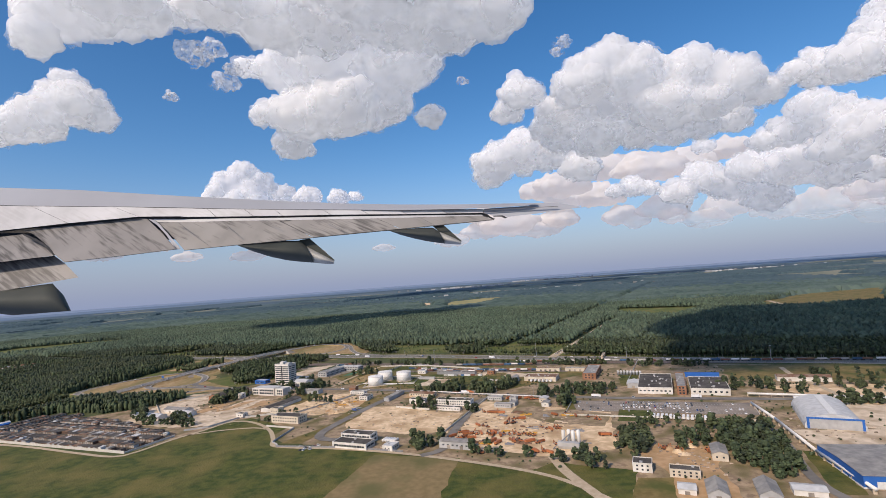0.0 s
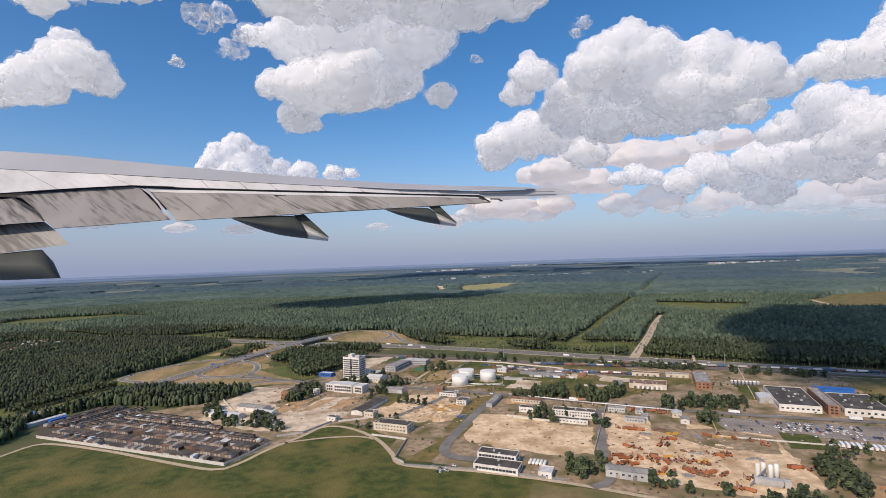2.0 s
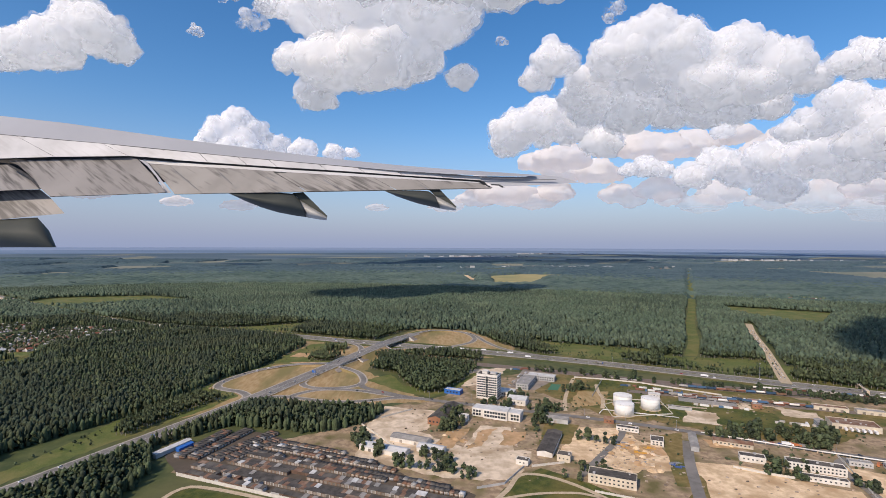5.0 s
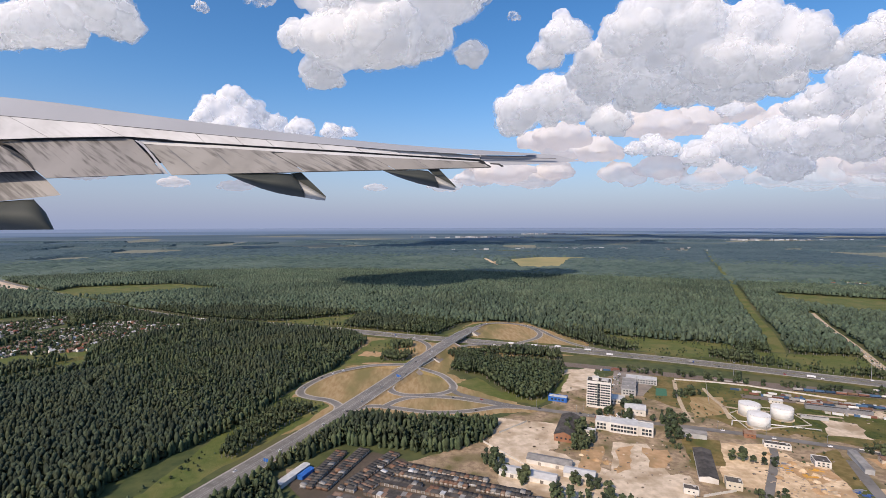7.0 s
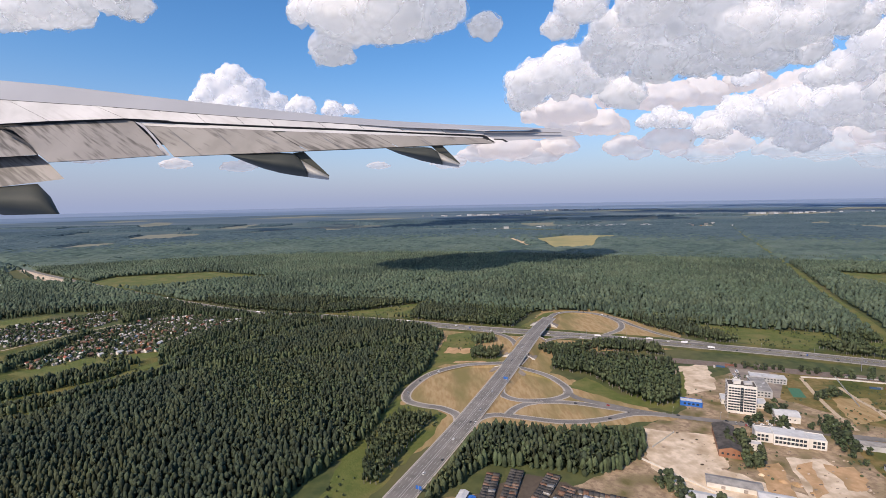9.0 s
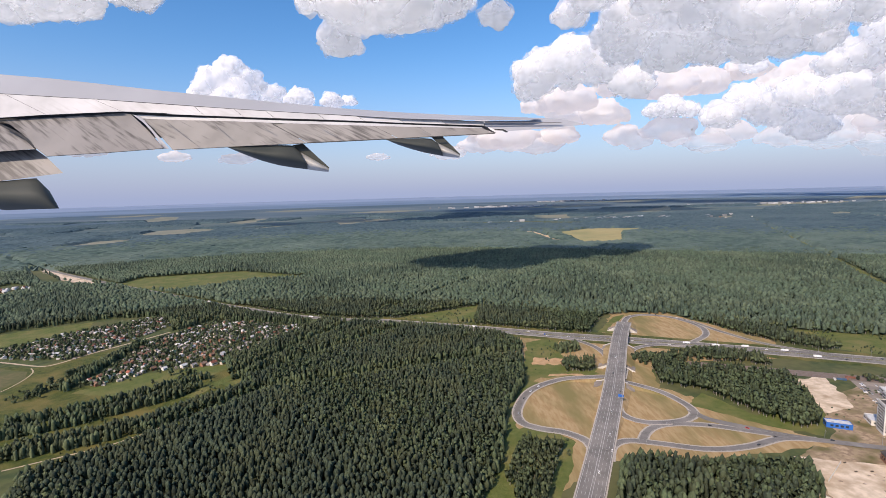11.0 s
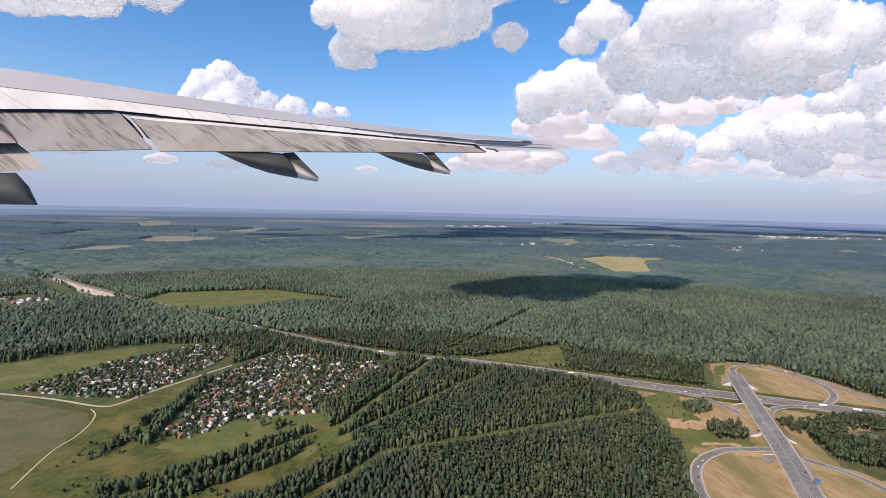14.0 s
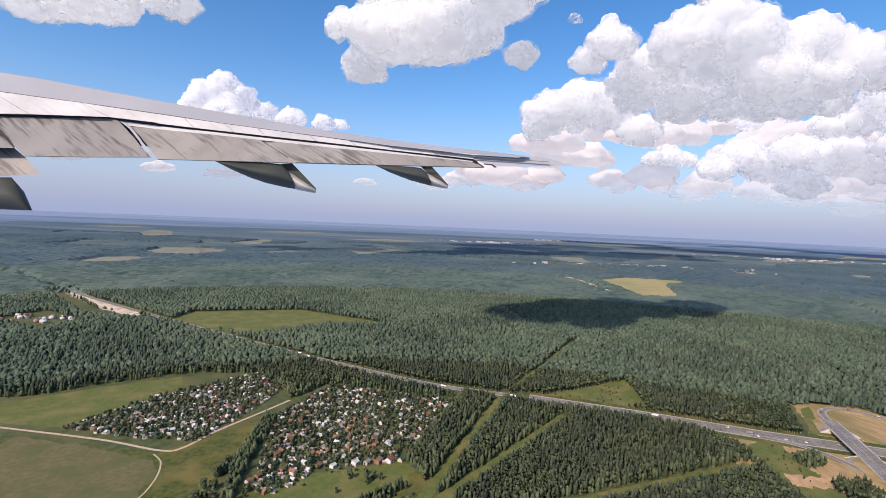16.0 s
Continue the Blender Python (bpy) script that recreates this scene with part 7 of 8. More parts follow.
plant("weeds", wx[ok], wy[ok], rng.uniform(0.8, 3.2, int(ok.sum())), 3.0, BIRCH_LOW, 5, M_BROAD, "low green weeds and scrub over the yards", 33)
rb = Shape()
rrg = random.Random(31)
for px_, py_, sx_, sy_, n_ in ((75, 560, 130, 120, 260), (-60, 610, 120, 80, 90), (-170, 700, 70, 90, 160), (-380, 780, 140, 120, 110), (210, 430, 60, 60, 70), (60, 860, 240, 80, 120), (350, 470, 90, 60, 50), (-300, 720, 90, 90, 60)):
    for _ in range(n_):
        a_, b_, k_ = px_ + rrg.gauss(0, 0.3) * sx_, py_ + rrg.gauss(0, 0.3) * sy_, rrg.uniform(0.4, 1.6)
        rb.box(a_ - k_, a_ + k_, b_ - k_ * 0.5, b_ + k_ * 0.5, 0.05, 0.2 + k_ * rrg.uniform(0.3, 0.9), 0.15)
single("rubble", rb, material("rubble", (0.40, 0.33, 0.26), (0.20, 0.15, 0.11), 3, island=0.7), "scattered rubble, pallets and scrap on the yards", "rubble", kind="stuff")


def earth_mound(x, y, r, h, seed):
    """A loose heap of earth with an uneven skirt."""
    hr = random.Random(seed)
    sh = Shape().lathe([(r, 0), (r * 0.8, h * 0.35), (r * 0.45, h * 0.8), (r * 0.12, h)], 14)
    sh.v = [(px * hr.uniform(0.85, 1.15), py * hr.uniform(0.85, 1.15), pz * hr.uniform(0.8, 1.1)) for px, py, pz in sh.v]
    ob = single("earth_mound", sh, M_SOIL if seed % 2 else M_SAND, "loose mound of excavated sandy soil", "soil mound", "mounds on the building sites")
    ob.matrix_basis = place(x, y, hr.uniform(0, 360), 0.2)


for k in range(34):
    cx_, cy_, sp = rrg.choice(((-160, 712, 26), (-165, 690, 24), (-170, 730, 20), (-350, 750, 30), (205, 440, 20), (-50, 730, 12)))
    earth_mound(cx_ + rrg.gauss(0, 0.5) * sp, cy_ + rrg.gauss(0, 0.5) * sp, rrg.uniform(2.5, 6), rrg.uniform(1.0, 3.2), k)


# ---- trains ----
def wagon_model(mat, label, kind):
    w = thing("wagon", 0, 0, 0, label, "wagon", "freight wagons on the railway")
    if kind == "tank":
        c = Shape().lathe([(0.6, -6), (1.4, -5.7), (1.5, -5), (1.5, 5), (1.4, 5.7), (0.6, 6)], 12)
        c.v = [(z, y, x + 2.9) for x, y, z in c.v]
        part("vessel", c, mat, w, smooth=True)
    elif kind == "hopper":
        part("body", Shape().box(-6.2, 6.2, -1.5, 1.5, 1.4, 3.6).box(-6.2, 6.2, -1.5, -1.35, 3.6, 3.9).box(-6.2, 6.2, 1.35, 1.5, 3.6, 3.9), mat, w)
    else:
        part("body", Shape().box(-6.4, 6.4, -1.5, 1.5, 1.3, 3.9), mat, w)
        part("roof", Shape().gable(-6.4, 6.4, -1.5, 1.5, 3.9, 4.4, 0.05, 0.08), M_ROOF_GREY, w)
    part("chassis", Shape().box(-6.8, 6.8, -1.2, 1.2, 0.9, 1.3), M_BLACK, w)
    for x in (-4.6, 4.6):
        part("bogie", Shape().box(x - 1.4, x + 1.4, -1.1, 1.1, 0.1, 0.95, 0.1), M_BLACK, w)
    return w


WAGONS = [wagon_model(M_WAGON, "brown covered freight wagon", "box"), wagon_model(M_WAGON_BLUE, "blue open freight wagon", "hopper"), wagon_model(M_WAGON_GREY, "grey open freight wagon", "hopper"), wagon_model(M_TANK, "pale round tank wagon", "tank"), wagon_model(M_ROOF_RUST, "rusty open freight wagon", "hopper")]
wrg = random.Random(6)
for i in range(44):
    x, y, a, z = on_line([(p[0] + 9 * GV[0], p[1] + 9 * GV[1]) for p in RAIL_LINE], 590 + i * 14.6, 0)
    copy_thing(WAGONS[wrg.choices(range(5), (4, 2, 4, 2, 1))[0]], place(x, y, a, 0.5))
for i in range(22):
    copy_thing(WAGONS[wrg.choices(range(5), (2, 4, 2, 2, 2))[0]], place(-36 + 14.0 * i * 0.94 * 0.7, 918 - 14.0 * i * 0.35 * 0.7 + (5 if i % 2 else 0), -20.5, 0.45))
for i in range(11):
    copy_thing(WAGONS[wrg.choices(range(5), (3, 3, 2, 1, 2))[0]], place(20 + 13.6 * i * 0.94, 953 - 13.6 * i * 0.34, -20, 0.45))
for k, w in enumerate(WAGONS):
    w.matrix_basis = place(0 + 14 * 0.94 * k, 893 - 14 * 0.35 * k, -20.5, 0.45)
ribbon("siding", [(-80, 934), (-36, 917), (200, 829)], 16, M_BALLAST, 1.06, "brown ballast of the sidings", "rail bed")
ribbon("siding", [(-20, 968), (200, 888)], 7, M_BALLAST, 1.1, "brown ballast of the sidings", "rail bed")


# ---- lamp posts and masts ----
def lamp_model():
    s = thing("street_lamp", 0, 0, 0, "grey steel street lamp with a curved arm", "street lamp", "lamps along the roads")
    part("pole", Shape().lathe([(0.22, 0), (0.12, 10)], 8), M_STEEL, s)
    part("arm", Shape().box(0, 2.4, -0.08, 0.08, 9.9, 10.1), M_STEEL, s)
    part("lamp_head", Shape().box(2.2, 3.2, -0.25, 0.25, 9.85, 10.12, 0.05), M_FRAME, s)
    return s


LAMP = lamp_model()
for i in range(34):
    x, y, a, z = on_line(HIGHWAY, 2700 + i * 38, 19.5 if i % 2 else -19.5)
    copy_thing(LAMP, place(x, y, a + (-90 if i % 2 else 90), 0.4))
for i in range(12):
    x, y, a, z = on_line(MAIN_STREET, 150 + i * 55, 7.5)
    copy_thing(LAMP, place(x, y, a - 90, 0.3))
LAMP.matrix_basis = place(-330, 884, 66, 0.3)
for x, y, h in ((180, 1002, 26), (-30, 1030, 22), (320, 880, 24), (520, 790, 24)):
    mt = thing("mast", x, y, 0, "tall slender grey mast with a platform", "mast")
    part("pole", Shape().lathe([(0.6, 0), (0.3, h)], 8), M_STEEL, mt)
    part("platform", Shape().lathe([(1.6, h), (1.6, h + 0.5)], 8), M_STEEL, mt)
gt = thing("gantry", 292, 925, 65, "pale steel footbridge over the highway", "footbridge")
part("deck", Shape().box(-22, 22, -1.6, 1.6, 6.5, 7.1), M_CONCRETE, gt)
for y in (-1.6, 1.5):
    part("truss", Shape().box(-22, 22, y, y + 0.12, 8.6, 8.8).box(-22, 22, y, y + 0.12, 7.1, 7.3), M_FRAME, gt)
for x in (-21, 0, 21):
    part("pier", Shape().box(x - 0.7, x + 0.7, -1.4, 1.4, 0, 6.5), M_CONCRETE, gt)
sg = thing("road_sign", -600, 1012, 65, "blue overhead direction sign on a steel gantry", "road sign", z=5.6)
part("board", Shape().box(-0.2, 0.2, -16, -9, 5.5, 9), M_BLUE, sg)
part("post", Shape().box(-0.3, 0.3, -14.6, -14.1, 0, 9.2), M_STEEL, sg)
sg = thing("road_sign", -724, 752, 65, "blue overhead direction sign on a steel post", "road sign", z=0.3)
part("board", Shape().box(-0.2, 0.2, -18, -12, 5.0, 8.5), M_BLUE, sg)
part("post", Shape().box(-0.3, 0.3, -15.3, -14.8, 0, 8.6), M_STEEL, sg)


# ---- village ----
def house_model(wall, roof, w, d, h, rise, label):
    b = thing("house", 0, 0, 0, label, "house", "houses of the village")
    part("wall", Shape().box(-w / 2, w / 2, -d / 2, d / 2, 0, h).add([(sx, sy, z) for sx in (-w / 2, w / 2) for sy, z in ((-d / 2, h), (d / 2, h), (0, h + rise))], [(0, 2, 1), (3, 4, 5)]), wall, b)
    top = part("roof", Shape().gable(-w / 2, w / 2, -d / 2, d / 2, h, h + rise, 0.5, 0.2), roof, b)
    part("chimney", Shape().box(w * 0.2, w * 0.2 + 0.8, 0.6, 1.4, h, h + rise + 0.8), M_BRICK, top)
    part("window", Shape().box(-w / 3, w / 3, -d / 2 - 0.1, -d / 2 + 0.1, h * 0.4, h * 0.75), M_GLASS, b)
    return b


HOUSES = [house_model(M_WHITE, M_ROOF_PALE, 9, 8, 4.5, 3, "white village house with pale metal roof"), house_model(M_CREAM, M_ROOF_SLATE, 9, 7, 3.5, 3, "cream cottage with old grey roof"), house_model(M_BRICK, M_ROOF_RUST, 10, 8, 4.5, 3.2, "brick village house with brown roof"), house_model(M_WHITE, M_ROOF_RED, 11, 9, 5, 3.4, "white village house with red roof"), house_model(M_CREAM, M_ROOF_GREEN, 8, 7, 3.6, 2.8, "small cottage with green roof"), house_model(M_GREYWALL, M_ROOF_SLATE, 6, 5, 2.6, 1.8, "small grey garden shed")]
vrg = random.Random(12)
house_sites, all_houses = [], []
for poly, a in ((VILLAGE_A, 40), (VILLAGE_B, 62)):
    ca, sa = math.cos(radians(a)), math.sin(radians(a))
    cx = sum(p[0] for p in poly) / len(poly)
    cy = sum(p[1] for p in poly) / len(poly)
    for i in range(-20, 21):
        for j in range(-20, 21):
            u, v = i * 14 + vrg.uniform(-4, 4), j * 17 + vrg.uniform(-5, 5)
            x, y = cx + u * ca - v * sa, cy + u * sa + v * ca
            if bool(inside(poly, np.array([x]), np.array([y]))[0]) and vrg.random() < 0.80:
                k = vrg.choices(range(6), (5, 6, 4, 1.2, 2, 7))[0]
                all_houses.append((HOUSES[k], x, y, a + vrg.choice((0, 90)) + vrg.uniform(-8, 8), 0.2, vrg.uniform(0.55, 0.9)))
                house_sites.append((x, y))
for k, h in enumerate(HOUSES):
    h.matrix_basis = place(-1290 + 16 * k, 1215 + 3 * k, 62, 0.2)
for cx, cy, n, sx, sy in ((-2330, 2050, 26, 190, 110), (300, 4200, 40, 900, 200), (1150, 2180, 14, 160, 60), (1500, 4700, 40, 1400, 250)):
    for _ in range(n):
        all_houses.append((HOUSES[vrg.choices(range(6), (6, 2, 2, 2, 1, 0))[0]], cx + vrg.uniform(-0.5, 0.5) * sx, cy + vrg.uniform(-0.5, 0.5) * sy, vrg.uniform(0, 180), 0.2, 1.3))
all_houses.sort(key=lambda q: q[2] - 0.45 * q[1])
lay_out(all_houses, 290, "village_rest", "further village houses under coloured roofs", "house")


# ---- single trees ----
def tree_model(h, spread, mat, label, seed, kind="round"):
    rt = random.Random(seed)
    t = thing("tree", 0, 0, 0, label, "tree", "trees between the buildings")
    tr = Shape().lathe([(0.035 * h, 0), (0.024 * h, 0.3 * h), (0.008 * h, 0.75 * h)], 6)
    for _ in range(4):
        a, z0 = rt.uniform(0, 6.28), rt.uniform(0.3, 0.5) * h
        ex, ey, ez = math.cos(a) * spread * 0.6, math.sin(a) * spread * 0.6, z0 + 0.2 * h
        tr.add([(0.1, 0.1, z0), (-0.1, 0.1, z0), (0, -0.12, z0 + 0.2), (ex, ey, ez)], [(0, 1, 3), (1, 2, 3), (2, 0, 3)])
    part("trunk", tr, M_DARKBARK, t)
    cr = Shape()
    nr = np.random.default_rng(seed)
    for i in range(15):
        z = rt.uniform(0.10, 0.88)
        w = spread * (max(0.05, math.sin(math.pi * min(1, max(0.0, (z - 0.05) / 0.95)))) ** 0.6 if kind == "round" else (1.05 - z))
        a, r = rt.uniform(0, 6.28), 0.8 * w * math.sqrt(rt.uniform(0.05, 1))
        s = rt.uniform(0.26, 0.40) * h * (0.8 if kind == "round" else 0.6)
        c = (r * math.cos(a), r * math.sin(a), z * h - s * 0.4)
        v, f = tree_template(nr, 5, [(0.5, 0.1), (0.62, 0.5), (0.4, 0.85)])
        cr.add([(c[0] + p[0] * s, c[1] + p[1] * s, c[2] + p[2] * s) for p in v], [tuple(int(k) for k in q) for q in f])
    part("crown", cr, mat, t)
    return t


TREES = [tree_model(13, 4.2, M_BROAD, "broad leafy green tree", 1), tree_model(16, 4.0, M_BROAD, "tall leafy green tree", 2), tree_model(9, 3.6, M_BROAD, "low bushy green tree", 3), tree_model(15, 3.2, M_CONIFER, "dark narrow conifer tree", 4, "cone"), tree_model(12, 4.6, M_CONIFER, "dark rounded leafy tree", 5)]
GROVES = [
    ([(144, 453), (170, 505), (186, 520), (196, 505), (188, 470), (159, 433)], 6.5), ([(200, 462), (226, 480), (243, 479), (233, 449), (205, 444)], 8.5), ([(243, 457), (265, 490), (308, 498), (296, 445), (264, 377), (240, 375), (233, 413)], 5.0),
    ([(-59, 759), (-10, 770), (26, 772), (20, 735), (-59, 742)], 6.5), ([(30, 765), (105, 760), (72, 705), (30, 712)], 6.5), ([(139, 701), (232, 692), (215, 660), (149, 668)], 7.0), ([(-362, 817), (-340, 820), (-352, 775), (-381, 770)], 7.0),
    ([(-297, 865), (-270, 872), (-282, 846)], 7.0), ([(-268, 860), (-215, 862), (-214, 850), (-262, 848)], 8.0), ([(-262, 765), (-236, 790), (-226, 850), (-240, 850), (-258, 800)], 7.0), ([(-10, 484), (50, 472), (97, 446), (94, 438), (-3, 474)], 9.5),
    ([(101, 441), (124, 450), (128, 416), (116, 407)], 6.0), ([(-49, 511), (-18, 535), (-8, 511), (-36, 490)], 6.0), ([(-512, 1189), (-311, 1215), (-320, 1180), (-484, 1140)], 9.0), ([(-235, 680), (-205, 665), (-210, 655), (-240, 668)], 6.5),
    ([(129, 626), (153, 640), (160, 625), (140, 612)], 6.0), ([(-260, 655), (-235, 650), (-235, 642), (-262, 648)], 7.0), ([(440, 640), (560, 610), (620, 540), (520, 560)], 12.0), ([(380, 690), (440, 600), (420, 590), (370, 670)], 9.0), ([(300, 850), (420, 800), (415, 780), (300, 828)], 9.0), ([(-210, 1075), (60, 960), (55, 945), (-210, 1055)], 9.5), ([(60, 965), (280, 868), (275, 850), (60, 945)], 9.5),
    ([(-420, 690), (-370, 672), (-375, 662), (-425, 678)], 8.0), ([(-350, 645), (-335, 660), (-370, 680), (-378, 668)], 7.0), ([(-30, 700), (10, 690), (-5, 655), (-40, 668)], 10.0),
    ([(-372, 842), (-345, 838), (-352, 800), (-374, 806)], 6.5), ([(-322, 874), (-300, 880), (-292, 866), (-318, 860)], 6.5), ([(-272, 905), (-240, 915), (-245, 890), (-270, 885)], 7.0), ([(-245, 852), (-205, 850), (-208, 835), (-245, 838)], 7.0), ([(-50, 660), (-20, 650), (-22, 640), (-52, 650)], 6.0), ([(20, 640), (34, 632), (30, 615), (16, 622)], 6.0), ([(-398, 712), (-350, 690), (-355, 676), (-402, 698)], 7.0), ([(-470, 760), (-440, 700), (-452, 695), (-484, 750)], 7.0),
    ([(330, 640), (350, 660), (395, 650), (385, 625)], 10.0), ([(205, 535), (270, 512), (262, 490), (200, 510)], 9.0), ([(420, 560), (470, 545), (465, 525), (420, 540)], 7.0), ([(500, 700), (640, 640), (640, 600), (500, 660)], 12.0), ([(-170, 910), (-130, 940), (-150, 960), (-185, 930)], 10.0), ([(120, 690), (145, 685), (140, 660), (118, 668)], 7.0),
    ([(-1480, 1080), (-1462, 1230), (-1450, 1380), (-1440, 1370), (-1440, 1220), (-1452, 1085)], 8.0), ([(-1360, 1140), (-1230, 1215), (-1200, 1190), (-1340, 1100)], 26.0),
]
trg = random.Random(21)
tree_sites = []
for poly, step_ in GROVES:
    xs, ys = [p[0] for p in poly], [p[1] for p in poly]
    for _ in range(int((max(xs) - min(xs)) * (max(ys) - min(ys)) / step_ ** 2)):
        x, y = trg.uniform(min(xs), max(xs)), trg.uniform(min(ys), max(ys))
        if bool(inside(poly, np.array([x]), np.array([y]))[0]):
            tree_sites.append((trg.choices(TREES, (4, 2, 4, 1, 3))[0], x, y, trg.uniform(0, 360), 0.2, trg.uniform(0.6, 1.1)))
tree_sites.sort(key=lambda q: q[2] + 0.45 * q[1])
lay_out(tree_sites, 290, "tree_belt", "leafy tree belts between the buildings", "tree")
for k, t in enumerate(TREES):
    t.matrix_basis = place(-214 + 9 * k, 745 - 4 * k, 30 * k, 0.2)
# garden trees of the village and bushes of the pasture, past counting
bx_, by_ = jitter_grid(-1800, -1080, 1060, 1650, 7.0, rng)
ok = np.zeros(bx_.shape, bool)
for poly in (VILLAGE_A, VILLAGE_B):
    ok |= inside(poly, bx_, by_)
sites = np.array(house_sites)
dmin = np.min(np.hypot(bx_[:, None] - sites[:, 0], by_[:, None] - sites[:, 1]), axis=1)
ok &= (dmin > 4.0) & (rng.uniform(0, 1, bx_.size) < 0.9)
plant("garden_trees", bx_[ok], by_[ok], rng.uniform(4, 9, int(ok.sum())), 1.9, BIRCH, 5, M_BROAD, "leafy garden trees between the village houses", 31)
bx_, by_ = jitter_grid(-1500, -1180, 920, 1230, 13.0, rng)
ok = (smooth_noise(bx_ / 40, by_ / 40) > 0.25) & ~wooded(bx_, by_)
plant("bushes", bx_[ok], by_[ok], rng.uniform(2, 6, int(ok.sum())), 2.2, BIRCH, 5, M_BROAD, "scattered green bushes on the pasture", 32)


for poly, step_, seed in ((NORTH_VERGE, 8.0, 51), ([(-850, 600), (-800, 760), (-795, 830), (-765, 930), (-725, 955), (-679, 919), (-756, 743), (-810, 620)], 9.0, 52), (CLEARING, 10.0, 53), ([(130, 1040), (60, 1100), (90, 1170), (260, 1130), (330, 1010)], 8.0, 54), ([(-740, 1130), (-690, 1300), (-570, 1290), (-600, 1150)], 13.0, 55)):
    bx_, by_ = jitter_grid(min(q[0] for q in poly), max(q[0] for q in poly), min(q[1] for q in poly), max(q[1] for q in poly), step_, rng)
    ok = inside(poly, bx_, by_) & (smooth_noise(bx_ / 22, by_ / 22) + rng.normal(0, 0.35, bx_.size) > 0.25) & ~near_line(HIGHWAY, bx_, by_, 24) & ~near_line(BRIDGE_ROAD, bx_, by_, 20) & ~near_line(RAMP_WEST, bx_, by_, 12) & ~near_line(LOOP_WEST, bx_, by_, 12)
    plant("bushes", bx_[ok], by_[ok], rng.uniform(1.2, 5.0, int(ok.sum())), 2.0, BIRCH, 5, M_BROAD, "scattered green bushes on the rough verge", seed)
shd = Shape()
vrg = random.Random(61)
for poly, n_ in ((VILLAGE_A, 300), (VILLAGE_B, 340)):
    xs, ys = [q[0] for q in poly], [q[1] for q in poly]
    made = 0
    while made < n_:
        a_, b_ = vrg.uniform(min(xs), max(xs)), vrg.uniform(min(ys), max(ys))
        if bool(inside(poly, np.array([a_]), np.array([b_]))[0]):
            w_, d_, h_ = vrg.uniform(1.2, 3.4), vrg.uniform(1.2, 2.6), vrg.uniform(2.0, 3.6)
            shd.box(a_ - w_, a_ + w_, b_ - d_, b_ + d_, 0.05, h_).gable(a_ - w_, a_ + w_, b_ - d_, b_ + d_, h_, h_ + 1.1, 0.3, 0.12)
            made += 1
single("sheds", shd, material("weathered_sheds", (0.30, 0.28, 0.26), (0.20, 0.17, 0.15), 6, island=0.75, c3=(0.42, 0.40, 0.37), size3=30), "small weathered sheds and greenhouses between the houses", "shed", kind="stuff")


# ---- wing, enlarged and set far out to fit the camera's view, so that it keeps its bearing all along the way ----
def streaked(name, base, dirt, size, along, amount):
    """Paint with oil and soot drawn out along the airflow, thick in some places and thin in others."""
    m = material(name, base, tuple(c * 0.86 for c in base), size * 6, rough=0.45, c3=tuple(min(1, c * 1.12) for c in base), size3=size * 22)
    n, l = m.node_tree.nodes, m.node_tree.links
    b = n["Principled BSDF"]
    clean = b.inputs["Base Color"].links[0].from_socket
    geo, mp = n.new("ShaderNodeNewGeometry"), n.new("ShaderNodeMapping")
    mp.vector_type = "TEXTURE"
    mp.inputs["Rotation"].default_value = (0, radians(along), 0)
    mp.inputs["Scale"].default_value = (1.0, 11.0, 11.0)
    l.new(geo.outputs["Position"], mp.inputs["Vector"])
    fine, broad = n.new("ShaderNodeTexNoise"), n.new("ShaderNodeTexNoise")
    fine.inputs["Scale"].default_value, fine.inputs["Detail"].default_value = 1 / (size * S), 5
    broad.inputs["Scale"].default_value, broad.inputs["Detail"].default_value = 1 / (size * 26 * S), 3
    l.new(mp.outputs[0], fine.inputs["Vector"])
    l.new(geo.outputs["Position"], broad.inputs["Vector"])
    total, edge = n.new("ShaderNodeMath"), n.new("ShaderNodeMapRange")
    total.operation = "ADD"
    l.new(fine.outputs[0], total.inputs[0])
    l.new(broad.outputs[0], total.inputs[1])
    edge.inputs["From Min"].default_value, edge.inputs["From Max"].default_value = 1.02, 1.22
    edge.inputs["To Max"].default_value = amount
    l.new(total.outputs[0], edge.inputs["Value"])
    x = n.new("ShaderNodeMix")
    x.data_type = "RGBA"
    l.new(edge.outputs[0], x.inputs[0])
    l.new(clean, x.inputs[6])
    x.inputs[7].default_value = (*dirt, 1)
    l.new(x.outputs[2], b.inputs["Base Color"])
    return m


M_WING_TOP = material("wing_grey_paint", (0.27, 0.285, 0.315), (0.30, 0.315, 0.345), 9000, rough=0.5, c3=(0.245, 0.26, 0.285), size3=30000)
M_WING_WHITE = streaked("wing_white_paint", (0.44, 0.44, 0.44), (0.30, 0.29, 0.28), 330, -62, 0.35)
M_WING_TIP = material("wing_tip_paint", (0.36, 0.37, 0.39), (0.33, 0.34, 0.36), 4200, rough=0.4)
M_FLAP = streaked("flap_streaked_paint", (0.250, 0.236, 0.214), (0.075, 0.070, 0.064), 330, -62, 0.85)
M_FLAP_IN = streaked("sooty_flap_paint", (0.205, 0.194, 0.182), (0.050, 0.047, 0.044), 360, -58, 0.9)
# underside shade is put into the fairing's green-grey, sunlight into the tail's colour
M_FAIRING_SHADE = material("fairing_shade_paint", (0.036, 0.041, 0.036), (0.052, 0.057, 0.049), 2600, rough=0.6, spec=0.12, c3=(0.068, 0.072, 0.062), size3=9000)
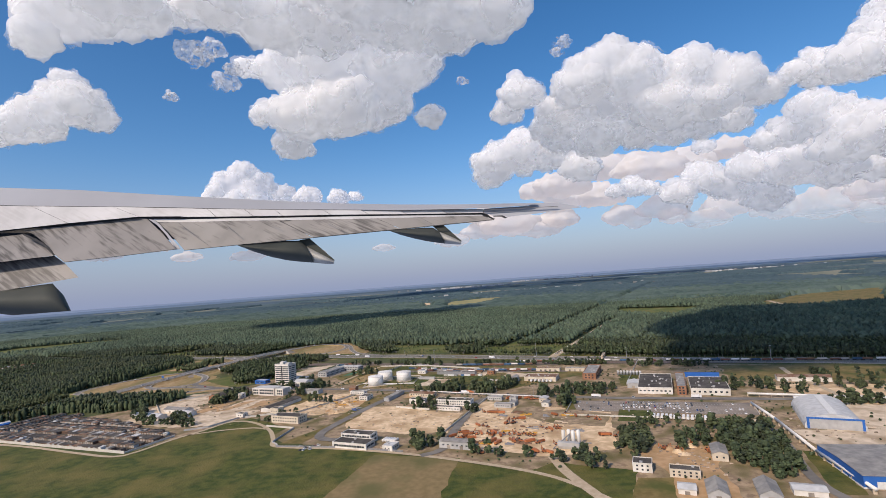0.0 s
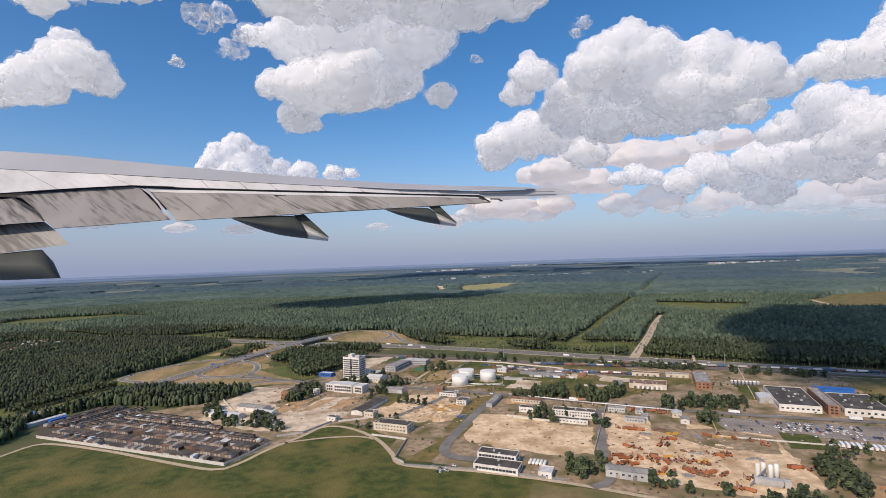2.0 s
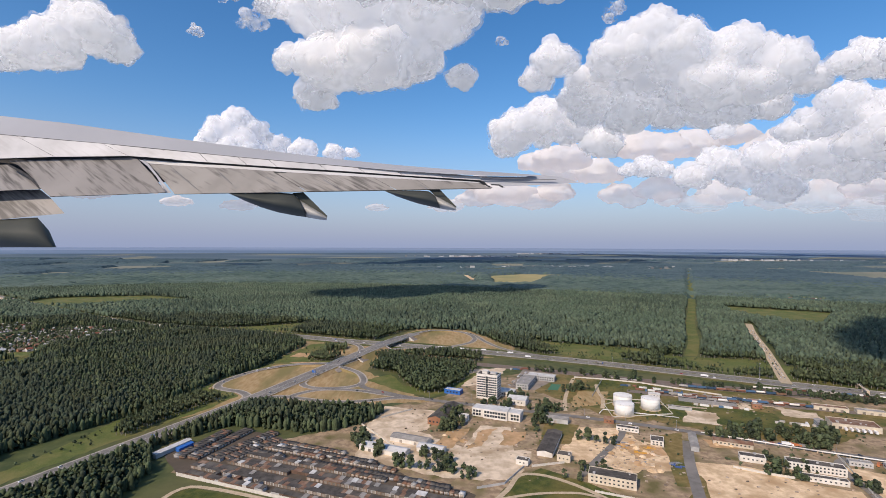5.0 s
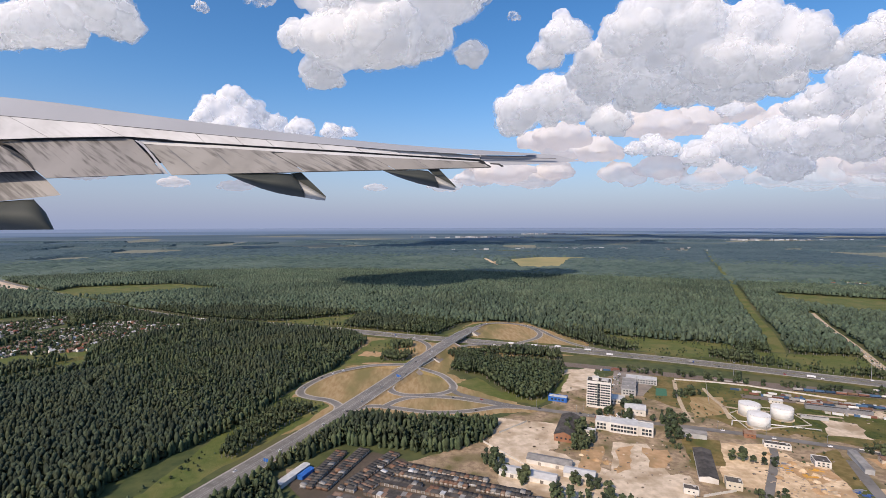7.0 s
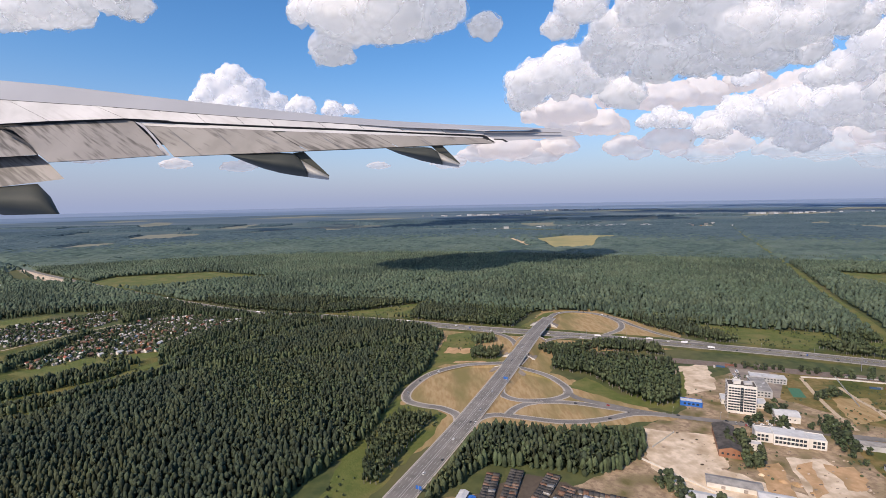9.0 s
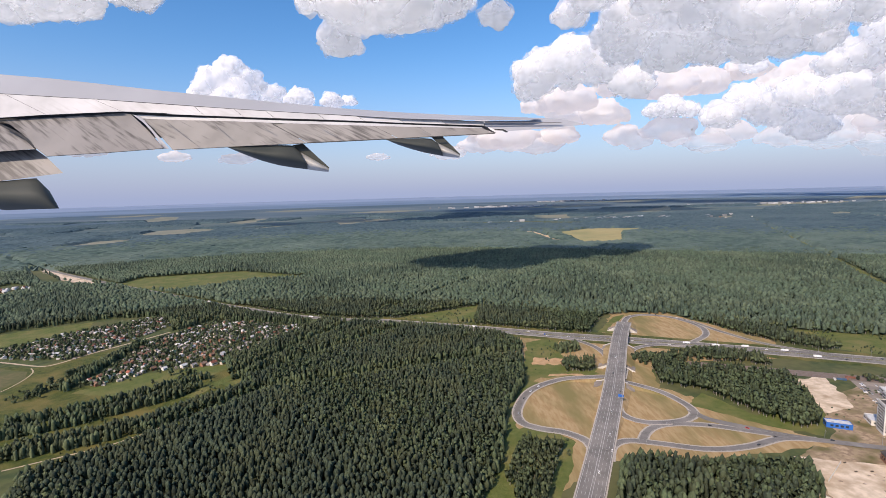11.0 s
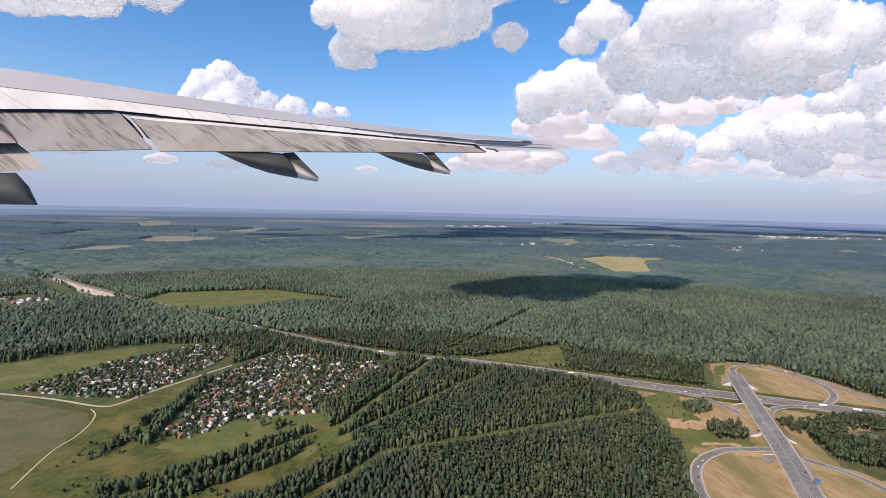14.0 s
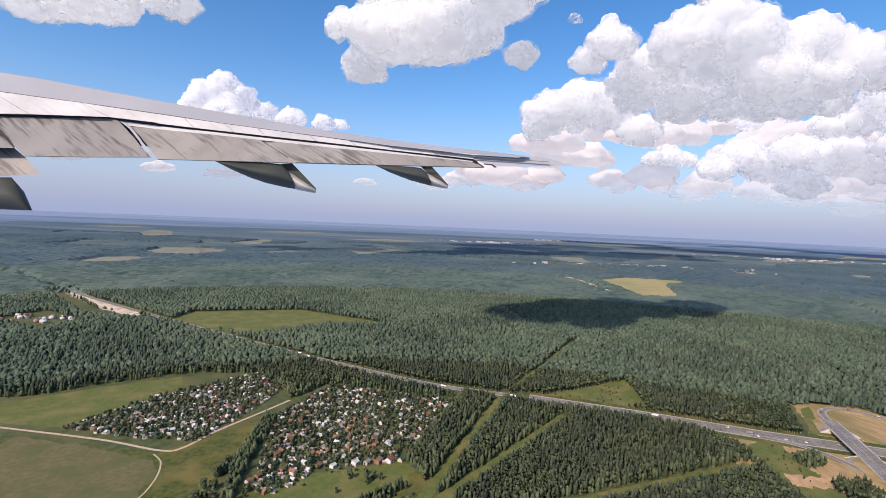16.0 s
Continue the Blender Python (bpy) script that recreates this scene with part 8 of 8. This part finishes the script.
M_FAIRING_LIT = material("fairing_lit_paint", (0.40, 0.385, 0.34), (0.31, 0.30, 0.27), 1500, rough=0.45)
M_SEAM = material("dark_seam_and_backing", (0.03, 0.03, 0.03), (0.05, 0.05, 0.05), 500)
M_SEAM_FAINT = material("faint_seam", (0.13, 0.125, 0.12), (0.17, 0.165, 0.16), 500)
WING_FRAME = Matrix.Translation((-538 * S, 247 * S, 253 * S)) @ pose(0, 0, 0, 86.26, 0.45, -1.48)
WING_DIST, WING_F = 60000.0, 854.0


def wing_point(px, py, depth=0.0):
    """A point of the wing, placed from its pixel position in the camera's view, and its depth beyond the wing's plane
    in metres.
    """
    d = WING_DIST + depth
    v = WING_FRAME @ Vector(((px - 784) / WING_F * d * S, (441 - py) / WING_F * d * S, -d * S))
    return v / S


def wing_panel(name, outline, mat, parent, label="", thick=500.0, depth=0.0, slope=0.0):
    """A thick panel; slope pushes its lower points back or forth."""
    mid = sum(p[1] for p in outline) / len(outline)
    front = [wing_point(x, y, depth + (y - mid) * slope) for x, y in outline]
    back = [wing_point(x, y, depth + thick + (y - mid) * slope) for x, y in outline]
    n = len(outline)
    sh = Shape().add([tuple(v) for v in front + back], [tuple(range(n)), tuple(range(2 * n - 1, n - 1, -1))] + [(i, n + i, n + (i + 1) % n, (i + 1) % n) for i in range(n)])
    return part(name, sh, mat, parent, label)


def wing_body(name, upper, lower, mat, parent, label="", depth=0.0, bulge=1500.0, rows=8):
    """A rounded body between an upper and a lower line of equal length, swelling towards the viewer and hollow behind."""
    k = len(upper)
    pts, f = [], []
    for j in range(rows + 1):
        a = j / rows
        for i in range(k):
            x, y = (upper[i][c] * (1 - a) + lower[i][c] * a for c in (0, 1))
            taper = math.sin(math.pi * (0.12 + 0.76 * i / (k - 1))) ** 0.6
            pts.append(tuple(wing_point(x, y, depth - bulge * taper * math.sin(math.pi * a) ** 0.7)))
    m = len(pts)
    for j in range(rows):
        f += [(j * k + i, (j + 1) * k + i, (j + 1) * k + i + 1, j * k + i + 1) for i in range(k - 1)]
    back = [tuple(wing_point(*q, depth + 400)) for q in upper] + [tuple(wing_point(*q, depth + 400)) for q in lower]
    f += [(m + i, m + i + 1, m + k + i + 1, m + k + i) for i in range(k - 1)]
    f += [(i, i + 1, m + i + 1, m + i) for i in range(k - 1)] + [(rows * k + i, m + k + i, m + k + i + 1, rows * k + i + 1) for i in range(k - 1)]
    return part(name, Shape().add(pts + back, f), mat, parent, label, smooth=True)


wing = tagged(new("wing"), "grey and white airliner wing with extended streaked flaps", "aircraft wing")
wing_panel("upper_skin", [(-260, 136), (0, 163), (100, 173), (200, 186), (300, 199), (400, 211), (500, 223), (600, 234), (700, 243), (800, 250), (900, 255), (948, 258), (930, 261.5), (850, 260.5), (800, 258.5), (700, 253.5), (600, 245.5), (500, 238), (400, 230), (280, 219), (200, 212), (100, 204), (0, 196), (-260, 172)], M_WING_TOP, wing, "smooth grey upper skin", depth=1100, slope=-40)
wing_panel("spoiler_panel", [(-260, 173), (0, 197), (13, 198), (84, 235), (0, 238.5), (-260, 250)], M_WING_WHITE, wing, "pale spoiler panel", slope=-30)
wing_panel("spoiler_panel", [(14, 198), (100, 205), (168, 210), (217, 232), (85, 235)], M_WING_WHITE, wing, "pale spoiler panel", slope=-30)
wing_panel("spoiler_panel", [(169, 210), (200, 213), (278, 220), (300, 237), (236, 233), (218, 232)], M_WING_WHITE, wing, "pale spoiler panel", slope=-30)
for (x0, a0, b0), (x1, a1, b1) in zip([(279, 220, 237), (345, 226, 241), (415, 232, 245), (470, 236.5, 248), (560, 243.5, 252.5), (630, 249, 256.5), (700, 254.5, 261), (775, 258.2, 265)], [(344, 226, 241), (414, 232, 245), (469, 236.5, 248), (559, 243.5, 252.5), (629, 249, 256.5), (699, 254.5, 261), (774, 258.2, 265), (850, 261.5, 269)]):
    k0, k1 = 22 - 0.014 * x0, 22 - 0.014 * x1
    wing_panel("spoiler_panel", [(x0, a0), (x1, a1), (x1 + k1 if x1 < 850 else x1, b1 + 0.06 * k1 if x1 < 850 else b1), (x0 + k0, b0 + 0.06 * k0)], M_WING_WHITE, wing, "pale spoiler panel", slope=-30)
wing_panel("wing_tip", [(851, 261.5), (930, 262), (944, 257.5), (985, 260.5), (1005, 265), (1022, 269), (1027, 271), (1000, 273), (950, 276.5), (892, 279.5), (884, 276), (868, 275.5), (851, 269.5)], M_WING_TIP, wing, "pale raked wing tip", slope=-30)
wing_panel("tip_seam", [(852, 263.8), (985, 265.8), (985, 267), (852, 265)], M_SEAM_FAINT, wing, "thin grey seam on the wing tip", depth=-500, thick=120)
wing_panel("seam", [(-260, 250), (0, 238.5), (100, 235), (220, 231.8), (236, 233), (300, 237), (400, 243), (500, 249), (600, 254.2), (700, 260.8), (775, 265), (848, 269), (871, 282), (866, 282), (846, 272), (700, 263.6), (600, 258), (500, 253.2), (400, 247.5), (300, 242.2), (246, 238), (220, 234), (100, 237.2), (0, 241), (-260, 254)], M_SEAM, wing, "dark gap before the flaps", depth=250)
wing_panel("hinge_strip", [(244, 238), (300, 242.4), (400, 247.7), (500, 253.4), (600, 258.2), (700, 263.8), (846, 272.2), (850, 274), (700, 267.8), (600, 263), (500, 258), (400, 252.4), (300, 248), (253, 245)], M_WING_WHITE, wing, "bright strip along the flap's leading edge", depth=-300, slope=-30)
wing_panel("flap", [(20, 251), (0, 243), (120, 239), (222, 234.5), (233, 237), (262, 266), (288, 297), (200, 302), (80, 307), (62, 292), (45, 272)], M_FLAP_IN, wing, "dirty streaked inboard flap", depth=-1300, slope=-45)
wing_panel("flap", [(-260, 262), (0, 250), (20, 262), (42, 274), (62, 294), (0, 297), (-260, 312)], M_FLAP_IN, wing, "dirty streaked inner flap", depth=-1350, slope=-45)
wing_panel("flap_tab", [(-260, 314), (0, 298.5), (63, 295.5), (82, 310), (108, 337), (50, 343), (0, 348.5), (-260, 380)], M_FLAP_IN, wing, "dull grey inner flap tab", depth=-1500, slope=-30)
wing_panel("flap", [(255, 246), (300, 248), (400, 252.6), (500, 258.2), (478, 258), (540, 293), (400, 297), (303, 300), (285, 278)], M_FLAP, wing, "streaked outboard flap", depth=-1300, slope=-45)
wing_panel("flap", [(500, 258.2), (600, 263.2), (656, 265.8), (700, 288.6), (600, 291.4), (541, 293), (480, 258)], M_FLAP, wing, "dirty streaked outboard flap", depth=-1320, slope=-45)
wing_panel("aileron", [(657, 265.8), (700, 268), (780, 271.5), (846, 274), (869, 283), (800, 285.8), (701, 288.6)], M_FLAP, wing, "dirty streaked outboard aileron", depth=-1320, slope=-45)
wing_panel("flap_edge", [(236, 238), (246, 240), (256, 248), (272, 267), (286, 284), (297, 298), (288, 298), (268, 268), (252, 250)], M_WING_WHITE, wing, "bright flap end", depth=-1900)
wing_panel("tip_hinge", [(868, 275.5), (884, 276), (893, 281), (888, 282), (882, 278.4), (868, 277.5)], M_SEAM, wing, "dark aileron hinge fairing", depth=-700, thick=200)
# dark sheet added behind the panels, so that their gaps look shaded
wing_panel("wing_box", [(-260, 160), (0, 185), (404, 222), (784, 256), (850, 264), (862, 278), (784, 280), (404, 287), (315, 290), (292, 279), (230, 278), (80, 284), (60, 280), (0, 320), (-260, 340)], M_SEAM, wing, "dark backing sheet behind the gaps between panels", depth=4200, thick=800, slope=-40)
wing_panel("hinge_line", [(0, 248), (22, 258), (44, 271), (64, 293), (60, 294), (40, 274), (18, 261), (0, 251)], M_SEAM, wing, "dark flap gap", depth=-1850, slope=-20, thick=100)
wing_panel("tab_line", [(-260, 313), (0, 297), (62, 294.3), (63, 295.6), (0, 298.6), (-260, 315)], M_SEAM, wing, "thin dark seam", depth=-1850, slope=-20, thick=100)
for x0, y0, x1, y1 in ((290, 247.5, 352, 298), (372, 251, 405, 281), (455, 256, 480, 271), (560, 261.5, 604, 290), (735, 269.5, 762, 286.5)):
    nx_, ny_ = (0.0, 0.8) if abs(y1 - y0) < 3 else (1.0, 0.0)
    wing_panel("panel_seam", [(x0, y0), (x0 + nx_, y0 + ny_), (x1 + nx_, y1 + ny_), (x1, y1)], M_SEAM_FAINT, wing, "thin grey seam", depth=-2100, slope=-30, thick=100)
wing_panel("trailing_edge", [(80, 306.2), (200, 301.2), (288, 296.2), (288, 297.8), (200, 302.8), (80, 307.8)], M_SEAM, wing, "dark trailing edge", depth=-2300, thick=100)
wing_panel("trailing_edge", [(303, 299.2), (400, 296.2), (541, 292.2), (700, 287.8), (869, 282.4), (869, 283.6), (700, 289.2), (541, 293.8), (400, 297.8), (303, 300.8)], M_SEAM, wing, "dark trailing edge", depth=-2300, thick=100)


def fairing(parent, upper, lower, tail_upper, tail_lower):
    """A canoe-shaped flap track fairing, coloured as in shade, with a tail cone coloured paler as the lit face."""
    body = wing_body("fairing", upper, lower, M_FAIRING_SHADE, parent, "green-grey flap track fairing with underside shade in its colour", depth=-1600, bulge=2200)
    wing_body("fairing_tail", tail_upper, tail_lower, M_FAIRING_LIT, body, "fairing tail cone with sunlit tone in its colour", depth=-1650, bulge=1200)
    wing_panel("fairing_top", [tail_upper[0], (tail_upper[0][0] - 14, tail_upper[0][1] - 13), (tail_upper[0][0] + 5, tail_upper[0][1] - 15), (tail_upper[-1][0], tail_upper[-1][1] - 2), tail_upper[-1]], M_FAIRING_SHADE, body, "dark upper side of the tail cone", depth=-1500, thick=300)


fairing(wing, [(400, 297.5), (430, 297), (460, 296), (490, 295.5), (515, 297), (528, 309)], [(401, 298), (430, 311), (460, 322.5), (490, 331), (515, 335.5), (540, 339)],
        [(528, 309), (545, 319), (562, 329), (577, 338)], [(540, 339), (552, 341), (565, 343), (576, 344)])
fairing(wing, [(677, 289.5), (700, 289), (722, 288.8), (742, 288.6), (758, 290), (769, 298)], [(678, 290), (700, 299.5), (722, 307), (742, 313), (760, 317), (778, 320.5)],
        [(769, 298), (783, 305), (796, 312), (807, 319)], [(778, 320.5), (788, 322), (798, 323.4), (806, 324)])
wing_body("fairing", [(-180, 352), (-90, 350), (0, 349), (40, 346), (60, 345), (82, 368), (101, 406)], [(-180, 362), (-90, 384), (0, 400), (40, 406.5), (60, 409.5), (82, 412), (101, 414)], M_FAIRING_SHADE, wing, "green-grey flap track fairing with underside shade in its colour", depth=-1700, bulge=2600)
